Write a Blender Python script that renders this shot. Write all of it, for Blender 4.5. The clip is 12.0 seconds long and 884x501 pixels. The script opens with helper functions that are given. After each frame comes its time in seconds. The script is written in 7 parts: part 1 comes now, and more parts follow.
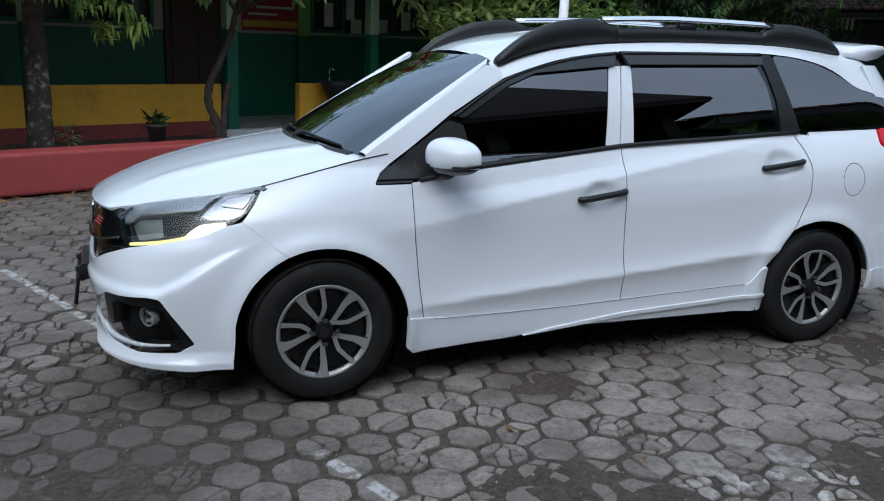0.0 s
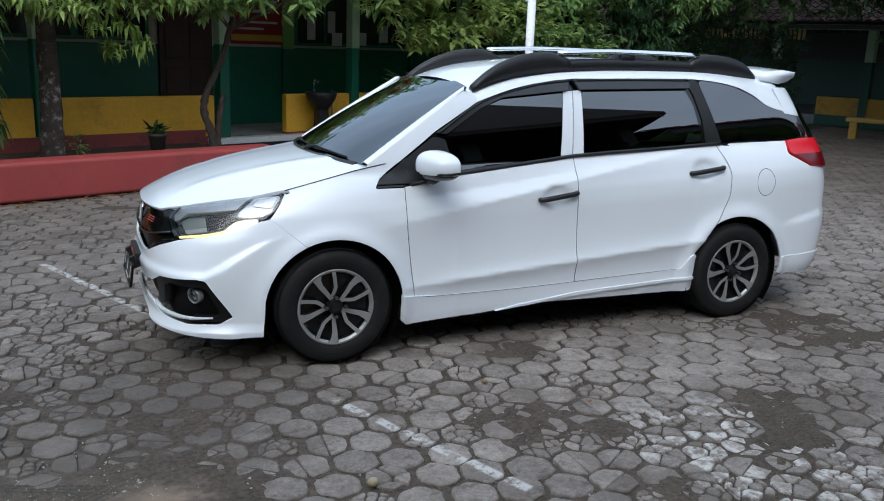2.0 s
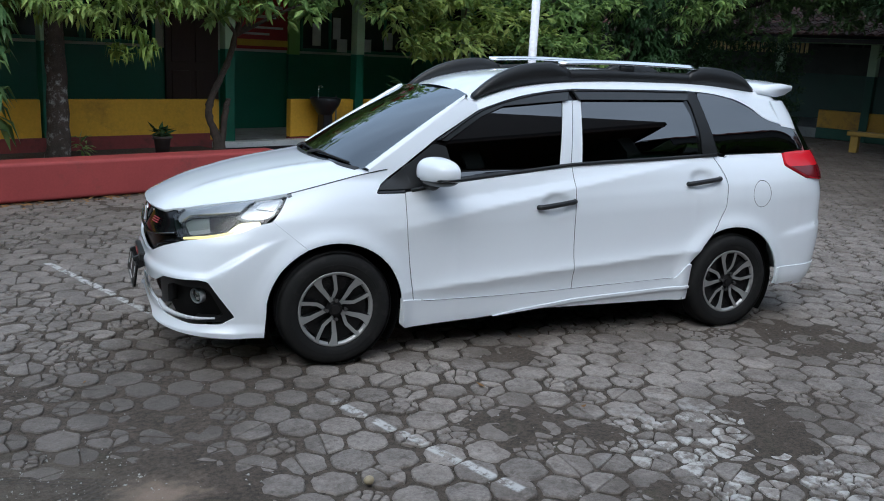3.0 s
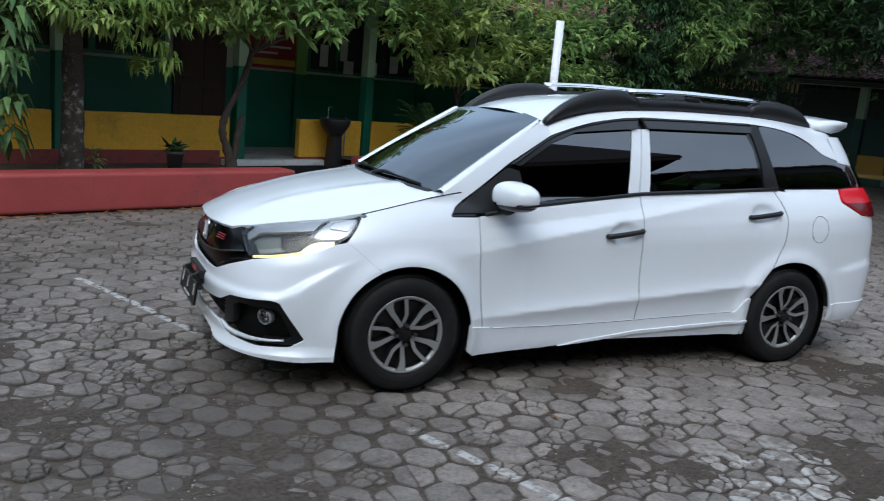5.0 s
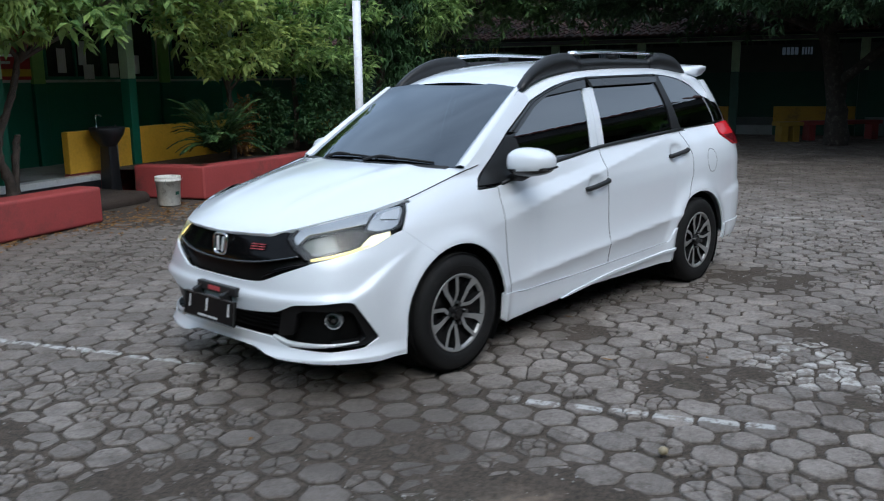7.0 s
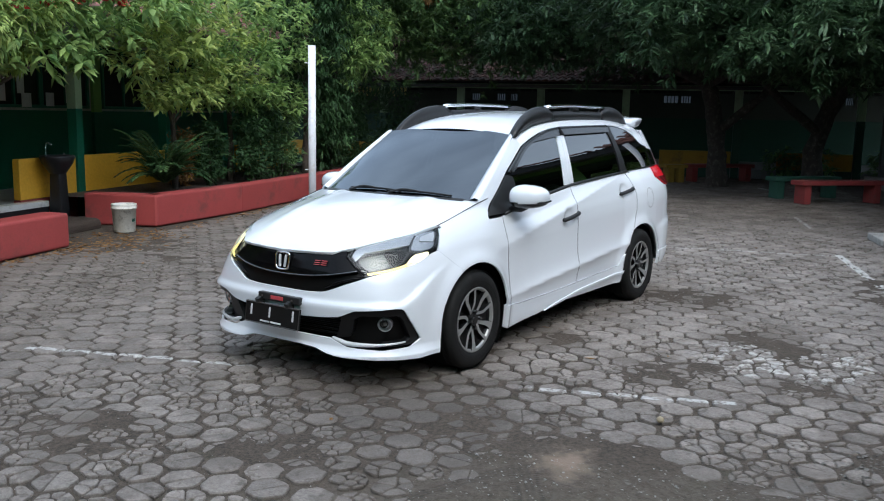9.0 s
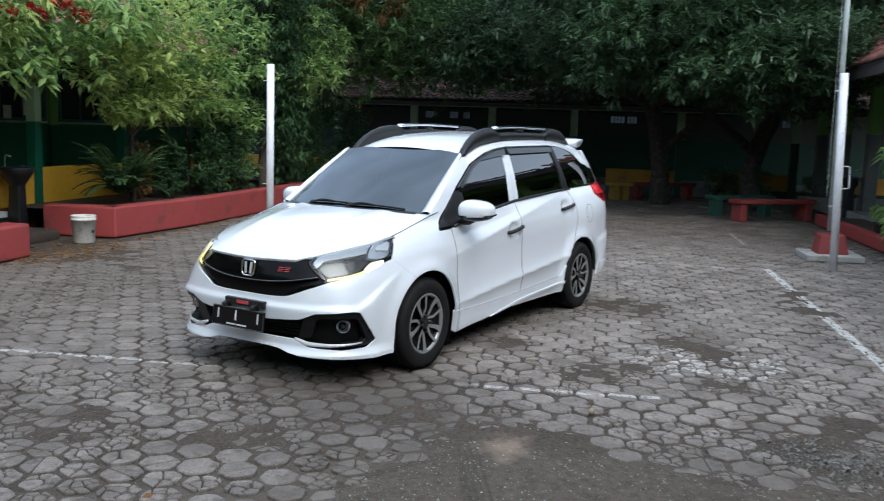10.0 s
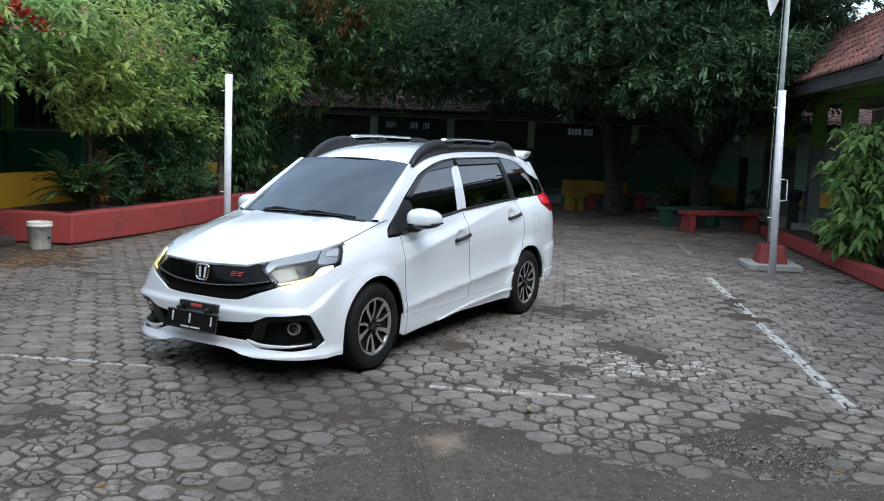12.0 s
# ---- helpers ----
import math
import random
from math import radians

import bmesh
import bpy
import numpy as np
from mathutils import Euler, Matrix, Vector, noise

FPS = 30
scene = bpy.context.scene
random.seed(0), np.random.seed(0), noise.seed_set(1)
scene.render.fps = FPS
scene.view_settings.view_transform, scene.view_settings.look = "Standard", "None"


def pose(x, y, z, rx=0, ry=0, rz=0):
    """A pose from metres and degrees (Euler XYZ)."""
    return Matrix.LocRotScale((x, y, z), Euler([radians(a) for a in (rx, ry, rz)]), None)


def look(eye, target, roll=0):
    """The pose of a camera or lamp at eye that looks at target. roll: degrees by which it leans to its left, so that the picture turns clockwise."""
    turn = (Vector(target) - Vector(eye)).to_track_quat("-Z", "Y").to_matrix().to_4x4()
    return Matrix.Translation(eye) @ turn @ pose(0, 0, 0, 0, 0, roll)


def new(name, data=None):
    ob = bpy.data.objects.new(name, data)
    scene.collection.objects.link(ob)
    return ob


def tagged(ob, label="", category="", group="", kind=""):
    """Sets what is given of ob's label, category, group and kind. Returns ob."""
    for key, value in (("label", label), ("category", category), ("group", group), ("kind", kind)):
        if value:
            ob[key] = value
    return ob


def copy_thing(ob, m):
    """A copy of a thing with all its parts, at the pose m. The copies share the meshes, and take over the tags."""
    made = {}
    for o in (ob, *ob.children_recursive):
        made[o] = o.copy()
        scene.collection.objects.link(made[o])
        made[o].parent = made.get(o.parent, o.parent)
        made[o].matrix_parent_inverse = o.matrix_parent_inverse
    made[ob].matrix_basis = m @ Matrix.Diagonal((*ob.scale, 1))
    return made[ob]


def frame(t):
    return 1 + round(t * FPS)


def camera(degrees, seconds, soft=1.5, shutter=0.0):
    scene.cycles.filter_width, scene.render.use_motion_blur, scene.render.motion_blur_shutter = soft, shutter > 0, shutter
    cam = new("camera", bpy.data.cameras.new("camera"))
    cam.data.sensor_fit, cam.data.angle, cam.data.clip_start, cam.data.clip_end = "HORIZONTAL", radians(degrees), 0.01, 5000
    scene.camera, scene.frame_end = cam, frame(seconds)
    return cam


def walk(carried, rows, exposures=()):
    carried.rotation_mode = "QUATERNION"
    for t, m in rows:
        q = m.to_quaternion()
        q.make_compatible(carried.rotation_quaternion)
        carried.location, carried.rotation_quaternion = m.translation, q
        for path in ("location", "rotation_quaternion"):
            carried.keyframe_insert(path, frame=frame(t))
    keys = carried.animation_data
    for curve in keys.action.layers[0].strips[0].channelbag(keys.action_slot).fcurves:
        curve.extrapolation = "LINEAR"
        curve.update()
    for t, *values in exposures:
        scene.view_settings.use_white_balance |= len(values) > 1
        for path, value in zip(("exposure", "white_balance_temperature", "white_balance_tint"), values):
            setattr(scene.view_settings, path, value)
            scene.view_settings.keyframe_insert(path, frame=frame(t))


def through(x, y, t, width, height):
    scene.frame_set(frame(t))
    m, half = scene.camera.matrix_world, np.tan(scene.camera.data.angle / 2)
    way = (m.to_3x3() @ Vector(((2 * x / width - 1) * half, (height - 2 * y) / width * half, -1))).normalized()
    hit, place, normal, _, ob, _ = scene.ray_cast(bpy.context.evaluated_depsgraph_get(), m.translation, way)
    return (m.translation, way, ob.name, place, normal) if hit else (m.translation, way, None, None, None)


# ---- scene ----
cam = camera(54.4, 12.0, soft=1.0, shutter=0.5)
PATH = [
    (0, (-0.845, -4.168, 1.525), (-0.116, -2.367, 1.049), 2.1),
    (0.5, (-0.89, -4.438, 1.54), (-0.18, -2.625, 1.081), 2.0),
    (1, (-0.991, -4.681, 1.594), (-0.25, -2.875, 1.157), 2.0),
    (1.5, (-1.169, -4.836, 1.633), (-0.389, -3.049, 1.186), 1.8),
    (2, (-1.248, -4.965, 1.673), (-0.461, -3.187, 1.206), 2.1),
    (2.5, (-1.256, -5.042, 1.686), (-0.479, -3.257, 1.227), 3.0),
    (4.3, (-1.476, -5.028, 1.658), (-0.661, -3.252, 1.227), 3.0),
    (4.5, (-1.543, -4.909, 1.662), (-0.714, -3.142, 1.226), 3.9),
    (5, (-1.72, -4.707, 1.609), (-0.868, -2.939, 1.223), 5.2),
    (5.5, (-2.053, -4.462, 1.556), (-1.145, -2.729, 1.137), 3.9),
    (6, (-2.406, -4.203, 1.493), (-1.435, -2.531, 0.982), 2.4),
    (6.5, (-2.802, -3.887, 1.479), (-1.591, -2.356, 1.043), 1.3),
    (7, (-3.208, -3.667, 1.495), (-1.771, -2.332, 1.105), -0.7),
    (7.2, (-3.353, -3.586, 1.476), (-1.916, -2.265, 1.045), 0.3),
    (8.8, (-4.359, -3.52, 1.593), (-2.74, -2.396, 1.254), 0.9),
    (9, (-4.441, -3.616, 1.575), (-2.818, -2.49, 1.263), 1.1),
    (9.5, (-4.616, -3.789, 1.604), (-2.984, -2.67, 1.312), 1.8),
    (10, (-4.832, -3.877, 1.603), (-3.144, -2.839, 1.33), 1.9),
    (10.5, (-4.987, -3.954, 1.609), (-3.261, -2.976, 1.353), 2.2),
    (11, (-5.03, -4.031, 1.615), (-3.295, -3.069, 1.36), 2.9),
    (11.5, (-5.022, -4.083, 1.623), (-3.286, -3.122, 1.37), 2.7),
    (12, (-5.014, -4.103, 1.619), (-3.279, -3.139, 1.372), 2.5),
]
walk(cam, [(t, look(eye, target, roll)) for t, eye, target, roll in PATH], exposures=[(0.0, 0.25, 5330, 4), (1.0, 0.28, 5380, 4), (1.5, 0.58, 5480, 4), (2.0, 0.45, 5480, 4), (2.5, 0.38, 5420, 4), (4.5, 0.38, 5420, 4), (5.5, 0.39, 5420, 4), (6.5, 0.38, 5420, 4), (9.0, 0.73, 5560, 4), (12.0, 0.71, 5560, 4)])


# ---- helpers for building ----
def part(name, bm, material, parent, label=""):
    """Links a bmesh as one mesh object under a thing or a part."""
    me = bpy.data.meshes.new(name)
    bm.to_mesh(me)
    bm.free()
    for m in material if isinstance(material, (list, tuple)) else [material]:
        me.materials.append(m)
    ob = new(name, me)
    ob.parent = parent
    return tagged(ob, label)


def mesh_part(name, verts, faces, material, parent, label="", smooth=False, slots=None):
    me = bpy.data.meshes.new(name)
    me.from_pydata([tuple(v) for v in verts], [], faces)
    for m in material if isinstance(material, (list, tuple)) else [material]:
        me.materials.append(m)
    if smooth:
        me.polygons.foreach_set("use_smooth", [True] * len(me.polygons))
    if slots is not None:
        me.polygons.foreach_set("material_index", slots)
    me.update()
    ob = new(name, me)
    ob.parent = parent
    return tagged(ob, label)


def smooth_by_angle(bm, degrees=35):
    for f in bm.faces:
        f.smooth = True
    for e in bm.edges:
        if len(e.link_faces) == 2 and e.calc_face_angle(0) > radians(degrees):
            e.smooth = False


def box(bm, size, at=(0, 0, 0), turn=None, bevel=0.0, segments=2, taper=1.0):
    """A bevelled box into bm; taper narrows its top."""
    made = bmesh.ops.create_cube(bm, size=1.0)["verts"]
    for v in made:
        k = taper if v.co.z > 0 else 1.0
        v.co = Vector((v.co.x * size[0] * k, v.co.y * size[1] * k, v.co.z * size[2]))
    m = Matrix.Translation(at) @ (turn if turn is not None else Matrix())
    bmesh.ops.transform(bm, matrix=m, verts=made)
    if bevel > 0:
        edges = list({e for v in made for e in v.link_edges})
        bmesh.ops.bevel(bm, geom=edges, offset=bevel, segments=segments, profile=0.5, affect="EDGES")
    return bm


def cylinder(bm, r0, r1, depth, at=(0, 0, 0), turn=None, segments=24):
    m = Matrix.Translation(at) @ (turn if turn is not None else Matrix())
    bmesh.ops.create_cone(bm, cap_ends=True, segments=segments, radius1=r0, radius2=r1, depth=depth, matrix=m)
    return bm


def tube(points, radius, segments=8, flat=1.0, up=(0, 0, 1), cap=True):
    """Verts and faces of a tube along points; radius a number or one for each point; flat squeezes it along up."""
    pts = [Vector(p) for p in points]
    radii = radius if isinstance(radius, (list, tuple)) else [radius] * len(pts)
    up = Vector(up)
    verts, faces = [], []
    for i, p in enumerate(pts):
        way = (pts[min(i + 1, len(pts) - 1)] - pts[max(i - 1, 0)]).normalized()
        side = way.cross(up)
        if side.length < 1e-4:
            side = way.cross(Vector((1, 0, 0)))
        side.normalize()
        high = side.cross(way).normalized()
        for k in range(segments):
            a = 2 * math.pi * (k + 0.5) / segments
            verts.append(p + radii[i] * (math.cos(a) * side + flat * math.sin(a) * high))
    for i in range(len(pts) - 1):
        for k in range(segments):
            a, b = i * segments + k, i * segments + (k + 1) % segments
            faces.append((a, b, b + segments, a + segments))
    if cap:
        faces.append(tuple(range(segments))[::-1])
        faces.append(tuple(range((len(pts) - 1) * segments, len(pts) * segments)))
    return verts, faces


def glide(points, steps=6):
    """Catmull-Rom through points of any dimension."""
    pts = [Vector(p) for p in points]
    out = []
    for i in range(len(pts) - 1):
        a, b, c, d = pts[max(i - 1, 0)], pts[i], pts[i + 1], pts[min(i + 2, len(pts) - 1)]
        for k in range(steps):
            t = k / steps
            out.append(0.5 * (2 * b + (c - a) * t + (2 * a - 5 * b + 4 * c - d) * t * t + (3 * b - a - 3 * c + d) * t**3))
    return out + [pts[-1]]


def grid_mesh(rows, closed=False):
    """Verts and faces from rows of points."""
    n = len(rows[0])
    verts = [p for row in rows for p in row]
    faces = []
    for i in range(len(rows) - 1):
        for k in range(n if closed else n - 1):
            b = (k + 1) % n
            faces.append((i * n + k, i * n + b, (i + 1) * n + b, (i + 1) * n + k))
    return verts, faces


def revolve(profile, segments=48):
    """Rings of (radius, y) about the y axis."""
    rows = [[Vector((r * math.cos(2 * math.pi * k / segments), y, r * math.sin(2 * math.pi * k / segments))) for k in range(segments)] for r, y in profile]
    return grid_mesh(rows, closed=True)


def thing(name, label, category, group="", at=None, kind=""):
    ob = new(name)
    ob.empty_display_size = 0.1
    if at is not None:
        ob.matrix_basis = at
    return tagged(ob, label, category, group, kind)


# ---- world and light: an overcast afternoon ----
world = bpy.data.worlds.new("overcast")
scene.world = world
world.use_nodes = True
wt = world.node_tree
sky = wt.nodes.new("ShaderNodeTexSky")
sky.sky_type, sky.sun_disc = "NISHITA", False
sky.sun_elevation, sky.sun_rotation = radians(50), radians(215)
sky.air_density, sky.dust_density, sky.ozone_density = 1.0, 6.0, 1.0
cloud = wt.nodes.new("ShaderNodeMix")
cloud.data_type = "RGBA"
cloud.inputs["Factor"].default_value = 0.5
cloud.inputs[7].default_value = (7.4, 7.6, 7.9, 1)
wt.links.new(sky.outputs["Color"], cloud.inputs[6])
# soft unevenness of the cloud cover
drift = wt.nodes.new("ShaderNodeTexNoise")
drift.inputs["Scale"].default_value, drift.inputs["Detail"].default_value = 3.0, 4.0
where = wt.nodes.new("ShaderNodeTexCoord")
wt.links.new(where.outputs["Generated"], drift.inputs["Vector"])
shade = wt.nodes.new("ShaderNodeMapRange")
for socket, value in (("From Min", 0.3), ("From Max", 0.7), ("To Min", 0.72), ("To Max", 1.28)):
    shade.inputs[socket].default_value = value
wt.links.new(drift.outputs["Fac"], shade.inputs["Value"])
veil = wt.nodes.new("ShaderNodeVectorMath")
veil.operation = "SCALE"
veil.inputs[0].default_value = (7.4, 7.6, 7.9)
wt.links.new(shade.outputs["Result"], veil.inputs["Scale"])
wt.links.new(veil.outputs["Vector"], cloud.inputs[7])
wt.links.new(cloud.outputs[2], wt.nodes["Background"].inputs["Color"])
wt.nodes["Background"].inputs["Strength"].default_value = 0.15
sun = new("sun", bpy.data.lights.new("sun", "SUN"))
sun.data.energy, sun.data.angle, sun.data.color = 0.5, radians(40), (1.0, 0.97, 0.93)
sun.matrix_basis = look((-4.5, -7.5, 10.5), (0, 0, 0))
scene.view_settings.exposure = 0.0


# ---- materials ----
def nodes_of(name):
    m = bpy.data.materials.new(name)
    m.use_nodes = True
    t = m.node_tree
    return m, t, t.nodes["Principled BSDF"], t.nodes, t.links


def noise_node(t, scale, detail=4.0, rough=0.6, coords="Object", stretch=None):
    n = t.nodes.new("ShaderNodeTexNoise")
    n.inputs["Scale"].default_value, n.inputs["Detail"].default_value, n.inputs["Roughness"].default_value = scale, detail, rough
    c = t.nodes.new("ShaderNodeTexCoord")
    if stretch:
        mp = t.nodes.new("ShaderNodeMapping")
        mp.inputs["Scale"].default_value = stretch
        t.links.new(c.outputs[coords], mp.inputs["Vector"])
        t.links.new(mp.outputs["Vector"], n.inputs["Vector"])
    else:
        t.links.new(c.outputs[coords], n.inputs["Vector"])
    return n


def ramp_node(t, source, low, high, a=0.35, b=0.65):
    r = t.nodes.new("ShaderNodeValToRGB")
    r.color_ramp.elements[0].position, r.color_ramp.elements[1].position = a, b
    r.color_ramp.elements[0].color, r.color_ramp.elements[1].color = (*low, 1), (*high, 1)
    t.links.new(source, r.inputs["Fac"])
    return r


def mix_node(t, fac, a, b, blend="MIX"):
    m = t.nodes.new("ShaderNodeMix")
    m.data_type, m.blend_type = "RGBA", blend
    for socket, value in ((m.inputs["Factor"], fac), (m.inputs["A"], a), (m.inputs["B"], b)):
        if isinstance(value, bpy.types.NodeSocket):
            t.links.new(value, socket)
        elif isinstance(value, (int, float)):
            socket.default_value = value
        else:
            socket.default_value = (*value, 1)
    return m.outputs["Result"]


def bump_node(t, p, height, strength, distance=0.01):
    b = t.nodes.new("ShaderNodeBump")
    b.inputs["Strength"].default_value, b.inputs["Distance"].default_value = strength, distance
    t.links.new(height, b.inputs["Height"])
    t.links.new(b.outputs["Normal"], p.inputs["Normal"])
    return b


def surface(name, color, dark=None, rough=0.6, metal=0.0, scale=3.0, fine=60.0, bump=0.2, stain=None, stain_scale=1.2, coat=0.0, spec=0.5, stretch=None, distance=0.004):
    """A plain surface with a broad and a fine variation, fine relief, and stains where a colour is given."""
    m, t, p, nodes, links = nodes_of(name)
    dark = dark or tuple(0.72 * c for c in color)
    broad = noise_node(t, scale, 5, 0.65, stretch=stretch)
    col = ramp_node(t, broad.outputs["Fac"], dark, color, 0.3, 0.62).outputs["Color"]
    grain = noise_node(t, fine, 3, 0.7, stretch=stretch)
    col = mix_node(t, 0.25, col, ramp_node(t, grain.outputs["Fac"], tuple(0.6 * c for c in color), tuple(min(1.12 * c, 0.9) for c in color), 0.3, 0.7).outputs["Color"])
    if stain:
        spots = noise_node(t, stain_scale, 8, 0.75)
        col = mix_node(t, ramp_node(t, spots.outputs["Fac"], (0, 0, 0), (1, 1, 1), 0.53, 0.68).outputs["Color"], col, stain)
    links.new(col, p.inputs["Base Color"])
    p.inputs["Metallic"].default_value = metal
    p.inputs["Specular IOR Level"].default_value = spec
    p.inputs["Coat Weight"].default_value = coat
    p.inputs["Coat Roughness"].default_value = 0.05
    r = nodes.new("ShaderNodeMapRange")
    r.inputs["To Min"].default_value, r.inputs["To Max"].default_value = max(rough - 0.1, 0.02), min(rough + 0.1, 1)
    links.new(broad.outputs["Fac"], r.inputs["Value"])
    links.new(r.outputs["Result"], p.inputs["Roughness"])
    if bump:
        bump_node(t, p, grain.outputs["Fac"], bump, distance)
    return m


def gloss(name, color, rough=0.2, metal=0.0, coat=0.0, spec=0.5, dust=0.08, dust_color=(0.3, 0.28, 0.25), vary=0.1):
    """A smooth made surface: paint, plastic or metal, with a thin uneven film of dust."""
    m, t, p, nodes, links = nodes_of(name)
    film = noise_node(t, 5.0, 6, 0.7)
    fac = nodes.new("ShaderNodeMath")
    fac.operation = "MULTIPLY"
    fac.inputs[1].default_value = dust
    links.new(film.outputs["Fac"], fac.inputs[0])
    links.new(mix_node(t, fac.outputs[0], color, dust_color), p.inputs["Base Color"])
    p.inputs["Metallic"].default_value, p.inputs["Coat Weight"].default_value, p.inputs["Specular IOR Level"].default_value = metal, coat, spec
    p.inputs["Coat Roughness"].default_value = 0.03
    r = nodes.new("ShaderNodeMapRange")
    r.inputs["To Min"].default_value, r.inputs["To Max"].default_value = max(rough - 0.4 * vary, 0.01), rough + 0.6 * vary
    links.new(film.outputs["Fac"], r.inputs["Value"])
    links.new(r.outputs["Result"], p.inputs["Roughness"])
    return m


def pane(name, tint, rough=0.01, ior=1.5, gleam=(1.0, 1.0, 1.0)):
    """Glass as a film: a tinted clear layer under a mirror that grows to grazing angles."""
    m, t, p, nodes, links = nodes_of(name)
    nodes.remove(p)
    clear, shine, mix, fres = nodes.new("ShaderNodeBsdfTransparent"), nodes.new("ShaderNodeBsdfGlossy"), nodes.new("ShaderNodeMixShader"), nodes.new("ShaderNodeFresnel")
    clear.inputs["Color"].default_value, shine.inputs["Roughness"].default_value = (*tint, 1), rough
    shine.inputs["Color"].default_value = (*gleam, 1)
    fres.inputs["IOR"].default_value = ior
    links.new(fres.outputs["Fac"], mix.inputs["Fac"])
    links.new(clear.outputs[0], mix.inputs[1])
    links.new(shine.outputs[0], mix.inputs[2])
    links.new(mix.outputs[0], nodes["Material Output"].inputs["Surface"])
    return m


def glowing(name, color, strength):
    m, t, p, nodes, links = nodes_of(name)
    p.inputs["Base Color"].default_value = (0.3 * color[0], 0.3 * color[1], 0.3 * color[2], 1)
    p.inputs["Emission Color"].default_value, p.inputs["Emission Strength"].default_value = (*color, 1), strength
    return m


PAINT = gloss("white_car_paint", (0.785, 0.815, 0.86), 0.26, coat=0.9, dust=0.012, spec=0.3, vary=0.01)
BLACK_GLOSS = gloss("gloss_black_plastic", (0.004, 0.004, 0.0045), 0.1, dust=0.008)
BLACK_SATIN = gloss("satin_black_plastic", (0.006, 0.006, 0.0065), 0.3, dust=0.01, spec=0.3)
GRILLE_BLACK = gloss("grille_black_plastic", (0.003, 0.003, 0.0034), 0.12, dust=0.006, spec=0.14)
BLACK_MATT = gloss("matt_black_plastic", (0.012, 0.0125, 0.0135), 0.4, dust=0.03, spec=0.4)
BLACK_RECESS = gloss("black_grained_plastic", (0.004, 0.004, 0.004), 0.4, dust=0.01, spec=0.12)
SATIN_SILVER = gloss("satin_silver_trim", (0.72, 0.73, 0.75), 0.25, metal=0.25)
# near-black colour stands in for the shade under and inside the car
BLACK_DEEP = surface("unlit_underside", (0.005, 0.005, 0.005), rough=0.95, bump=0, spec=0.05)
SMOKED = gloss("smoked_acrylic", (0.022, 0.024, 0.027), 0.16, dust=0.05)
RUBBER = surface("tyre_rubber", (0.012, 0.0117, 0.0115), rough=0.75, scale=8, fine=150, bump=0.15, stain=(0.024, 0.0225, 0.021), stain_scale=9, spec=0.25)
CHROME = gloss("chrome", (0.85, 0.86, 0.88), 0.07, metal=1.0, dust=0.05)
DARK_CHROME = gloss("dark_chrome", (0.16, 0.165, 0.17), 0.15, metal=1.0)
MACHINED = gloss("machined_alloy", (0.35, 0.348, 0.342), 0.40, metal=0.5, dust=0.1)
ALLOY_BLACK = gloss("black_alloy", (0.006, 0.006, 0.0065), 0.25, dust=0.02, spec=0.3)
STEEL = gloss("brake_steel", (0.16, 0.155, 0.15), 0.4, metal=1.0, dust=0.3)
TINT = pane("tinted_window_film", (0.010, 0.011, 0.012), 0.008, 2.25)
SCREEN = pane("tinted_windscreen_film", (0.010, 0.011, 0.012), 0.008, 2.35, (0.86, 0.93, 1.0))
CLEAR = pane("clear_lamp_lens", (0.93, 0.95, 0.96), 0.01, 1.45)
RED_LENS = gloss("red_lamp_lens", (0.62, 0.010, 0.022), 0.12, coat=0.2, dust=0.02, spec=0.3)
RED_BADGE = gloss("red_badge", (0.50, 0.06, 0.07), 0.3)
RED_DARK = gloss("dark_red_lens", (0.13, 0.003, 0.008), 0.12, coat=0.2, dust=0.02, spec=0.3)
LAMP_SILVER = gloss("silvered_lamp_housing", (0.40, 0.41, 0.43), 0.25, metal=0.7)
LAMP_WHITE = gloss("bright_lamp_reflector", (0.56, 0.57, 0.60), 0.3, metal=0.45)
LAMP_GLASS = gloss("grey_lamp_glass", (0.12, 0.135, 0.115), 0.32, coat=0.25, dust=0.05)
LAMP_SATIN = gloss("satin_lamp_reflector", (0.26, 0.27, 0.26), 0.4, dust=0.05)
LAMP_DARK = gloss("dark_lamp_housing", (0.022, 0.023, 0.025), 0.25, dust=0.05)
LED_WARM = glowing("lit_amber_strip", (1.0, 0.78, 0.26), 1.05)
LED_BLOCK = glowing("lit_amber_block", (1.0, 0.86, 0.50), 1.15)
PLATE_BLACK = gloss("number_plate_black", (0.006, 0.006, 0.0065), 0.4, dust=0.02, spec=0.15)
PLATE_WHITE = gloss("number_plate_white", (0.62, 0.62, 0.62), 0.45)
# place materials
RED_WALL = surface("red_painted_masonry", (0.365, 0.060, 0.056), (0.28, 0.045, 0.043), 0.65, scale=1.5, fine=40, bump=0.35, stain=(0.20, 0.05, 0.045), stain_scale=1.6)
MAROON = surface("dark_red_painted_base", (0.27, 0.055, 0.048), (0.19, 0.042, 0.038), 0.7, scale=1.5, fine=40, bump=0.3, stain=(0.08, 0.035, 0.03), stain_scale=2.2)
YELLOW_WALL = surface("ochre_painted_plaster", (0.82, 0.46, 0.034), (0.73, 0.39, 0.028), 0.65, scale=1.1, fine=25, bump=0.08, stain=(0.52, 0.28, 0.03), stain_scale=1.1)
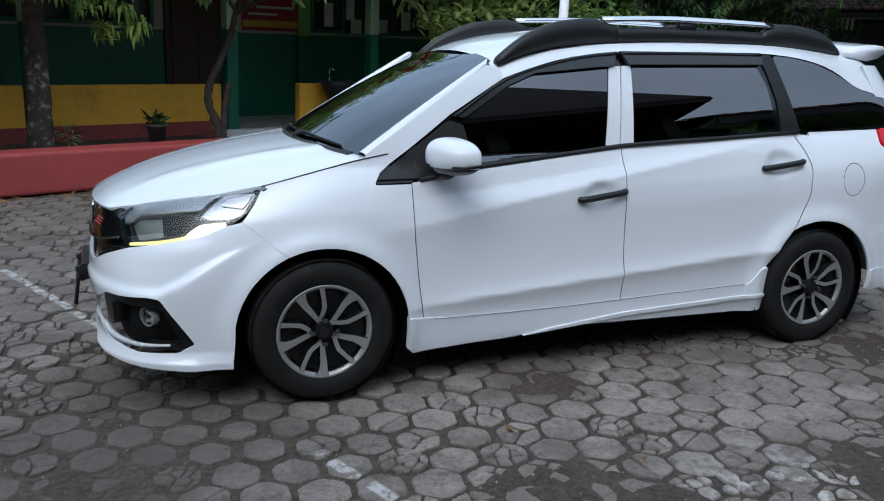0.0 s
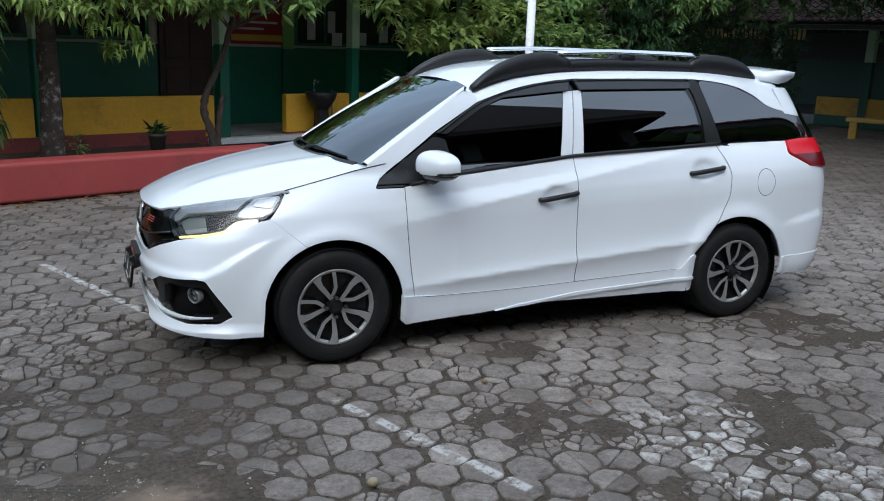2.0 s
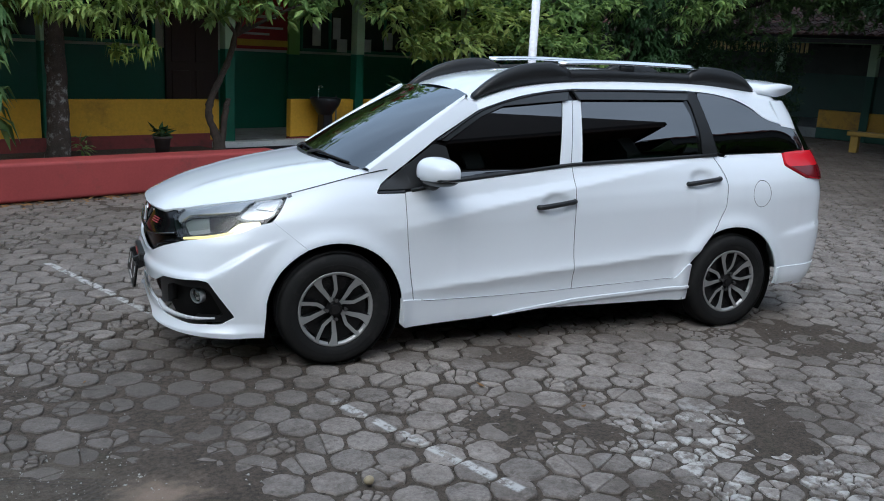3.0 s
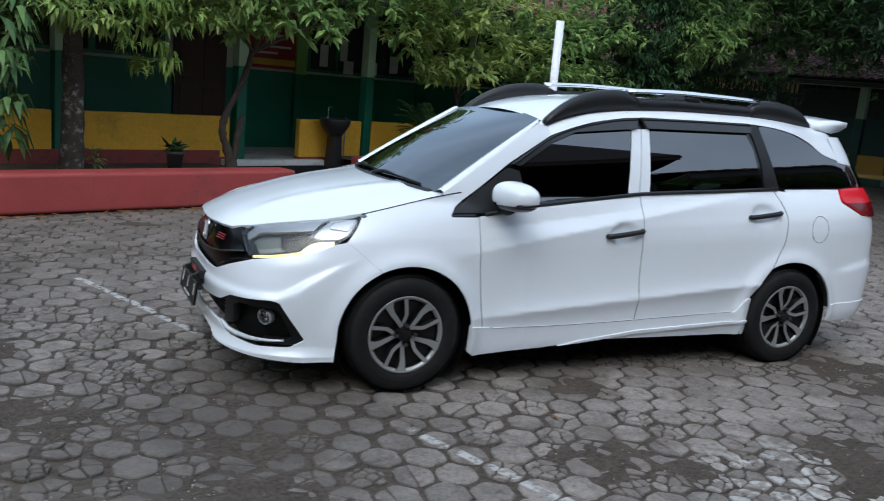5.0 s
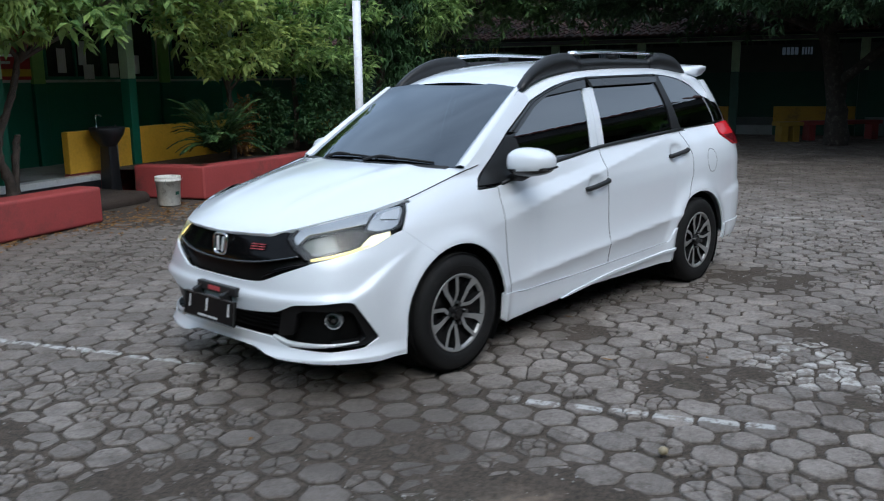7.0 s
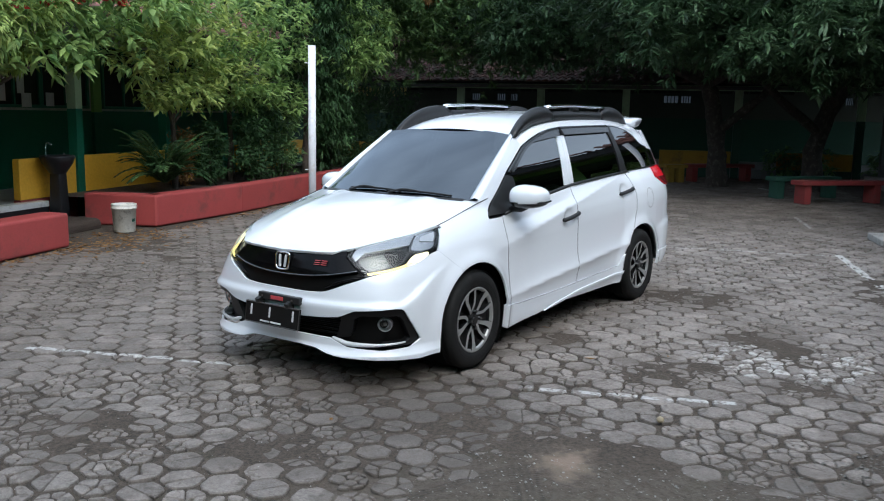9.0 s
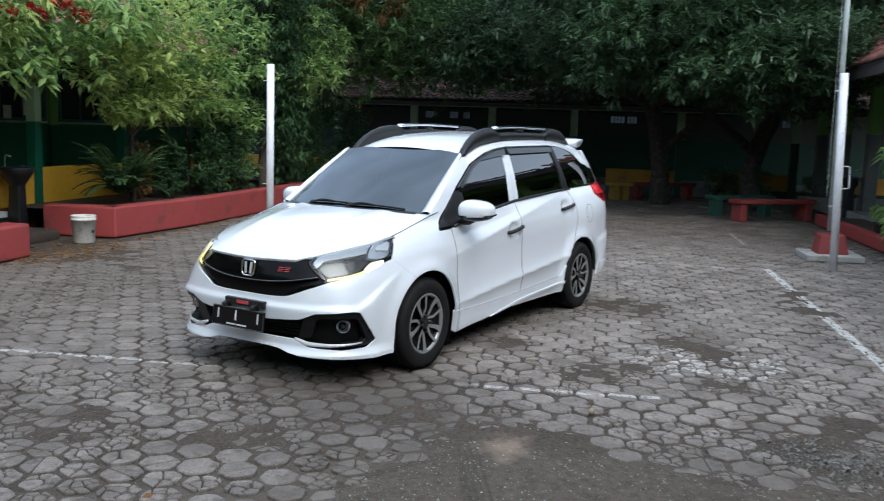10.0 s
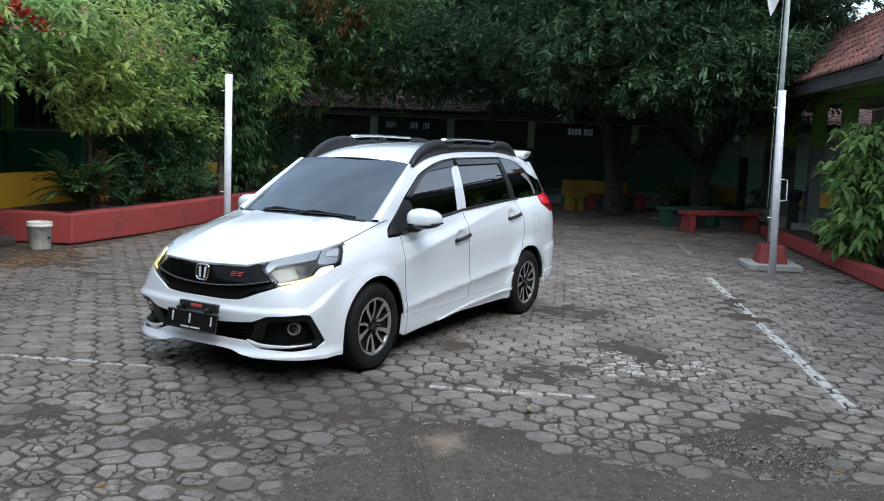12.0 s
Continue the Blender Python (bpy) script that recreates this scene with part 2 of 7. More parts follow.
# ochre plaster again, with the far veranda's shade put into the colour
OCHRE_SHADE = surface("ochre_plaster_in_shade", (0.44, 0.25, 0.025), (0.33, 0.18, 0.02), 0.7, scale=1.1, fine=25, bump=0.1, stain=(0.14, 0.09, 0.03), stain_scale=1.6)
GREEN_DARK = surface("dark_green_gloss_paint", (0.020, 0.155, 0.09), (0.015, 0.115, 0.066), 0.45, scale=1.5, fine=30, bump=0.15)
# darker copy of the green paint: the far building's shade is in it
GREEN_SHADE = surface("green_paint_in_shade", (0.011, 0.062, 0.038), (0.008, 0.045, 0.028), 0.5, scale=1.5, fine=30, bump=0.15)
GREEN_PALE = surface("pale_green_paint", (0.42, 0.56, 0.36), (0.33, 0.46, 0.28), 0.6, scale=1.5, fine=40, bump=0.2, stain=(0.22, 0.28, 0.18))
GREEN_LIME = surface("lime_green_paint", (0.25, 0.47, 0.12), (0.20, 0.38, 0.10), 0.55, scale=1.5, fine=40, bump=0.2)
CREAM = surface("cream_plaster", (0.50, 0.50, 0.40), (0.40, 0.40, 0.32), 0.7, scale=1.2, fine=40, bump=0.2, stain=(0.26, 0.25, 0.20))
GREY_PAINT = surface("grey_painted_plaster", (0.20, 0.21, 0.20), rough=0.6, scale=1.5, fine=40, bump=0.25, stain=(0.10, 0.10, 0.10))
CONCRETE = surface("worn_concrete", (0.42, 0.41, 0.38), (0.30, 0.29, 0.27), 0.85, scale=3, fine=70, bump=0.5, stain=(0.18, 0.17, 0.15), stain_scale=2.5)
WHITE_TILE = surface("pale_floor_tile", (0.78, 0.78, 0.75), (0.66, 0.66, 0.62), 0.35, scale=2, fine=50, bump=0.1, stain=(0.35, 0.33, 0.30))
SOIL = surface("dry_soil", (0.075, 0.055, 0.042), (0.045, 0.034, 0.027), 0.95, scale=4, fine=90, bump=0.9, distance=0.02)
def tile_material(name, light, dark):
    """Clay tiles that each have a tone of their own, with lichen and soot."""
    m, t, p, nodes, links = nodes_of(name)
    tone = nodes.new("ShaderNodeMath")
    tone.operation = "FRACT"
    total = nodes.new("ShaderNodeMath")
    links.new(nodes.new("ShaderNodeNewGeometry").outputs["Random Per Island"], total.inputs[0])
    links.new(nodes.new("ShaderNodeObjectInfo").outputs["Random"], total.inputs[1])
    links.new(total.outputs[0], tone.inputs[0])
    col = ramp_node(t, tone.outputs[0], dark, light, 0.1, 0.95).outputs["Color"]
    grain, soot = noise_node(t, 35, 4, 0.7), noise_node(t, 1.3, 7, 0.7)
    col = mix_node(t, 0.4, col, ramp_node(t, grain.outputs["Fac"], dark, light, 0.38, 0.64).outputs["Color"])
    col = mix_node(t, ramp_node(t, soot.outputs["Fac"], (0, 0, 0), (0.8, 0.8, 0.8), 0.48, 0.66).outputs["Color"], col, (0.05, 0.042, 0.038))
    links.new(col, p.inputs["Base Color"])
    p.inputs["Roughness"].default_value = 0.85
    bump_node(t, p, grain.outputs["Fac"], 0.4, 0.004)
    return m


ROOF_TILE = tile_material("weathered_clay_tile", (0.37, 0.155, 0.125), (0.060, 0.034, 0.029))
# the far roof's tile, darkened in colour for the shade under the trees
ROOF_SHADE = tile_material("clay_tile_in_shade", (0.14, 0.068, 0.056), (0.028, 0.019, 0.017))
# near-black tile: a roof seen against bright sky, its darkness painted in
ROOF_DARK = surface("backlit_roof_tile", (0.045, 0.036, 0.032), (0.022, 0.019, 0.018), 0.85, scale=5, fine=60, bump=0.4)
DARK_WOOD = surface("dark_brown_timber", (0.06, 0.028, 0.018), (0.035, 0.018, 0.012), 0.55, scale=2, fine=60, bump=0.2, stretch=(1, 1, 0.15))
GREY_TIMBER = surface("weathered_grey_timber", (0.10, 0.10, 0.10), (0.055, 0.055, 0.055), 0.75, scale=3, fine=60, bump=0.3)
DARK_GLASS = gloss("dim_window_glass", (0.012, 0.016, 0.015), 0.08, dust=0.15)
DUSTY_GLASS = pane("dusty_window_glass", (0.16, 0.17, 0.18), 0.2, 1.3)
PAPER = surface("pinned_paper", (0.62, 0.62, 0.58), rough=0.8, scale=4, fine=40, bump=0.05)
BANNER_RED = surface("red_banner_vinyl", (0.30, 0.018, 0.022), rough=0.45, scale=2, fine=30, bump=0.05)
BANNER_YELLOW = surface("yellow_print", (0.60, 0.38, 0.04), rough=0.45, scale=2, fine=30, bump=0.05)
POLE_WHITE = surface("white_painted_steel", (0.84, 0.84, 0.88), (0.74, 0.74, 0.78), 0.4, scale=3, fine=30, bump=0.1, stain=(0.60, 0.55, 0.52), stain_scale=4.5)
POLE_GREY = surface("galvanised_steel", (0.46, 0.50, 0.47), rough=0.45, metal=0.3, scale=4, fine=30, bump=0.1)
BUCKET = surface("dirty_white_plastic", (0.74, 0.72, 0.66), (0.60, 0.57, 0.50), 0.5, scale=5, fine=40, bump=0.1, stain=(0.22, 0.19, 0.15), stain_scale=7)
CRUSHED = surface("crushed_concrete", (0.25, 0.235, 0.21), (0.09, 0.083, 0.075), 0.9, scale=30, fine=120, bump=0.5)
BLACK_STONE = surface("black_terrazzo", (0.02, 0.02, 0.022), rough=0.4, scale=6, fine=90, bump=0.15)
BENCH_RED = surface("red_painted_concrete", (0.25, 0.04, 0.037), (0.18, 0.032, 0.03), 0.6, scale=3, fine=60, bump=0.3, stain=(0.16, 0.06, 0.05), stain_scale=4)
BENCH_GREEN = surface("green_painted_concrete", (0.025, 0.085, 0.058), rough=0.6, scale=3, fine=60, bump=0.3)
BENCH_YELLOW = surface("yellow_painted_concrete", (0.30, 0.19, 0.026), rough=0.6, scale=3, fine=60, bump=0.3)
SLAT_YELLOW = surface("pale_yellow_paint", (0.78, 0.62, 0.24), rough=0.6, scale=3, fine=60, bump=0.2)
CLOTH = surface("white_flag_cloth", (0.72, 0.72, 0.73), rough=0.85, scale=6, fine=200, bump=0.1)
CLOTH_RED = surface("red_flag_cloth", (0.5, 0.02, 0.03), rough=0.85, scale=6, fine=200, bump=0.1)
BARK = surface("pale_mottled_bark", (0.095, 0.072, 0.055), (0.032, 0.025, 0.02), 0.9, scale=9, fine=60, bump=1.0, stain=(0.50, 0.49, 0.44), stain_scale=8, distance=0.03)
BARK_BROWN = surface("brown_bark", (0.10, 0.076, 0.058), (0.038, 0.030, 0.025), 0.9, scale=14, fine=60, bump=0.9, distance=0.02)
BARK_DARK = surface("dark_rough_bark", (0.055, 0.045, 0.036), (0.02, 0.017, 0.014), 0.9, scale=11, fine=60, bump=0.9, stain=(0.13, 0.12, 0.10), stain_scale=11, distance=0.02)
TERRACOTTA = surface("dark_clay_pot", (0.07, 0.05, 0.045), rough=0.8, scale=8, fine=60, bump=0.3)


def leaf_material(name, light, dark, rough=0.45, through=0.25, spec=0.25):
    m, t, p, nodes, links = nodes_of(name)
    geo = nodes.new("ShaderNodeNewGeometry")
    col = ramp_node(t, geo.outputs["Random Per Island"], dark, light, 0.05, 0.95).outputs["Color"]
    spots = noise_node(t, 14, 3, 0.6)
    col = mix_node(t, 0.35, col, ramp_node(t, spots.outputs["Fac"], dark, light, 0.35, 0.7).outputs["Color"])
    links.new(col, p.inputs["Base Color"])
    p.inputs["Roughness"].default_value = rough + 0.1
    p.inputs["Specular IOR Level"].default_value = spec
    glow = nodes.new("ShaderNodeBsdfTranslucent")
    links.new(col, glow.inputs["Color"])
    mix = nodes.new("ShaderNodeMixShader")
    mix.inputs["Fac"].default_value = through
    links.new(p.outputs[0], mix.inputs[1])
    links.new(glow.outputs[0], mix.inputs[2])
    links.new(mix.outputs[0], nodes["Material Output"].inputs["Surface"])
    return m


LEAF_MANGO = leaf_material("mango_leaf", (0.21, 0.33, 0.11), (0.045, 0.10, 0.038), rough=0.36, through=0.2)
LEAF_DARK = leaf_material("dark_leaf", (0.075, 0.145, 0.05), (0.016, 0.042, 0.017), rough=0.42, through=0.2)
LEAF_CANOPY = leaf_material("canopy_leaf", (0.118, 0.202, 0.088), (0.024, 0.054, 0.026), rough=0.34, through=0.25, spec=0.5)
LEAF_LIME = leaf_material("yellow_green_leaf", (0.62, 0.70, 0.21), (0.12, 0.21, 0.06), rough=0.34, through=0.5)
LEAF_FRESH = leaf_material("fresh_green_leaf", (0.46, 0.62, 0.20), (0.08, 0.17, 0.055), rough=0.32, through=0.5)
LEAF_HANG = leaf_material("hanging_green_leaf", (0.55, 0.66, 0.20), (0.14, 0.24, 0.07), rough=0.36, through=0.4)
LEAF_DROOP = leaf_material("young_drooping_leaf", (0.42, 0.53, 0.12), (0.14, 0.23, 0.05), through=0.4)
LEAF_BROWN = leaf_material("dry_brown_leaf", (0.36, 0.20, 0.07), (0.15, 0.08, 0.04), rough=0.7)
PETAL = leaf_material("red_petal", (0.65, 0.07, 0.06), (0.40, 0.03, 0.04))
# wall paint with the shade under the roofs put into its colour
SHADED_WALL = surface("olive_paint_in_shade", (0.055, 0.065, 0.05), rough=0.6, scale=1.5, fine=40, bump=0.2, stain=(0.03, 0.035, 0.03))


# ---- the yard: its own axes u and v are turned 21 degrees from the car's ----
SITE = Matrix.Rotation(radians(21), 4, "Z")


def at(u, v, z=0.0, turn=0.0):
    return SITE @ pose(u, v, z, 0, 0, turn)


def block(name, material, parent, u0, u1, v0, v1, z0, z1, bevel=0.01, label="", segments=2):
    bm = bmesh.new()
    box(bm, (u1 - u0, v1 - v0, z1 - z0), ((u0 + u1) / 2, (v0 + v1) / 2, (z0 + z1) / 2), bevel=bevel, segments=segments)
    return part(name, bm, material, parent, label)


def structure(name, label, category=""):
    return thing(name, label, category, at=SITE.copy(), kind="structure")


def tiled_roof(parent, u0, u1, v0, z0, v1, z1, pitch_u=0.22, pitch_v=0.24, name="roof", loose=None, turn=0, clay=ROOF_TILE, hip=0.0):
    """A slope of overlapping clay tiles from the eave (v0, z0) up to (v1, z1); its low u end is cut back by hip at the top."""
    run, sgn = math.hypot(v1 - v0, z1 - z0), 1 if v1 > v0 else -1
    n, rows = int((u1 - u0) / pitch_u), int(run / pitch_v)
    dv, dz = (v1 - v0) / run, (z1 - z0) / run
    verts, faces = [], []
    rng = random.Random(5)
    single = []
    for i in range(rows):
        for k in range(n):
            if k * pitch_u < hip * i / rows:
                continue
            if loose and i < loose[0] and u0 + k * pitch_u > loose[1]:
                single.append((u0 + k * pitch_u, v0 + dv * i * pitch_v, z0 + dz * i * pitch_v + rng.uniform(0, 0.012), rng.uniform(-0.03, 0.03)))
                continue
            s0, s1, lift = i * pitch_v - 0.03, (i + 1) * pitch_v + 0.02, rng.uniform(0, 0.008)
            base = len(verts)
            for s, h in ((s0, 0.035 + lift), (s1, 0.008 + lift)):
                for a, hh in ((0.0, 0.0), (0.2, 0.035), (0.45, 0.045), (0.7, 0.02), (1.0, 0.0)):
                    verts.append((u0 + (k + a * 0.98) * pitch_u, v0 + dv * s - sgn * dz * 0, z0 + dz * s + h + hh))
            for a in range(4):
                q = (base + a, base + a + 1, base + a + 6, base + a + 5)
                faces.append(q if sgn > 0 else q[::-1])
            base2 = len(verts)
            for a, hh in ((0.0, 0.0), (0.2, 0.035), (0.45, 0.045), (0.7, 0.02), (1.0, 0.0)):
                verts.append((u0 + (k + a * 0.98) * pitch_u, v0 + dv * s0, z0 + dz * s0 + 0.012 + lift))
            for a in range(4):
                faces.append((base2 + a, base2 + a + 1, base + a + 1, base + a))
    tiles = mesh_part(name, verts, faces, clay, parent, "weathered red clay tiles", smooth=False)
    tiles["kind"] = "stuff"
    if single:
        me = bpy.data.meshes.new("tile")
        top = [(0.0, 0.0), (0.2, 0.035), (0.45, 0.045), (0.7, 0.02), (1.0, 0.0)]
        tv = [(a * 0.98 * pitch_u, dv * q, dz * q + h + hh) for q, h in ((-0.03, 0.035), (pitch_v + 0.02, 0.008)) for a, hh in top] + [(a * 0.98 * pitch_u, dv * -0.03, dz * -0.03 + 0.012 + hh * 0.8) for a, hh in top]
        tf = [(a, a + 1, a + 6, a + 5)[::sgn] for a in range(4)] + [(10 + a, 11 + a, a + 1, a) for a in range(4)]
        me.from_pydata(tv, [], tf)
        me.materials.append(clay)
        for x, y, z, turn in single:
            ob = new("tile", me)
            ob.parent = tiles
            ob.matrix_basis = Matrix.Translation((x, y, z)) @ Matrix.Rotation(turn, 4, "Z")
    bm = bmesh.new()
    sheet = ((u0, v0, z0), (u1, v0, z0), (u1, v1, z1), (u0 + hip, v1, z1))
    bm.faces.new([bm.verts.new(p) for p in sheet])
    bm.faces.new([bm.verts.new((p[0], p[1], p[2] - 0.06)) for p in sheet[::-1]])
    deck = part("roof_deck", bm, GREY_TIMBER, parent)
    tiles.matrix_basis = deck.matrix_basis = Matrix.Rotation(radians(turn), 4, "Z")
    return tiles


def window_row(parent, along, cross, u0, u1, z0, z1, count, glass=DARK_GLASS, frame_mat=GREEN_DARK, face=-1):
    """Framed panes set into a wall that runs along u (or v)."""
    def put(name, a0, a1, c0, c1, zz0, zz1, m, owner):
        if along == "u":
            return block(name, m, owner, a0, a1, min(c0, c1), max(c0, c1), zz0, zz1, 0.004)
        return block(name, m, owner, min(c0, c1), max(c0, c1), a0, a1, zz0, zz1, 0.004)
    for k in range(count):
        a0, a1 = u0 + (u1 - u0) * k / count, u0 + (u1 - u0) * (k + 1) / count
        win = put("window", a0 + 0.05, a1 - 0.05, cross + face * 0.004, cross + face * 0.012, z0 + 0.05, z1 - 0.05, glass, parent)
        for b0, b1, c0, c1 in ((a0, a1, z0, z0 + 0.05), (a0, a1, z1 - 0.05, z1), (a0, a0 + 0.05, z0 + 0.05, z1 - 0.05), (a1 - 0.05, a1, z0 + 0.05, z1 - 0.05), ((a0 + a1) / 2 - 0.02, (a0 + a1) / 2 + 0.02, z0 + 0.05, z1 - 0.05)):
            put("window_frame", b0, b1, cross + face * 0.004, cross + face * 0.05, c0, c1, frame_mat, win)


# north building with its veranda
north = thing("school_building", "green and ochre single-storey school building with a veranda", "building", at=SITE.copy())
block("veranda_floor", CONCRETE, north, -10, 14, 6.42, 8.0, 0.0, 0.30, 0.01)
block("lower_wall", GREEN_DARK, north, -10, 14, 8.0, 8.15, 0.30, 1.52, 0.004)
block("upper_wall", CREAM, north, -10, 14, 8.004, 8.15, 1.52, 3.2, 0.004)
for a0, a1, n in ((-9.6, -5.2, 4), (-4.8, -0.6, 4), (-0.2, 3.0, 3), (5.55, 8.0, 2), (8.4, 13.5, 4)):
    window_row(north, "u", 8.004, a0, a1, 1.56, 2.7, n)
for a in (-9.8, -5.0, -0.4, 5.41, 8.2, 13.8):
    block("wall_pier", GREEN_DARK, north, a - 0.11, a + 0.11, 7.93, 7.998, 0.302, 1.50, 0.008)
    block("wall_pier", GREEN_LIME, north, a - 0.11, a + 0.11, 7.93, 7.998, 1.50, 3.1, 0.008)
door = block("door", DARK_WOOD, north, 3.15, 4.02, 7.955, 7.998, 0.30, 2.35, 0.006, "dark brown timber door")
for z0, z1 in ((0.42, 1.2), (1.32, 2.2)):
    for a in (3.24, 3.63):
        block("door_panel", DARK_WOOD, door, a, a + 0.30, 7.94, 7.954, z0, z1, 0.008)
POSTS = (-8.3, -6.0, -3.7, -1.4, 0.87, 3.28, 5.54, 7.9, 10.2, 12.5)
for a in POSTS:
    block("veranda_post", GREEN_DARK, north, a - 0.075, a + 0.075, 6.35, 6.50, 0.0, 1.56, 0.008)
    block("veranda_post", GREEN_PALE, north, a - 0.075, a + 0.075, 6.35, 6.50, 1.56, 2.85, 0.008)
for a0, a1 in ((-8.2, -6.1), (-5.9, -3.8), (-3.6, -1.5), (-1.3, 0.77), (0.97, 3.12), (4.28, 5.44), (5.64, 7.8), (8.0, 9.0), (10.4, 12.4)):
    block("veranda_wall", YELLOW_WALL, north, a0, a1, 6.37, 6.48, 0.34, 0.885, 0.012, "ochre parapet")
    block("wall_base", MAROON, north, a0, a1, 6.365, 6.485, 0.0, 0.336, 0.008)
block("eave_board", GREY_TIMBER, north, -10, 14, 5.78, 5.82, 2.62, 2.82, 0.006)
tiled_roof(north, -10, 14, 5.75, 2.82, 12.0, 5.6)
block("ceiling_board", CREAM, north, -10, 14, 5.82, 8.0, 2.86, 2.89, 0)

# papers, banner and basin on the veranda
for u, z, w, h in ((5.86, 1.84, 0.17, 0.36), (6.28, 1.96, 0.16, 0.36), (6.40, 1.68, 0.22, 0.22), (6.95, 1.70, 0.20, 0.22), (7.45, 1.80, 0.2, 0.3)):
    bm = bmesh.new()
    box(bm, (w, 0.004, h), (0, 0, 0), bevel=0.001)
    sheet = part("notice", bm, PAPER, None)
    sheet.matrix_basis = at(u, 7.938, z, 0)
    tagged(sheet, "white printed notice pinned up on the wall", "notice", "notices on the wall")
banner = thing("banner", "red banner with a yellow foot and pale lettering", "banner", at=at(4.85, 7.975, 2.02))
bm = bmesh.new()
box(bm, (1.0, 0.01, 0.92), bevel=0.002)
part("sheet", bm, BANNER_RED, banner)
for w, h, x, z, m in ((0.98, 0.10, 0, -0.36, BANNER_YELLOW), (0.5, 0.035, -0.15, -0.22, PAPER), (0.62, 0.035, 0.05, -0.12, PAPER), (0.55, 0.05, -0.05, 0.05, PAPER), (0.7, 0.05, 0, 0.2, PAPER)):
    bm = bmesh.new()
    box(bm, (w, 0.004, h), (x, -0.008, z), bevel=0.001)
    part("print_bar", bm, m, banner)
basin = thing("wash_basin", "black terrazzo wash basin on a pedestal with a steel tap", "basin", at=at(4.72, 6.12))
bm = bmesh.new()
box(bm, (0.20, 0.20, 0.70), (0, 0, 0.35), bevel=0.02, taper=0.8)
part("pedestal", bm, BLACK_STONE, basin)
v, f = grid_mesh([[Vector((r * 1.05 * math.cos(a), r * math.sin(a), z)) for a in np.linspace(0, 2 * math.pi, 28, endpoint=False)] for r, z in ((0.10, 0.68), (0.14, 0.74), (0.20, 0.83), (0.225, 0.91), (0.215, 0.93), (0.19, 0.92), (0.15, 0.84), (0.05, 0.79))], closed=True)
mesh_part("bowl", v, f, BLACK_STONE, basin, smooth=True)
v, f = tube(glide([(0, 0.18, 0.90), (0, 0.18, 1.05), (0, 0.15, 1.09), (0, 0.08, 1.07)], 5), 0.012, 8)
mesh_part("tap", v, f, CHROME, basin, smooth=True)
v, f = tube([(0.27, 0.1, 0.0), (0.27, 0.1, 0.95)], 0.012, 8)
mesh_part("pipe", v, f, GREY_PAINT, basin, smooth=True)

twin = copy_thing(basin, at(13.9, -7.05, 0.0, 180))
tagged(twin, "black terrazzo wash basin by the lime green posts", "basin")
# raised beds with red walls
bed_west = structure("planter_west", "long raised bed with a red painted low wall", "planter")
block("front_wall", RED_WALL, bed_west, -9.5, 2.98, 4.65, 4.99, 0.0, 0.395, 0.035, segments=3)
block("soil", SOIL, bed_west, -9.5, 2.8, 4.98, 6.34, 0.0, 0.27, 0.0)
block("soil", SOIL, bed_west, 2.79, 4.60, 5.35, 6.215, -0.06, 0.13, 0.09, segments=4)
block("back_wall", MAROON, bed_west, -9.5, 2.96, 6.33, 6.385, 0.0, 0.435, 0.006)
block("step_base", BLACK_STONE, bed_west, 3.0, 4.64, 6.225, 6.41, 0.0, 0.235, 0.004)
block("door_step", WHITE_TILE, bed_west, 3.0, 4.64, 6.22, 6.41, 0.236, 0.315, 0.006)
bed_east = structure("planter_east", "raised bed with a red painted low wall", "planter")
for (a, b), (c, d) in (((4.86, 4.72), (6.85, 4.46)), ((6.85, 4.46), (13.0, 4.30)), ((4.86, 4.72), (4.75, 5.75))):
    n = math.hypot(c - a, d - b)
    bm = bmesh.new()
    box(bm, (n + 0.02, 0.26, 0.43), (n / 2, 0.13 if c > 4.8 else -0.13, 0.215), bevel=0.03, segments=3)
    w = part("planter_wall", bm, RED_WALL, bed_east)
    w.matrix_basis = pose(a, b, 0, 0, 0, math.degrees(math.atan2(d - b, c - a)))
bm = bmesh.new()
vs = [bm.verts.new(p) for p in ((4.9, 4.85, 0.36), (6.85, 4.6, 0.36), (13, 4.45, 0.36), (13, 6.36, 0.36), (4.8, 6.36, 0.36))]
bm.faces.new(vs)
part("soil", bm, SOIL, bed_east)

# bucket
bucket = thing("bucket", "dirty white plastic paint bucket with a rim", "bucket", at=at(4.29, 4.83))
v, f = grid_mesh([[Vector((r * math.cos(a), r * math.sin(a), z)) for a in np.linspace(0, 2 * math.pi, 32, endpoint=False)] for r, z in ((0.02, 0.004), (0.128, 0.004), (0.134, 0.012), (0.150, 0.30), (0.160, 0.302), (0.161, 0.322), (0.152, 0.325), (0.158, 0.352), (0.158, 0.365), (0.150, 0.365), (0.130, 0.03), (0.01, 0.03))], closed=True)
mesh_part("shell", v, f, BUCKET, bucket, smooth=True)
v, f = tube([(0.158 * math.cos(a), 0.158 * math.sin(a) * 0.5 - 0.10, 0.33 - 0.10 * math.sin(a)) for a in np.linspace(0, math.pi, 12)], 0.003, 6)
mesh_part("wire_handle", v, f, POLE_GREY, bucket)
bm = bmesh.new()
box(bm, (0.06, 0.004, 0.04), (-0.02, -0.146, 0.16), bevel=0.001)
part("label_bar", bm, BENCH_GREEN, bucket)

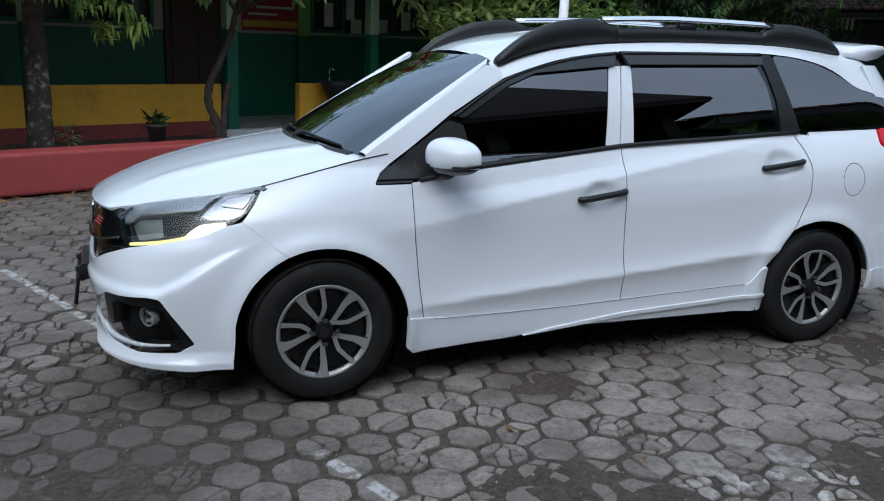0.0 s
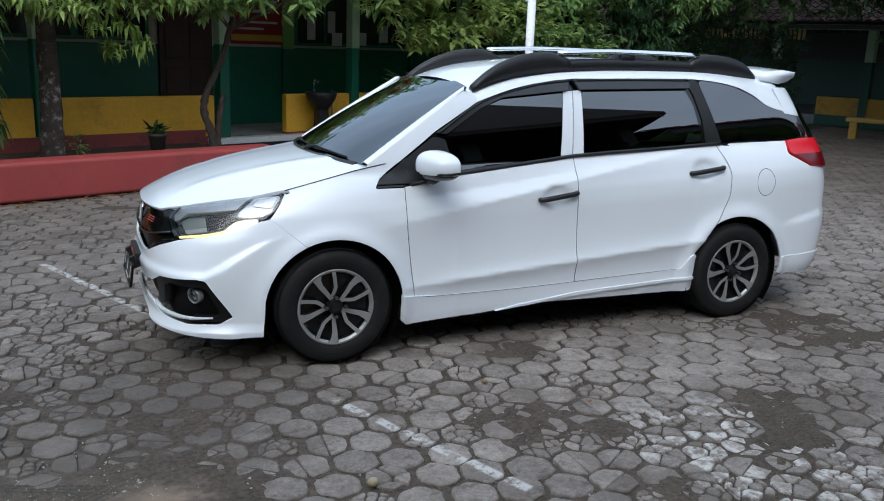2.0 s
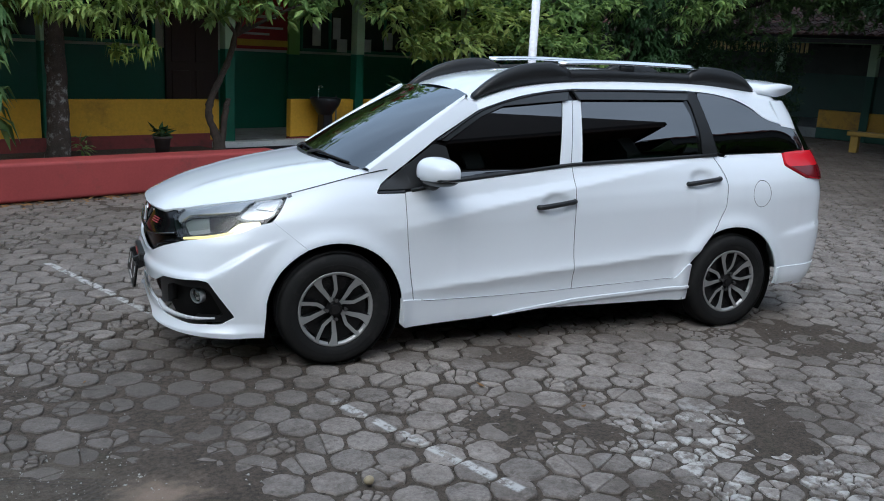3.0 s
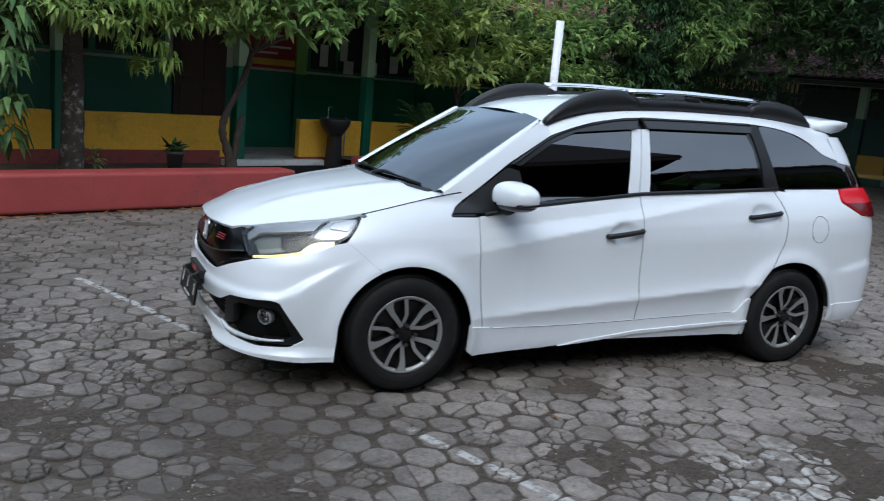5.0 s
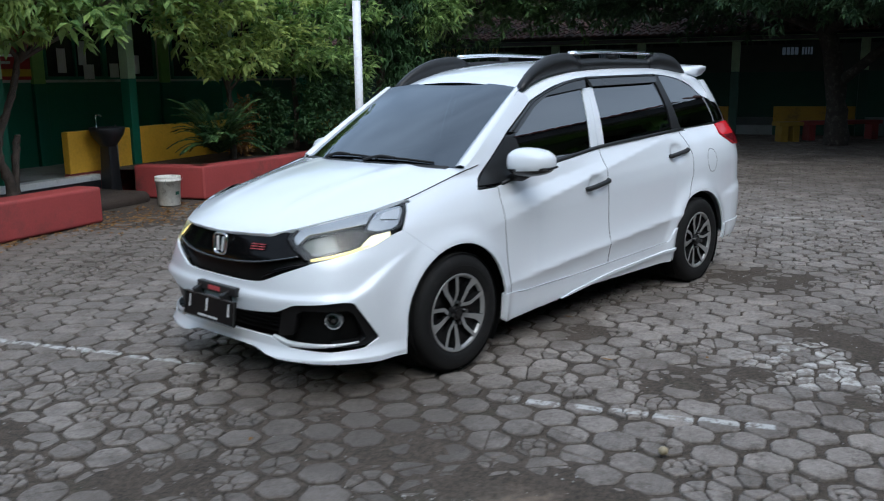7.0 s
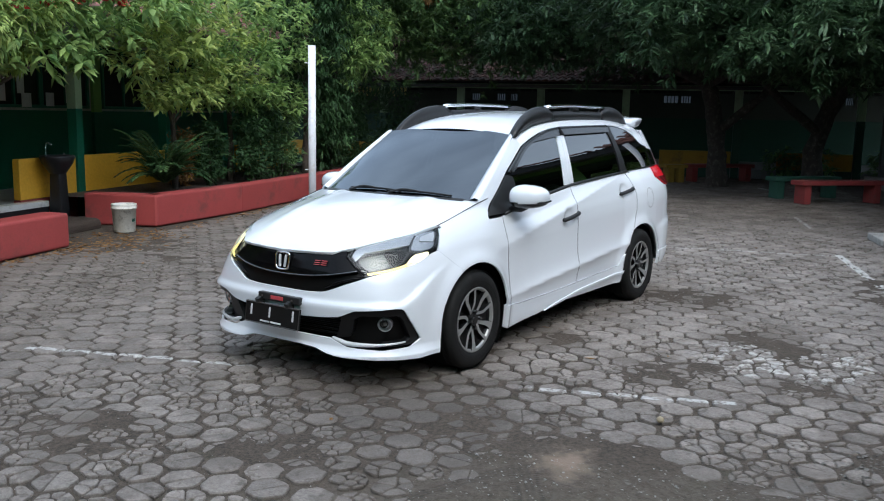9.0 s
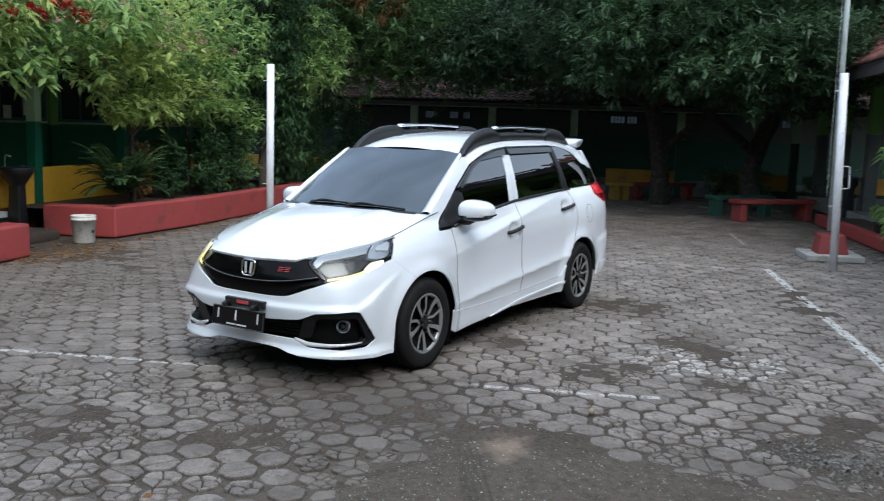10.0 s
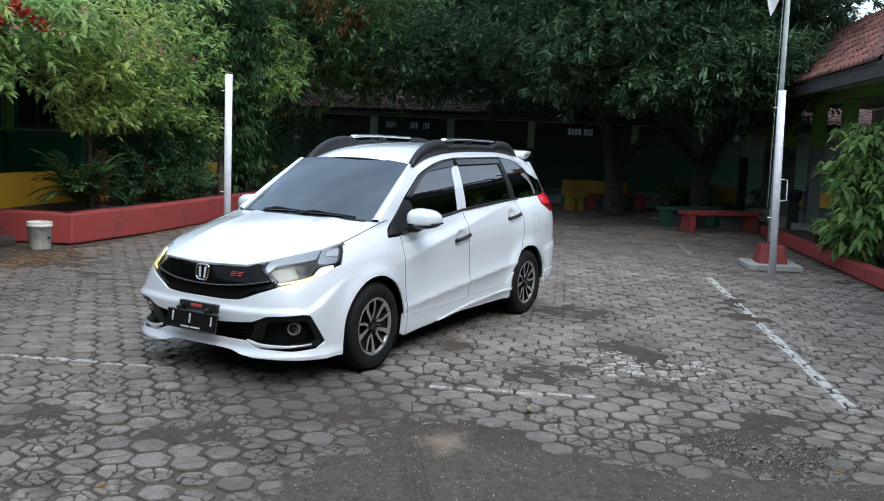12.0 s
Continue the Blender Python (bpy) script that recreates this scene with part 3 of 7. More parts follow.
# net posts and flagpole
def net_post(u, v, h, lean=0.0):
    p = thing("net_post", "white painted steel net post with rust at its foot", "post", "net posts", at=at(u, v) @ pose(0, 0, 0, lean, 0, 0))
    vv, ff = tube([(0, 0, -0.02), (0, 0, h)], 0.049, 20)
    shaft = mesh_part("shaft", vv, ff, POLE_WHITE, p, smooth=True)
    for z in (h - 0.22, 0.83):
        vv, ff = tube([(0, 0.05, z), (0, 0.10, z)], 0.007, 6, up=(1, 0, 0))
        mesh_part("hook", vv, ff, POLE_WHITE, p)
    return p


net_post(5.12, 2.57, 2.42)
second = net_post(5.81, -4.83, 2.50, -1.9)
vv, ff = tube([(0, -0.05, 1.05), (0, -0.13, 1.06), (0, -0.13, 1.33), (0, -0.055, 1.34)], 0.008, 6, up=(1, 0, 0))
mesh_part("winch_handle", vv, ff, POLE_WHITE, second)
flagpole = thing("flagpole", "grey steel flagpole on a red concrete foot with a limp flag", "flagpole", at=at(6.95, -5.08) @ pose(0, 0, 0, -0.9, 0, 0))
bm = bmesh.new()
box(bm, (0.76, 0.76, 0.09), (0.05, 0.02, 0.045), bevel=0.015)
part("slab", bm, CONCRETE, flagpole, "pale concrete slab")
bm = bmesh.new()
box(bm, (0.42, 0.42, 0.28), (0.05, 0.02, 0.22), bevel=0.02, taper=0.78)
part("foot", bm, BENCH_RED, flagpole, "red tapered concrete foot")
vv, ff = tube([(0, 0.05, 0.4), (0, 0.05, 3.0), (0, 0.05, 7.5)], [0.038, 0.036, 0.026], 14)
mesh_part("mast", vv, ff, POLE_GREY, flagpole, smooth=True)
vv, ff = tube([(0, 0.12, 0.9), (0, 0.10, 7.4)], 0.004, 5)
mesh_part("halyard", vv, ff, POLE_GREY, flagpole)


def flag_rows(z0, z1):
    rows = []
    for k in range(13):
        s = k / 12
        z = z0 + (z1 - z0) * s
        rows.append([Vector((0.03 * math.sin(9 * q + 2.5 * s), 0.04 + 0.30 * q * (0.75 + 0.25 * math.sin(3 * s)), z - 0.35 * q * q + 0.02 * math.sin(14 * q))) for q in [j / 10 for j in range(11)]])
    return grid_mesh(rows)


vv, ff = flag_rows(3.95, 4.55)
mesh_part("white_half", vv, ff, CLOTH, flagpole, smooth=True)
vv, ff = flag_rows(4.55, 5.15)
mesh_part("red_half", vv, ff, CLOTH_RED, flagpole, smooth=True)


# benches
def bench(u, v, length, turn, material, label, height=0.45):
    b = thing("bench", label, "bench", "benches in the shade", at=at(u, v, 0, turn))
    bm = bmesh.new()
    box(bm, (length, 0.36, 0.09), (0, 0, height - 0.045), bevel=0.015)
    part("seat", bm, material, b)
    for x in (-length / 2 + 0.16, length / 2 - 0.16):
        bm = bmesh.new()
        box(bm, (0.16, 0.30, height - 0.09), (x, 0, (height - 0.09) / 2), bevel=0.012)
        part("leg", bm, material, b)
    return b


bench(12.8, -5.30, 1.95, -60, BENCH_RED, "red painted concrete bench under the trees")
bench(13.75, -4.80, 1.6, -60, BENCH_GREEN, "dark green painted concrete bench under the trees")
bench(18.0, -3.4, 1.9, -60, BENCH_RED, "red painted concrete bench by the far veranda")
bench(16.6, 2.15, 1.8, -78, BENCH_YELLOW, "yellow painted concrete bench by the far veranda")
bench(17.1, -2.25, 0.6, -60, BENCH_YELLOW, "small yellow painted concrete seat")

bm = bmesh.new()
for k in range(3):
    box(bm, (0.22 - 0.05 * k, 0.12, 0.004), (0.05 * k, 0.04 * k, 0.02 + 0.012 * k), Matrix.Rotation(0.5 * k, 4, "Z") @ Matrix.Rotation(0.12, 4, "X"))
scrap = part("paper_scrap", bm, PAPER, None)
scrap.matrix_basis = at(15.4, -4.28, 0.0, 20)
tagged(scrap, "crumpled white paper lying under the trees", "litter")

# far building across the end of the yard
east = thing("school_building", "dark green school building across the yard behind the trees", "building", at=SITE.copy())
block("veranda_floor", GREY_PAINT, east, 19.5, 24.2, -14, 20, 0.0, 0.25, 0.01)
block("lower_wall", GREEN_SHADE, east, 24.2, 24.35, -14, 20, 0.25, 1.6, 0.004)
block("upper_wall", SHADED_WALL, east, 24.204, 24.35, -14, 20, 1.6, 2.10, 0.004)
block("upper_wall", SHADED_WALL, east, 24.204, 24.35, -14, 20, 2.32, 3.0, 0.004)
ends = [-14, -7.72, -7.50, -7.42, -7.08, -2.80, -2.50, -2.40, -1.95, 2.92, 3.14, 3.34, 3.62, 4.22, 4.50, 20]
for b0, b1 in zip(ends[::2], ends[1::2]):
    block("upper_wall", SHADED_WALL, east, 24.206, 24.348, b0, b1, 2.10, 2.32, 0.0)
for b0, b1 in zip(ends[1:-1:2], ends[2::2]):
    vent = block("vent_pane", DUSTY_GLASS, east, 24.25, 24.254, b0, b1, 2.10, 2.32, 0.0)
    for k in range(1, 4):
        b = b0 + (b1 - b0) * k / 4
        block("vent_bar", SHADED_WALL, vent, 24.22, 24.245, b - 0.012, b + 0.012, 2.10, 2.32, 0.0)
for b0 in (-13.0, -9.5, -6.0, -2.5, 1.0, 4.5, 8.0):
    window_row(east, "v", 24.204, b0, b0 + 2.8, 2.36, 2.9, 3, frame_mat=SHADED_WALL)
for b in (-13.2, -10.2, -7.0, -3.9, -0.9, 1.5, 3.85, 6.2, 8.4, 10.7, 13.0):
    block("veranda_post", GREEN_SHADE, east, 19.45, 19.65, b - 0.1, b + 0.1, 0.0, 1.6, 0.01)
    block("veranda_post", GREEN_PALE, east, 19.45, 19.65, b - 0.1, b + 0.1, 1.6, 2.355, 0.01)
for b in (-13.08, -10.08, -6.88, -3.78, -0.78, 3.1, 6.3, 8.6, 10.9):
    block("veranda_wall", OCHRE_SHADE, east, 19.48, 19.62, b, b + 1.9, 0.27, 0.72, 0.012, "ochre parapet with the veranda's shade in its colour")
    block("wall_base", GREEN_SHADE, east, 19.475, 19.625, b, b + 1.9, 0.0, 0.266, 0.01)
block("beam", GREEN_PALE, east, 19.44, 19.66, -14, 20, 2.36, 2.50, 0.01)
for k in range(30):
    block("slat", SLAT_YELLOW, east, 19.46, 19.50, 5.5 + 0.12 * k, 5.56 + 0.12 * k, 2.10, 2.355, 0.0)
block("eave_board", GREY_TIMBER, east, 18.72, 18.76, -14, 20, 2.36, 2.45, 0.006)

tiled_roof(east, -14, 20, -18.66, 2.52, -24.6, 4.9, turn=90, clay=ROOF_SHADE)

# south building behind and beside the walk
south = thing("school_building", "low school building with a clay tile roof and lime green posts", "building", at=SITE.copy())
block("veranda_floor", CONCRETE, south, -16, 18.6, -10.0, -7.0, 0.0, 0.22, 0.01)
block("lower_wall", GREEN_DARK, south, -16, 15.5, -10.2, -10.0, 0.22, 1.6, 0.004)
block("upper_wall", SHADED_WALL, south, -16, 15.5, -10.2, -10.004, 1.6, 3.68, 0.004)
window_row(south, "u", -10.0, -14, 4, 1.7, 2.7, 10, face=1)
for a in (-14.0, -11.0, -8.0, -5.0, -2.0, 1.0, 4.0, 6.9, 9.5, 11.85, 13.9, 16.2, 18.4):
    block("veranda_post", GREY_PAINT, south, a - 0.13, a + 0.13, -7.55, -7.30, 0.2, 1.85, 0.01)
    # the taller wing's posts get the shade-darkened paint, to reflect dark
    block("veranda_post", GREEN_LIME if a > 3.4 else SHADED_WALL, south, a - 0.13, a + 0.13, -7.55, -7.30, 1.85, 2.8 if a > 3.4 else 3.7, 0.01)
block("beam", GREEN_LIME, south, 3.4, 18.6, -7.55, -7.30, 2.8, 3.005, 0.01)
block("eave_board", GREY_TIMBER, south, 3.4, 18.6, -6.33, -6.28, 2.81, 3.05, 0.006)
block("eave_board", DARK_WOOD, south, -16, 3.5, -6.33, -6.27, 3.72, 3.84, 0.006)
block("ceiling_board", DARK_WOOD, south, -16, 3.3, -10.0, -6.34, 3.70, 3.74, 0)
block("ceiling_board", GREEN_PALE, south, 3.4, 18.6, -10.0, -6.34, 3.01, 3.04, 0)
tiled_roof(south, 7.0, 18.6, -6.26, 3.06, -7.9, 4.55, loose=(8, 12.4), hip=4.4)
tiled_roof(south, 7.0, 18.6, -9.54, 3.06, -7.9, 4.55, hip=4.4)
tiled_roof(south, 3.4, 6.9, -6.26, 3.06, -7.9, 3.62)
tiled_roof(south, 3.4, 6.9, -9.54, 3.06, -7.9, 3.62)
bm = bmesh.new()
bm.faces.new([bm.verts.new(p) for p in ((6.95, -6.3, 3.03), (6.95, -9.5, 3.03), (11.4, -7.9, 4.52))])
part("hip_end", bm, ROOF_DARK, south)
block("lower_wall", GREEN_DARK, south, 15.6, 18.6, -10.2, -10.0, 0.0, 3.0, 0.004)
# the taller wing: a hipped roof whose corner stands over the veranda
hip = [(-16.0, -6.26, 3.92), (3.55, -6.26, 3.92), (0.30, -9.50, 8.1), (-16.0, -9.50, 8.1), (3.55, -12.74, 3.92), (-16.0, -12.74, 3.92)]
bm = bmesh.new()
hv = [bm.verts.new(p) for p in hip] + [bm.verts.new((p[0], p[1], p[2] - 0.10)) for p in hip]
for q in ((0, 1, 2, 3), (1, 4, 2), (2, 4, 5, 3)):
    bm.faces.new([hv[k] for k in q])
    bm.faces.new([hv[k + 6] for k in reversed(q)])
for a, b in ((0, 1), (1, 4), (4, 5), (5, 3), (3, 0)):
    bm.faces.new([hv[k] for k in (b, a, a + 6, b + 6)])
block("end_wall", SHADED_WALL, south, 3.02, 3.2, -12.4, -7.2, 0.22, 3.78, 0.004)
part("hip_roof", bm, ROOF_DARK, south, "hip roof with its backlit dark put into the colour")
# added wall, always out of view; it blocks the low western sky
wall_west = structure("wall_west", "unseen dark green wall added to close the yard", "wall")
block("wall_panel", GREEN_DARK, wall_west, -9.2, -9.0, -14, 16, 0.0, 6.5, 0.0)
kerb = structure("kerb", "red painted kerb of the south bed", "kerb")
block("kerb_stone", RED_WALL, kerb, -12, 12.6, -6.28, -6.10, 0.0, 0.21, 0.02)
block("soil", SOIL, kerb, -12, 12.6, -7.02, -6.27, 0.0, 0.15, 0)
board = thing("notice_board", "dark notice board with pale rows of writing", "board", at=at(9.6, -7.60, 2.45))
bm = bmesh.new()
box(bm, (1.5, 0.04, 1.0), bevel=0.01)
part("panel", bm, BLACK_MATT, board)
for k in range(6):
    bm = bmesh.new()
    box(bm, (1.1 - 0.1 * (k % 3), 0.005, 0.045), (-0.05 * (k % 2), 0.023, 0.36 - 0.14 * k), bevel=0.001)
    part("print_bar", bm, PAPER, board)


# ---- the car: front axle at x = 0, nose towards -x, left side towards -y ----
def curve(pairs):
    """A smooth monotone-x curve through a few pairs."""
    xs = np.array([p[0] for p in pairs], float)
    ys = np.array([p[1] for p in pairs], float)
    h = np.diff(xs)
    d = np.diff(ys) / h
    m = np.concatenate([[d[0]], [0 if a * b <= 0 else 2 * a * b / (a + b) for a, b in zip(d, d[1:])], [d[-1]]])

    def f(x):
        x = min(max(x, xs[0]), xs[-1])
        i = min(int(np.searchsorted(xs, x, side="right")) - 1, len(h) - 1)
        t = (x - xs[i]) / h[i]
        return float((2 * t**3 - 3 * t**2 + 1) * ys[i] + (t**3 - 2 * t**2 + t) * h[i] * m[i]
                     + (3 * t**2 - 2 * t**3) * ys[i + 1] + (t**3 - t**2) * h[i] * m[i + 1])
    return f


NOSE_X, TAIL_X, TAIL_N = 0.25, 2.75, 6.0
WHEELS = (0.0, 2.655)
nose_n = curve([(0.1, 3.6), (0.5, 3.6), (0.62, 3.3), (0.72, 2.9), (0.85, 2.6), (1.0, 2.5)])
half_width = curve([(0.1, 0.775), (0.2, 0.795), (0.5, 0.80), (0.7, 0.797), (0.8, 0.783), (0.87, 0.758), (0.92, 0.735), (0.965, 0.708), (0.995, 0.688), (1.05, 0.675), (1.12, 0.657), (1.2, 0.6325), (1.35, 0.577), (1.5, 0.513), (1.6, 0.467), (1.7, 0.42)])
nose_tip = curve([(0.1, -0.80), (0.18, -0.86), (0.3, -0.865), (0.45, -0.89), (0.55, -0.905), (0.65, -0.90), (0.72, -0.88), (0.78, -0.855), (0.84, -0.79), (0.92, -0.6), (1.0, -0.4), (1.1, -0.2)])
tail_tip = curve([(0.1, 3.40), (0.3, 3.50), (0.45, 3.54), (0.6, 3.55), (0.8, 3.545), (0.95, 3.515), (1.1, 3.475), (1.16, 3.45), (1.3, 3.35), (1.5, 3.20), (1.7, 3.05)])


def side_w(x, z):
    """Half the body's width at a length and a height, before the ends round off."""
    w = half_width(z - 0.05 * (x - 0.2))
    d = z - (0.75 + 0.18 * (x - 0.43))
    fade = min(max((x - 0.2) / 0.5, 0), 1) * min(max((0.925 + 0.12 * (x - 0.4) - z) / 0.07, 0), 1) * min(max((2.75 - x) / 0.4, 0), 1)
    w += 0.030 * fade * (math.exp(-math.sqrt(d * d + 0.00003) / 0.09) - 0.5)
    e = z - (0.385 + 0.075 * (x - 0.46))
    w += 0.030 * fade * (math.exp(-math.sqrt(e * e + 0.00004) / 0.06) - 0.5)
    w += 0.018 * min(max((x - 2.98) / 0.2, 0), 1) * (1 / (1 + math.exp((z - 0.60 - 0.18 * (x - 3.0)) / 0.010)) - 0.5) * min(max((1.0 - z) / 0.2, 0), 1)
    for hx, hz in ((1.325, 0.845), (2.40, 0.965)):
        w -= 0.02 * math.exp(-((((x - hx) / 0.085) ** 2 + ((z - hz) / 0.058) ** 2) ** 2))
    for c in WHEELS:
        r = math.hypot(x - c, z - 0.31)
        w += 0.024 * math.exp(-(((r - 0.37) / 0.055) ** 2))
    return w


def body_y(x, z):
    """Half width with the rounded nose and tail."""
    w = side_w(x, z)
    if x < NOSE_X:
        k = min((NOSE_X - x) / (NOSE_X - nose_tip(z)), 1)
        n = nose_n(z)
        return w * (1 - k**n) ** (1 / n)
    if x > TAIL_X:
        k = min((x - TAIL_X) / (tail_tip(z) - TAIL_X), 1)
        return w * (1 - k**TAIL_N) ** (1 / TAIL_N)
    return w


def nose_at(a, z):
    """The nose by the angle round it, in degrees (0 in the middle, -90 where the left side begins)."""
    if 0 < a < 70:
        a -= 6 * math.sin(math.pi * a / 70) * min(max((z - 0.53) / 0.06, 0), 1)
    r = math.radians(min(abs(a), 90))
    x = NOSE_X - (NOSE_X - nose_tip(z)) * max(math.cos(r), 0) ** (2 / nose_n(z))
    full = 0.028 * math.exp(-(((abs(a) - 44) / 14) ** 2) - ((z - 0.42) / 0.20) ** 2)
    if a > 0:
        full += 0.038 * math.sin(min(max(r - 0.15, 0) * 1.8, math.pi)) ** 2
    return Vector((x - 0.7 * full, math.copysign(side_w(x, z) * math.sin(r) ** (2 / nose_n(z)) + 0.7 * full, a), z))


def tail_at(a, z):
    r = math.radians(min(abs(a), 90))
    x = TAIL_X + (tail_tip(z) - TAIL_X) * max(math.cos(r), 0) ** (2 / TAIL_N)
    return Vector((x, math.copysign(side_w(x, z) * math.sin(r) ** (2 / TAIL_N), a), z))


def fillet(points, r):
    """A closed outline with its corners rounded; a point with a third value 1 stays sharp."""
    out, n = [], len(points)
    for i in range(n):
        a, b, c = Vector(points[i - 1][:2]), Vector(points[i][:2]), Vector(points[(i + 1) % n][:2])
        if r <= 0 or (len(points[i]) > 2 and points[i][2]):
            out.append(b)
            continue
        p = b + (a - b) * min(r / max((a - b).length, 1e-6), 0.45)
        q = b + (c - b) * min(r / max((c - b).length, 1e-6), 0.45)
        out += [(1 - t) ** 2 * p + 2 * t * (1 - t) * b + t * t * q for t in (0, 0.25, 0.5, 0.75, 1)]
    return out


CAR_MID = Vector((1.25, 0, 0.7))


def panel(name, loops, surf, material, parent, step=0.05, offset=0.0, thick=0.014, label="", squash=1.0):
    """A curved sheet: flat outlines cut into a grid and laid onto surf(u, v), with a turned-in edge."""
    verts, faces, normals = [], [], []
    for loop in loops:
        bm = bmesh.new()
        bm.faces.new([bm.verts.new((p[0], p[1], 0)) for p in loop])
        bm.normal_update()
        bmesh.ops.triangulate(bm, faces=bm.faces[:])
        for axis, st in ((0, step * squash), (1, step)):
            lo, hi = min(p[axis] for p in loop), max(p[axis] for p in loop)
            for k in range(math.floor(lo / st) + 1, math.ceil(hi / st)):
                at, no = [0, 0, 0], [0, 0, 0]
                at[axis], no[axis] = k * st, 1
                bmesh.ops.bisect_plane(bm, geom=bm.verts[:] + bm.edges[:] + bm.faces[:], plane_co=at, plane_no=no, dist=1e-6)
        bmesh.ops.remove_doubles(bm, verts=bm.verts[:], dist=1e-5)
        base, places = len(verts), {}
        e = 0.004
        for v in bm.verts:
            u, w = v.co.x, v.co.y
            p = surf(u, w)
            n = (surf(u + e * squash, w) - surf(u - e * squash, w)).cross(surf(u, w + e) - surf(u, w - e))
            if n.length < 1e-12:
                n = p - CAR_MID
            n.normalize()
            if n.dot(p - CAR_MID) < 0:
                n = -n
            places[v] = (p + offset * n, n, len(verts))
            verts.append(p + offset * n)
        for f in bm.faces:
            idx = [places[v] for v in f.verts]
            flat = (idx[1][0] - idx[0][0]).cross(idx[2][0] - idx[0][0])
            if flat.dot(idx[0][1]) < 0:
                idx.reverse()
            faces.append([i[2] for i in idx])
            normals += [i[1] for i in idx]
        if thick:
            for ed in bm.edges:
                if ed.is_boundary:
                    (p, n, _), (q, m, _) = places[ed.verts[0]], places[ed.verts[1]]
                    mid = sum((places[v][0] for v in ed.link_faces[0].verts), Vector()) / len(ed.link_faces[0].verts)
                    k = len(verts)
                    verts += [p, q, q - thick * m, p - thick * n]
                    out = (q - p).cross(n)
                    if out.dot(mid - p) > 0:
                        out = -out
                        faces.append([k, k + 1, k + 2, k + 3])
                    else:
                        faces.append([k, k + 3, k + 2, k + 1])
                    out.normalize()
                    soft = (out + 0.6 * n).normalized()
                    order = faces[-1]
                    normals += [soft if i in (k, k + 1) else out for i in order]
        bm.free()
    ob = mesh_part(name, verts, faces, material, parent, label, smooth=True)
    ob.data.normals_split_custom_set([tuple(n) for n in normals])
    return ob


def left(x, z):
    return Vector((x, -body_y(x, z), z))


def right(x, z):
    return Vector((x, body_y(x, z), z))


def nose(a, z):
    return nose_at(100 * a, z)


def tail(a, z):
    return tail_at(100 * a, z)


def nose_loop(points, r=0.02):
    """Outline on the nose, given in degrees and metres; degrees are carried as hundredths."""
    return fillet([(p[0] / 100, *p[1:]) for p in points], r)


def flip(points):
    return [(-p[0], *p[1:]) for p in reversed(points)]


def nose_normal(a, z):
    e = 0.5
    n = (nose_at(a + e, z) - nose_at(a - e, z)).cross(nose_at(a, z + 0.005) - nose_at(a, z - 0.005)).normalized()
    return n if n.dot(nose_at(a, z) - CAR_MID) > 0 else -n


def facing(p, n, up=(0, 0, 1)):
    """A pose at p whose local z looks along n and whose local y is upright."""
    z = Vector(n).normalized()
    x = Vector(up).cross(z).normalized()
    m = Matrix((x, z.cross(x), z)).transposed().to_4x4()
    return Matrix.Translation(p) @ m


car = thing("car", "white seven-seat estate car with tinted windows parked on the paving", "car")

# nose
ARCH_Z, ARCH_R = 0.315, 0.372
cheek_line = curve([(0, 0.512), (50, 0.508), (56, 0.54), (62, 0.60), (68.5, 0.67), (78, 0.74)])


def nose_angle(x, z):
    k = min(max((NOSE_X - x) / (NOSE_X - nose_tip(z)), 0), 1)
    return -math.degrees(math.acos(k ** (nose_n(z) / 2)))


def bumper_surface(a, z):
    """The nose with its proud lower cheek and the flared lip."""
    deg = 100 * a
    p, r = nose_at(deg, z), radians(min(abs(deg), 90))
    out = 0.028 / (1 + math.exp(-(cheek_line(abs(deg)) - z) / 0.009)) * min(max((72 - abs(deg)) / 12, 0), 1)
    out += 0.026 * min(max((0.262 - z) / 0.05, 0), 1) ** 1.5 * min(max((74 - abs(deg)) / 14, 0), 1)
    return p + Vector((-out * math.cos(r), math.copysign(out * math.sin(r), deg), 0))


def inward(points):
    """The right-hand openings reach a little nearer to the middle."""
    out = []
    for p in points:
        a = abs(p[0])
        w = min(max((a - 0.02) / 0.12, 0), 1) * min(max((0.60 - a) / 0.14, 0), 1) * min(max((0.53 - p[1]) / 0.03, 0), 1)
        out.append((math.copysign(a - 0.035 * w, p[0]), *p[1:]))
    return out


arch_front = [(ARCH_R * math.cos(radians(t)), ARCH_Z + 0.97 * ARCH_R * math.sin(radians(t))) for t in range(116, 178, 8)] + [(-0.375, 0.24), (-0.376, 0.184)]
bumper_half = nose_loop([
    (0, 0.556, 1), (-5, 0.557), (-11, 0.564), (-14, 0.573), (-23.5, 0.617), (-36, 0.664), (-47, 0.690), (-57.5, 0.724), (-62.8, 0.768), *[(nose_angle(x, z), z, 1) for x, z in [(-0.3235 + 0.166 * k / 8, 0.781 - 0.138 * k / 8) for k in range(9)]]]
    + [(nose_angle(x, z), z, 1) for x, z in arch_front] + [
    (-57, 0.184), (-35, 0.194), (-18, 0.202), (-12.5, 0.217), (-8, 0.236), (-3, 0.240), (0, 0.240, 1),
    (0, 0.300, 1), (-3.3, 0.303), (-14.2, 0.301), (-21.5, 0.258), (-40, 0.246), (-55, 0.255), (-60, 0.292), (-52, 0.482), (-48, 0.490), (-27, 0.476), (-19, 0.434), (-3.8, 0.412), (0, 0.410, 1)], 0.012)
front_bumper = panel("front_bumper", [bumper_half, inward(flip(bumper_half))], bumper_surface, PAINT, car, 0.012)
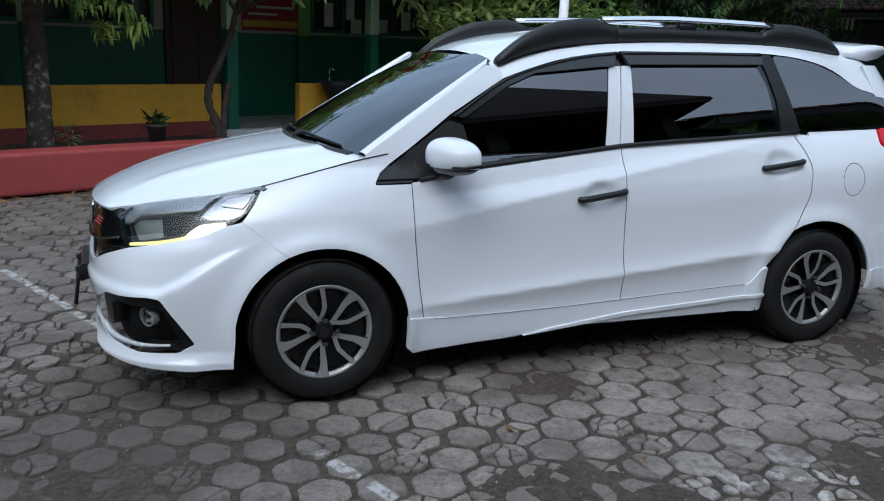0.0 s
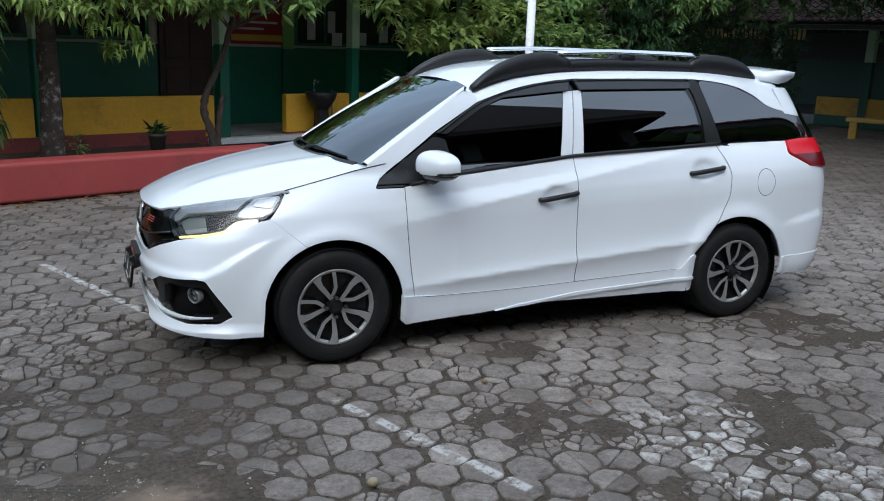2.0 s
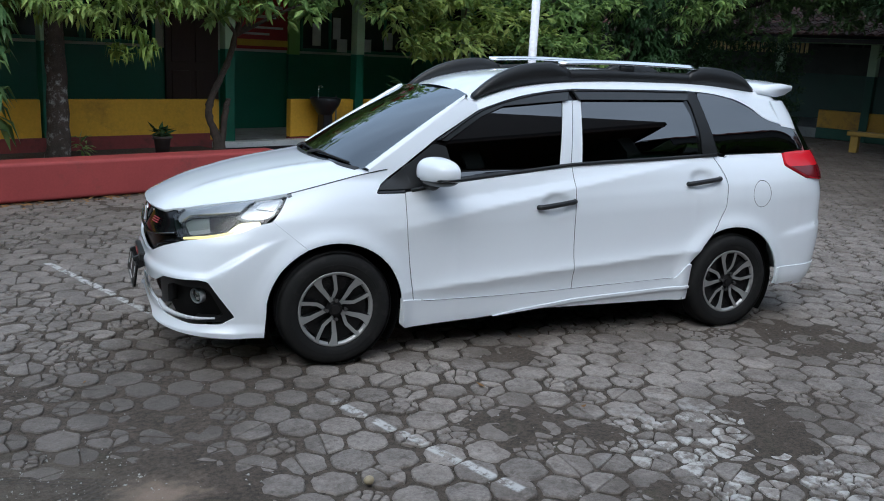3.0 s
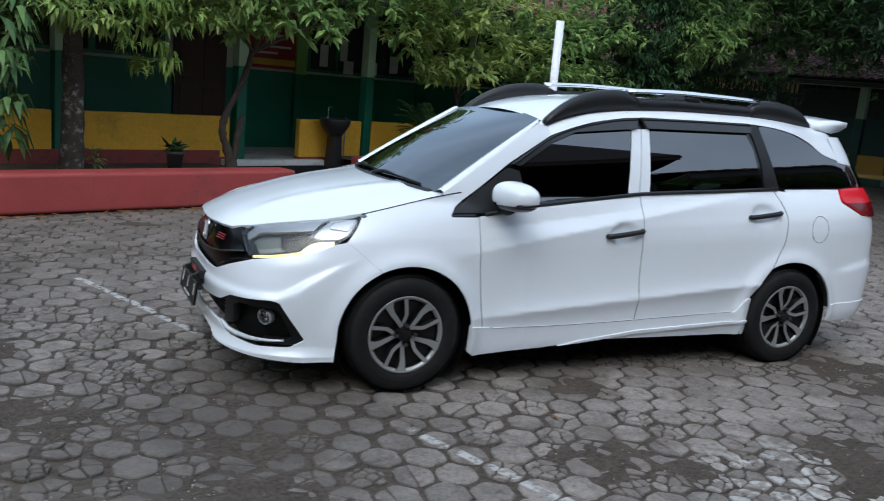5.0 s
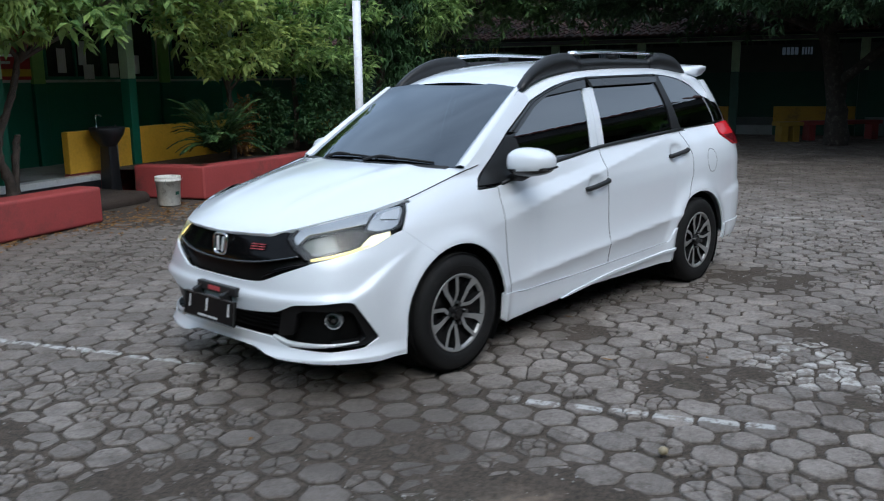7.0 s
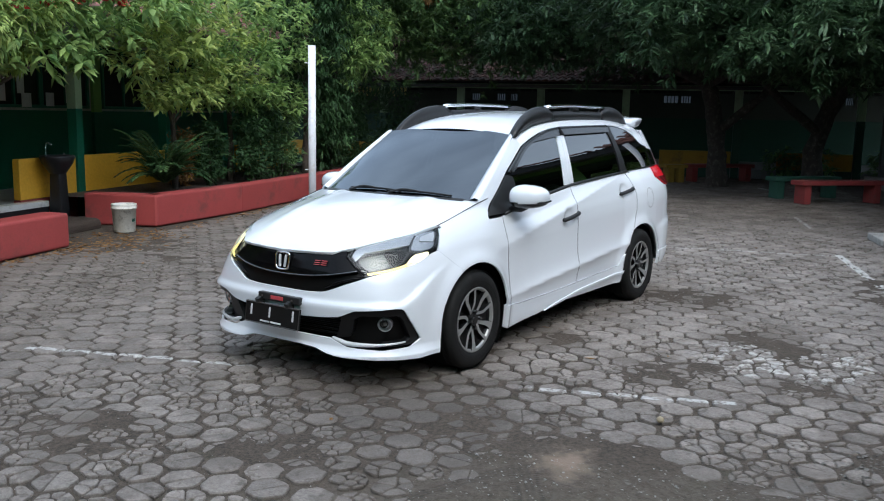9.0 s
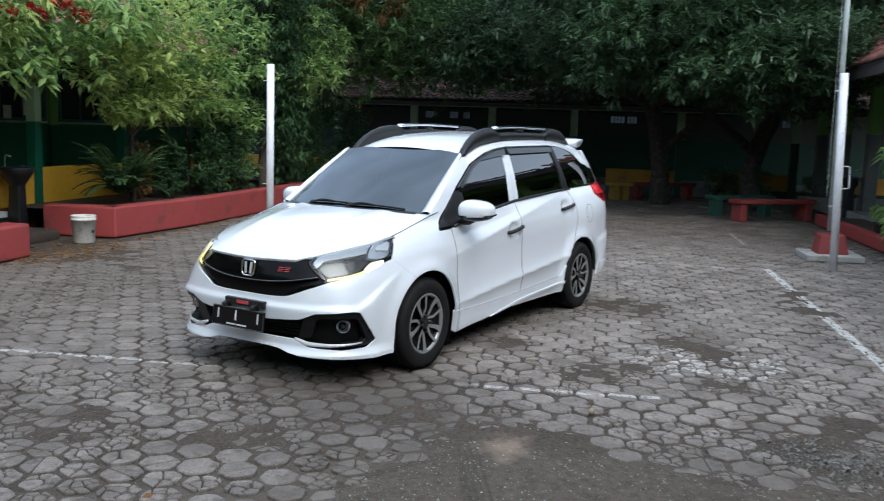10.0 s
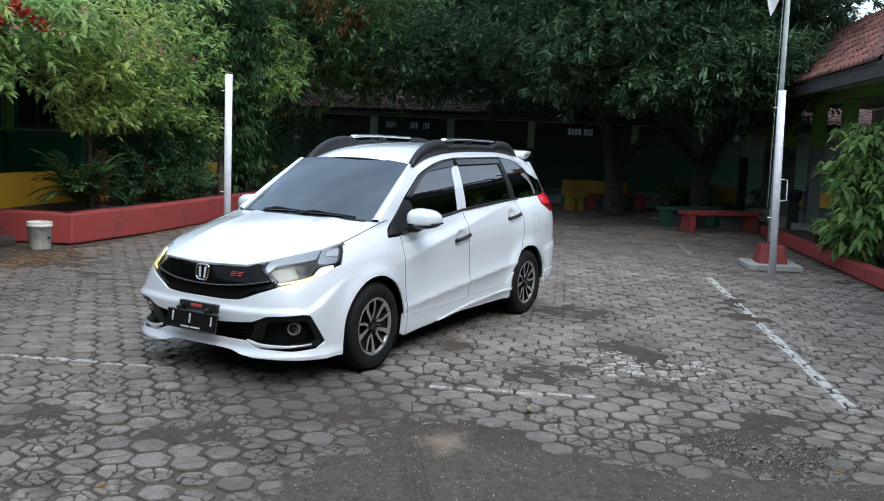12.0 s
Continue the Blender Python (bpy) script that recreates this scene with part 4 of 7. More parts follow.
opening = [(0, 0.415, 1), (-3.8, 0.417), (-19, 0.440), (-27, 0.483), (-48, 0.499), (-53, 0.490), (-61.5, 0.29), (-56, 0.246), (-40, 0.238), (-21.5, 0.250), (-14, 0.295), (-3.3, 0.297), (0, 0.294, 1)]
opening = nose_loop(opening, 0.01)
intake = panel("lower_intake", [opening, inward(flip(opening))], nose, BLACK_RECESS, front_bumper, 0.04, offset=-0.045, thick=0)
for k in range(5):
    z = 0.318 + 0.022 * k
    v, f = tube([nose_at(a, z) - 0.028 * nose_normal(a, z) for a in range(-18, 19, 2)], 0.006, 6)
    mesh_part("intake_bar", v, f, BLACK_RECESS, front_bumper, smooth=True)
for sgn in (-1, 1):
    rim = [(-15.5, 0.306), (-22, 0.270), (-40, 0.258), (-54, 0.266), (-58.3, 0.300), (-51, 0.470), (-47, 0.477), (-28, 0.463), (-20.5, 0.42)]
    if sgn > 0:
        rim = [(100 * p[0], p[1]) for p in inward([(q[0] / 100, q[1]) for q in rim])]
    c_frame = [(-16.5, 0.306), (-20.5, 0.446), (-25, 0.481), (-34, 0.491), (-52.5, 0.488), (-55.6, 0.464), (-59.4, 0.308), (-58.2, 0.274), (-54, 0.263), (-40, 0.262), (-40, 0.274), (-52.3, 0.280), (-54.8, 0.302), (-51.2, 0.425), (-49, 0.444), (-30, 0.446), (-26.5, 0.425), (-23.5, 0.318)]
    if sgn > 0:
        c_frame = [(100 * p[0], p[1]) for p in inward([(q[0] / 100, q[1]) for q in c_frame])]
    band = nose_loop([(sgn * abs(p[0]), p[1]) for p in c_frame], 0.010)
    surround = panel("fog_lamp_surround", [band], nose, BLACK_SATIN, car, 0.02, offset=0.008, thick=0.055, label="satin black fog lamp frame")
    pod = fillet([(sgn * abs(p[0]) / 100, p[1]) for p in rim], 0.01)
    panel("pod", [pod], nose, BLACK_RECESS, surround, 0.04, offset=-0.06, thick=0)
    a, z = (-42.5 if sgn < 0 else 38.5), 0.380
    m = facing(nose_at(a, z) - 0.042 * nose_normal(a, z), nose_normal(a, z).lerp(Vector((-1, 0, 0)), 0.35))
    dish = grid_mesh([[Vector((r * math.cos(q), r * math.sin(q), d)) for q in np.linspace(0, 2 * math.pi, 28, endpoint=False)] for r, d in ((0.042, -0.02), (0.042, 0.010), (0.040, 0.015), (0.036, 0.013), (0.028, -0.004), (0.012, -0.012), (0.002, -0.013))], closed=True)
    fog = mesh_part("fog_lamp", [m @ p for p in dish[0]], dish[1], LAMP_WHITE, car, "round clear fog lamp", smooth=True)
    bm = bmesh.new()
    bmesh.ops.create_uvsphere(bm, u_segments=20, v_segments=10, radius=0.037, matrix=Matrix.Diagonal((1, 1, 0.3, 1)))
    bm.transform(m @ Matrix.Translation((0, 0, 0.010)))
    smooth_by_angle(bm, 60)
    part("lens", bm, CLEAR, fog)
    bm = bmesh.new()
    cylinder(bm, 0.011, 0.009, 0.016, segments=14)
    bm.transform(m @ Matrix.Translation((0, 0, 0.0)))
    part("bulb_cap", bm, STEEL, fog)
    strip = glide([Vector((sgn * q[0], q[1])) for q in ((15, 0.306), (18.5, 0.290), (22.5, 0.277), (36, 0.275), (51.6, 0.286))], 6)
    v, f = tube([nose_at(q[0], q[1]) + 0.016 * nose_normal(q[0], q[1]) for q in strip], [0.006 + 0.008 * math.sin(math.pi * min(k / len(strip) + 0.1, 1)) for k in range(len(strip))], 8)
    mesh_part("chrome_strip", v, f, SATIN_SILVER, car, "chrome strip below the fog lamp", smooth=True)

# grille
grille_half = nose_loop([(0, 0.782, 1), (-6, 0.785), (-17.3, 0.803), (-26, 0.816), (-25.2, 0.770), (-28, 0.722), (-31.5, 0.680), (-36.5, 0.660), (-23.5, 0.612), (-14, 0.568), (-11, 0.559), (-5, 0.552), (0, 0.551, 1)], 0.006)
grille = panel("grille", [grille_half, flip(grille_half)], nose, BLACK_RECESS, car, 0.03, offset=-0.03, thick=0, label="gloss black front grille")
wing = nose_loop([(0, 0.762, 1), (-7, 0.768), (-18, 0.788), (-25.2, 0.798), (-25, 0.760), (-28, 0.715), (-30.5, 0.692), (-21, 0.668), (-9, 0.648), (-2, 0.642), (0, 0.642, 1)], 0.004)
panel("grille_wing", [wing, flip(wing)], nose, GRILLE_BLACK, grille, 0.03, offset=-0.006, thick=0.02)
v, f = tube([nose_at(a, 0.642 + 0.050 * abs(a / 30) ** 1.3) for a in range(-30, 31, 1)], 0.005, 6)
mesh_part("grille_trim", v, f, DARK_CHROME, grille, "dark chrome bar", smooth=True)
for sgn in (-1, 1):
    v, f = tube([nose_at(sgn * a, z) - 0.012 * nose_normal(sgn * a, z) for a, z in ((33.5, 0.664), (27, 0.650), (20, 0.628), (13.5, 0.590))], [0.004, 0.009, 0.010, 0.005], 6)
    mesh_part("grille_wedge", v, f, GRILLE_BLACK, grille, smooth=True)
# plain badge: a rounded chrome frame with a plain bar in it
ring = fillet([(-0.058, 0.05), (0.058, 0.05), (0.048, -0.05), (-0.048, -0.05)], 0.03)
m = facing(nose_at(0, 0.712) + Vector((-0.004, -0.014, 0)), (-1, 0, 0.12))
v, f = tube([m @ Vector((p[0], p[1], 0)) for p in ring + ring[:1]], 0.0065, 8, up=(1, 0, 0), cap=False)
badge = mesh_part("badge", v, f, CHROME, grille, "chrome badge", smooth=True)
bm = bmesh.new()
for sx in (-0.022, 0.022):
    box(bm, (0.014, 0.074, 0.012), (sx, 0, 0), Matrix.Rotation(-sx * 4, 4, "Z"), 0.004)
bm.transform(m)
part("badge_bar", bm, SATIN_SILVER, grille)
a0 = -13.6
m = facing(nose_at(a0, 0.725) + 0.003 * nose_normal(a0, 0.725), nose_normal(a0, 0.725))
bm = bmesh.new()
for sx in (-0.023, 0.023):
    for sy in (-0.012, 0.0, 0.012):
        box(bm, (0.036, 0.0045, 0.006), (sx + 0.25 * sy, sy, 0), bevel=0.001)
bm.transform(m)
part("small_badge", bm, RED_BADGE, grille, "small red badge")

# headlamps
LAMP = [(-25.2, 0.770), (-28, 0.811), (-38, 0.846), (-48, 0.873), (-57, 0.898), (-61.0, 0.906), (-63.6, 0.898), (-65.0, 0.868), (-65.6, 0.820), (-63.5, 0.770), (-59.2, 0.730), (-52, 0.701), (-44, 0.685), (-36.5, 0.666), (-32.8, 0.678), (-29, 0.716)]


def lamp_panel(name, pts, sgn, material, parent, offset, thick=0.0, r=0.008, label=""):
    return panel(name, [nose_loop([(sgn * abs(p[0]), p[1]) for p in pts], r)], nose, material, parent, 0.025, offset, thick, label)


for sgn in (-1, 1):
    lamp = lamp_panel("headlamp", LAMP, sgn, LAMP_DARK, car, -0.058, 0, label="headlamp with a lit amber strip")
    lamp_panel("lens", LAMP, sgn, CLEAR, lamp, 0.001, 0)
    for rim in ([(-61.0, 0.906), (-63.6, 0.898), (-65.0, 0.868), (-65.6, 0.820), (-63.5, 0.770), (-62.6, 0.772), (-64.4, 0.818), (-63.8, 0.864), (-62.8, 0.888), (-60.6, 0.900)], [(-25.2, 0.770), (-28, 0.811), (-28.8, 0.807), (-26.6, 0.770), (-30, 0.720), (-33.8, 0.684), (-32.8, 0.678), (-29, 0.716)]):
        lamp_panel("lamp_rim", rim, sgn, BLACK_RECESS, lamp, -0.006, 0.03, 0.003)
    lamp_panel("light_guide", [(-27.4, 0.774), (-28.8, 0.810), (-38.2, 0.845), (-48, 0.872), (-52.5, 0.885), (-53, 0.830), (-45.5, 0.816), (-33, 0.792), (-30.2, 0.758), (-29.2, 0.744)], sgn, LAMP_SILVER, lamp, -0.014, 0.02, label="silver light guide")
    lamp_panel("outer_reflector", [(-53.2, 0.886), (-57, 0.894), (-60.6, 0.900), (-62.6, 0.890), (-63.6, 0.864), (-64.2, 0.822), (-62.6, 0.800), (-56, 0.794), (-53.4, 0.806)], sgn, LAMP_SILVER, lamp, -0.022, 0.02, label="silver outer chamber")
    lamp_panel("upper_reflector", [(-56, 0.872), (-61.4, 0.890), (-62.9, 0.862), (-63.2, 0.836), (-60.5, 0.842), (-56.5, 0.846)], sgn, LAMP_WHITE, lamp, -0.014, 0.012)
    lamp_panel("divider", [(-52.4, 0.870), (-53.3, 0.872), (-53.6, 0.800), (-58, 0.790), (-62.4, 0.795), (-62.8, 0.787), (-58, 0.781), (-52.6, 0.794)], sgn, BLACK_GLOSS, lamp, -0.010, 0.02, 0.003)
    lamp_panel("pocket", [(-29.9, 0.752), (-33, 0.784), (-45.5, 0.808), (-52.3, 0.801), (-51.6, 0.752), (-49, 0.729), (-36, 0.699)], sgn, LAMP_GLASS, lamp, -0.046, 0.010, 0.006, "grey glass of the projector")
    lamp_panel("reflector", [(-34, 0.718), (-36, 0.705), (-48.6, 0.732), (-51.2, 0.754), (-51.6, 0.776), (-44, 0.742)], sgn, LAMP_SATIN, lamp, -0.040, 0.006, 0.006)
    edge = glide([Vector((sgn * q[0], q[1])) for q in ((29.9, 0.752), (33, 0.785), (45.5, 0.810), (52.4, 0.802), (51.8, 0.754), (49, 0.728), (36, 0.698), (29.9, 0.752))], 4)
    v, f = tube([nose_at(q[0], q[1]) - 0.030 * nose_normal(q[0], q[1]) for q in edge], 0.005, 6)
    mesh_part("pocket_frame", v, f, LAMP_DARK, lamp, smooth=True)
    strip = glide([Vector((sgn * q[0], q[1])) for q in ((34.8, 0.681), (39, 0.688), (44, 0.696), (50, 0.709), (55.5, 0.728))], 5)
    v, f = tube([nose_at(q[0], q[1]) - 0.016 * nose_normal(q[0], q[1]) for q in strip], [0.0065 + 0.003 * k / len(strip) for k in range(len(strip))], 8)
    mesh_part("led_strip", v, f, LED_WARM, lamp, "lit amber strip", smooth=True)
    lamp_panel("indicator", [(-52.6, 0.716), (-53.6, 0.744), (-55.6, 0.772), (-61.8, 0.784), (-62.4, 0.762), (-59.4, 0.736), (-55.0, 0.714)], sgn, LED_BLOCK, lamp, -0.008, 0.012, label="lit indicator")

# plate, its holder and the lower bar
plate = thing("number_plate", "", "")
plate.parent = car
tagged(plate, "black number plate with white marks in a chrome rim")
bm = bmesh.new()
box(bm, (0.012, 0.44, 0.125), bevel=0.004)
bm.transform(pose(-0.965, -0.006, 0.398, 0, 8, 0))
board = part("plate_board", bm, PLATE_BLACK, plate)
v, f = tube([pose(-0.973, -0.006, 0.398, 0, 8, 0) @ Vector((0, y, z)) for y, z in ((-0.218, -0.06), (0.218, -0.06), (0.218, 0.06), (-0.218, 0.06), (-0.218, -0.06))], 0.0035, 6)
mesh_part("plate_rim", v, f, STEEL, plate)
for y, zz, w, h in ((0.172, 0.014, 0.013, 0.062), (0.02, 0.014, 0.013, 0.062), (-0.168, 0.014, 0.013, 0.062), (0.055, -0.043, 0.075, 0.010), (-0.035, -0.043, 0.085, 0.010)):
    bm = bmesh.new()
    box(bm, (0.004, w, h), bevel=0.001)
    bm.transform(pose(-0.972, -0.006, 0.398, 0, 8, 0) @ Matrix.Translation((0, y, zz)))
    part("plate_bar", bm, PLATE_WHITE, plate)
bm = bmesh.new()
box(bm, (0.035, 0.335, 0.045), bevel=0.006)
bm.transform(pose(-0.925, -0.03, 0.496))
holder = part("plate_holder", bm, BLACK_MATT, car, "black plate holder with a red mark")
bm = bmesh.new()
box(bm, (0.004, 0.10, 0.022), bevel=0.001)
bm.transform(pose(-0.9435, -0.02, 0.497))
part("red_mark", bm, RED_BADGE, holder)
for y in (-0.12, 0.12):
    bm = bmesh.new()
    box(bm, (0.05, 0.03, 0.07), bevel=0.004)
    bm.transform(pose(-0.94, y, 0.455, 0, -20, 0))
    part("bracket", bm, BLACK_MATT, holder)
    bm = bmesh.new()
    cylinder(bm, 0.006, 0.006, 0.006, turn=Matrix.Rotation(radians(90), 4, "Y"), segments=10)
    bm.transform(pose(-0.944, y - 0.02, 0.497))
    part("screw", bm, STEEL, holder)

# bonnet
bonnet_mid = curve([(-0.92, 0.755), (-0.88, 0.785), (-0.83, 0.822), (-0.74, 0.866), (-0.57, 0.925), (-0.3, 0.995), (0.0, 1.045), (0.35, 1.09)])
bonnet_edge_z = curve([(-0.92, 0.74), (-0.83, 0.775), (-0.6, 0.838), (-0.42, 0.870), (-0.235, 0.912), (-0.1, 0.942), (0.15, 1.008), (0.32, 1.045)])
bonnet_edge_y = curve([(-0.92, 0.20), (-0.83, 0.36), (-0.72, 0.45), (-0.6, 0.535), (-0.42, 0.615), (-0.235, 0.660), (-0.1, 0.684), (0.15, 0.682), (0.32, 0.668)])


def bonnet(x, y):
    k = abs(y) / bonnet_edge_y(x)
    mid, edge = bonnet_mid(x), bonnet_edge_z(x)
    ridge = 0.006 * math.exp(-(((abs(y) - 0.30 - 0.12 * (x + 0.5)) / 0.05) ** 2)) * min(max((x + 0.8) / 0.2, 0), 1)
    grow = 0.028 * min(k, 1) ** 2 * min(max((-x - 0.1) / 0.3, 0), 1) if y > 0 else 0
    return Vector((x - 0.6 * grow, y + grow, mid - (mid - edge) * min(k, 1.1) ** 2.6 + ridge))


half = [(-0.885, 0, 1), (-0.878, -0.12), (-0.855, -0.25), (-0.82, -0.345), (-0.72, -0.437), (-0.6, -0.522), (-0.42, -0.603), (-0.235, -0.650), (-0.1, -0.674), (0.15, -0.674), (0.245, -0.664, 1), (0.200, -0.615), (0.112, -0.42), (0.052, -0.2), (0.034, 0, 1)]
half = fillet(half, 0.02)
panel("bonnet", [half, [(p[0], -p[1]) for p in reversed(half)]], bonnet, PAINT, car, 0.05, thick=0.022)

# sides
ARCH_F = [(ARCH_R * math.cos(radians(a)), ARCH_Z + 0.97 * ARCH_R * math.sin(radians(a))) for a in range(113, 2, -6)]
ARCH_B = [(2.655 + (ARCH_R + 0.005) * math.cos(radians(a)), ARCH_Z + 0.97 * ARCH_R * math.sin(radians(a))) for a in range(150, -10, -6)]
fender = fillet([(-0.235, 0.905), (-0.268, 0.852), (-0.322, 0.784, 1), (-0.1535, 0.645, 1)], 0.01) + ARCH_F + fillet(
    [(0.385, 0.30, 1), (0.452, 0.295, 1), (0.429, 0.40), (0.391, 0.74), (0.391, 0.92, 1), (0.225, 0.918), (0.31, 1.042, 1), (0.15, 1.014), (-0.1, 0.949), (-0.225, 0.918)], 0.02)
front_door = [(0.395, 0.925, 1), (0.395, 0.74), (0.433, 0.40), (0.455, 0.30), (0.56, 0.29), (1.473, 0.30, 1), (1.464, 0.63), (1.461, 0.77), (1.459, 0.94), (1.458, 1.058, 1), (0.73, 0.980, 1), (0.43, 0.930, 1)]
rear_door = [(1.462, 1.059, 1), (1.463, 0.94), (1.465, 0.77), (1.468, 0.63), (1.477, 0.30, 1), (2.22, 0.32), (2.32, 0.44), (2.47, 0.63), (2.565, 0.78), (2.583, 0.96), (2.50, 1.118, 1), (2.30, 1.106), (1.72, 1.074)]
quarter = fillet([(2.504, 1.118, 1), (2.587, 0.96), (2.569, 0.78), (2.474, 0.63), (2.37, 0.521, 1)], 0.05) + ARCH_B[2:] + fillet(
    [(3.045, 0.275, 1), (3.455, 0.29, 1), (3.50, 0.45), (3.51, 0.60), (3.505, 0.80), (3.475, 0.975, 1), (3.24, 0.978), (3.06, 1.060), (3.068, 1.138, 1), (2.60, 1.124)], 0.02)
skirt = [(0.372, 0.345), (0.40, 0.338), (0.60, 0.318), (1.1, 0.318), (2.24, 0.352), (2.30, 0.44), (2.335, 0.45), (2.345, 0.205), (1.25, 0.222), (1.10, 0.216), (0.85, 0.192), (0.385, 0.176)]
wing_line = [(0.95, 0.200, 1), (1.10, 0.226), (1.5, 0.268), (2.335, 0.302), (2.338, 0.286), (1.5, 0.250), (1.12, 0.214)]
window_black = [(0.195, 0.925), (0.40, 1.062), (0.60, 1.205), (0.89, 1.372), (1.22, 1.462), (1.49, 1.496), (2.33, 1.512), (2.40, 1.510), (2.535, 1.126, 1), (2.30, 1.108), (1.72, 1.076), (1.46, 1.060), (0.73, 0.982), (0.43, 0.930)]
front_glass = [(0.70, 1.0), (0.655, 1.175), (0.88, 1.322), (1.03, 1.382), (1.425, 1.425), (1.375, 1.066)]
rear_glass = [(1.555, 1.432), (2.300, 1.452), (2.352, 1.36), (2.383, 1.22), (2.388, 1.128), (1.72, 1.092), (1.535, 1.078)]
pillar_1 = [(1.380, 1.068, 1), (1.432, 1.428, 1), (1.492, 1.432, 1), (1.452, 1.072, 1)]
pillar_2 = [(1.460, 1.072, 1), (1.500, 1.432, 1), (1.552, 1.436, 1), (1.530, 1.078, 1)]
sail = [(0.235, 0.938), (0.41, 1.058), (0.585, 1.18), (0.655, 1.165), (0.70, 0.992), (0.43, 0.942)]
visor_f = [(0.60, 1.198), (0.89, 1.368), (1.22, 1.460), (1.472, 1.492, 1), (1.452, 1.428, 1), (1.03, 1.386), (0.88, 1.326), (0.66, 1.19)]
visor_r = [(1.490, 1.494, 1), (2.325, 1.508), (2.33, 1.452), (1.535, 1.434, 1)]
quarter_glass = [(2.412, 1.506), (2.53, 1.499), (2.69, 1.472), (2.82, 1.424), (2.95, 1.350), (3.10, 1.314), (3.20, 1.293), (3.275, 1.20), (3.275, 1.165), (2.552, 1.130), (2.49, 1.30)]
a_pillar = [(0.20, 0.930, 1), (0.40, 1.065), (0.60, 1.208), (0.87, 1.364, 1), (0.868, 1.40, 1), (0.80, 1.424), (0.446, 1.20), (0.205, 1.042, 1), (0.200, 1.027, 1), (0.31, 1.045, 1)]
tail_lamp = [(3.075, 1.140), (3.20, 1.152), (3.40, 1.146), (3.455, 1.10), (3.475, 0.99), (3.40, 0.965), (3.24, 0.985), (3.07, 1.065)]

for surf, sgn in ((left, -1), (right, 1)):
    panel("front_fender", [fender], surf, PAINT, car, 0.025)
    fd = panel("front_door", [fillet(front_door, 0.03)], surf, PAINT, car, 0.02)
    rd = panel("rear_door", [fillet(rear_door, 0.05)], surf, PAINT, car, 0.02)
    panel("rear_quarter", [quarter], surf, PAINT, car, 0.025)
    sk = panel("side_skirt", [fillet(skirt, 0.02)], surf, PAINT, car, 0.04, offset=0.011, thick=0.04)
    panel("skirt_wing", [fillet(wing_line, 0.01)], surf, PAINT, sk, 0.04, offset=0.022, thick=0.02)
    frame_part = panel("window_frame", [fillet(window_black, 0.02)], surf, BLACK_GLOSS, car, 0.05, offset=-0.006, thick=0.01, label="black window surround")
    panel("front_window", [fillet(front_glass, 0.02)], surf, TINT, fd, 0.05, offset=-0.003, thick=0, label="dark tinted window")
    panel("rear_window", [fillet(rear_glass, 0.025)], surf, TINT, rd, 0.05, offset=-0.003, thick=0, label="dark tinted window")
    panel("door_pillar", [pillar_1], surf, PAINT, fd, 0.06, offset=0.003)
    panel("door_pillar", [pillar_2], surf, PAINT, rd, 0.06, offset=0.003)
    panel("mirror_triangle", [fillet(sail, 0.015)], surf, BLACK_MATT, frame_part, 0.06, offset=0.006)
    panel("rain_visor", [fillet(visor_f, 0.012)], surf, SMOKED, fd, 0.05, offset=0.022, thick=0.02, label="smoked plastic rain visor")
    panel("rain_visor", [fillet(visor_r, 0.012)], surf, SMOKED, rd, 0.05, offset=0.022, thick=0.02, label="smoked plastic rain visor")
    for rim_line in (((0.62, 1.205), (0.89, 1.366), (1.22, 1.457), (1.468, 1.489)), ((1.494, 1.491), (1.9, 1.501), (2.322, 1.505))):
        v, f = tube([surf(q[0], q[1]) + Vector((0, sgn * 0.025, 0)) for q in glide([Vector(q) for q in rim_line], 6)], 0.006, 6)
        mesh_part("visor_lip", v, f, BLACK_GLOSS, fd if rim_line[0][0] < 1 else rd, smooth=True)
    panel("quarter_window", [fillet(quarter_glass, 0.03)], surf, TINT, car, 0.05, offset=-0.003, thick=0.008, label="dark tinted window")
    panel("window_pillar", [fillet([(2.322, 1.490), (2.402, 1.508), (2.484, 1.298), (2.545, 1.126), (2.425, 1.120), (2.408, 1.27), (2.362, 1.42)], 0.02)], surf, BLACK_MATT, rd, 0.05, offset=0.002)
    panel("a_pillar", [fillet(a_pillar, 0.01)], surf, PAINT, car, 0.04)
    tl = panel("tail_lamp", [fillet(tail_lamp, 0.02)], surf, RED_LENS, car, 0.04, offset=0.012, thick=0.03, label="red tail lamp")
    panel("lower_lens", [fillet([(3.10, 1.052), (3.455, 1.060), (3.47, 0.995), (3.40, 0.97), (3.245, 0.99)], 0.01)], surf, RED_DARK, tl, 0.04, offset=0.016, thick=0.006)
    v, f = tube([surf(-0.322 + 0.168 * k / 8, 0.784 - 0.139 * k / 8) - Vector((0, sgn * 0.005, 0)) for k in range(9)], 0.0052, 6)
    mesh_part("wing_flange", v, f, PAINT, car, smooth=True)
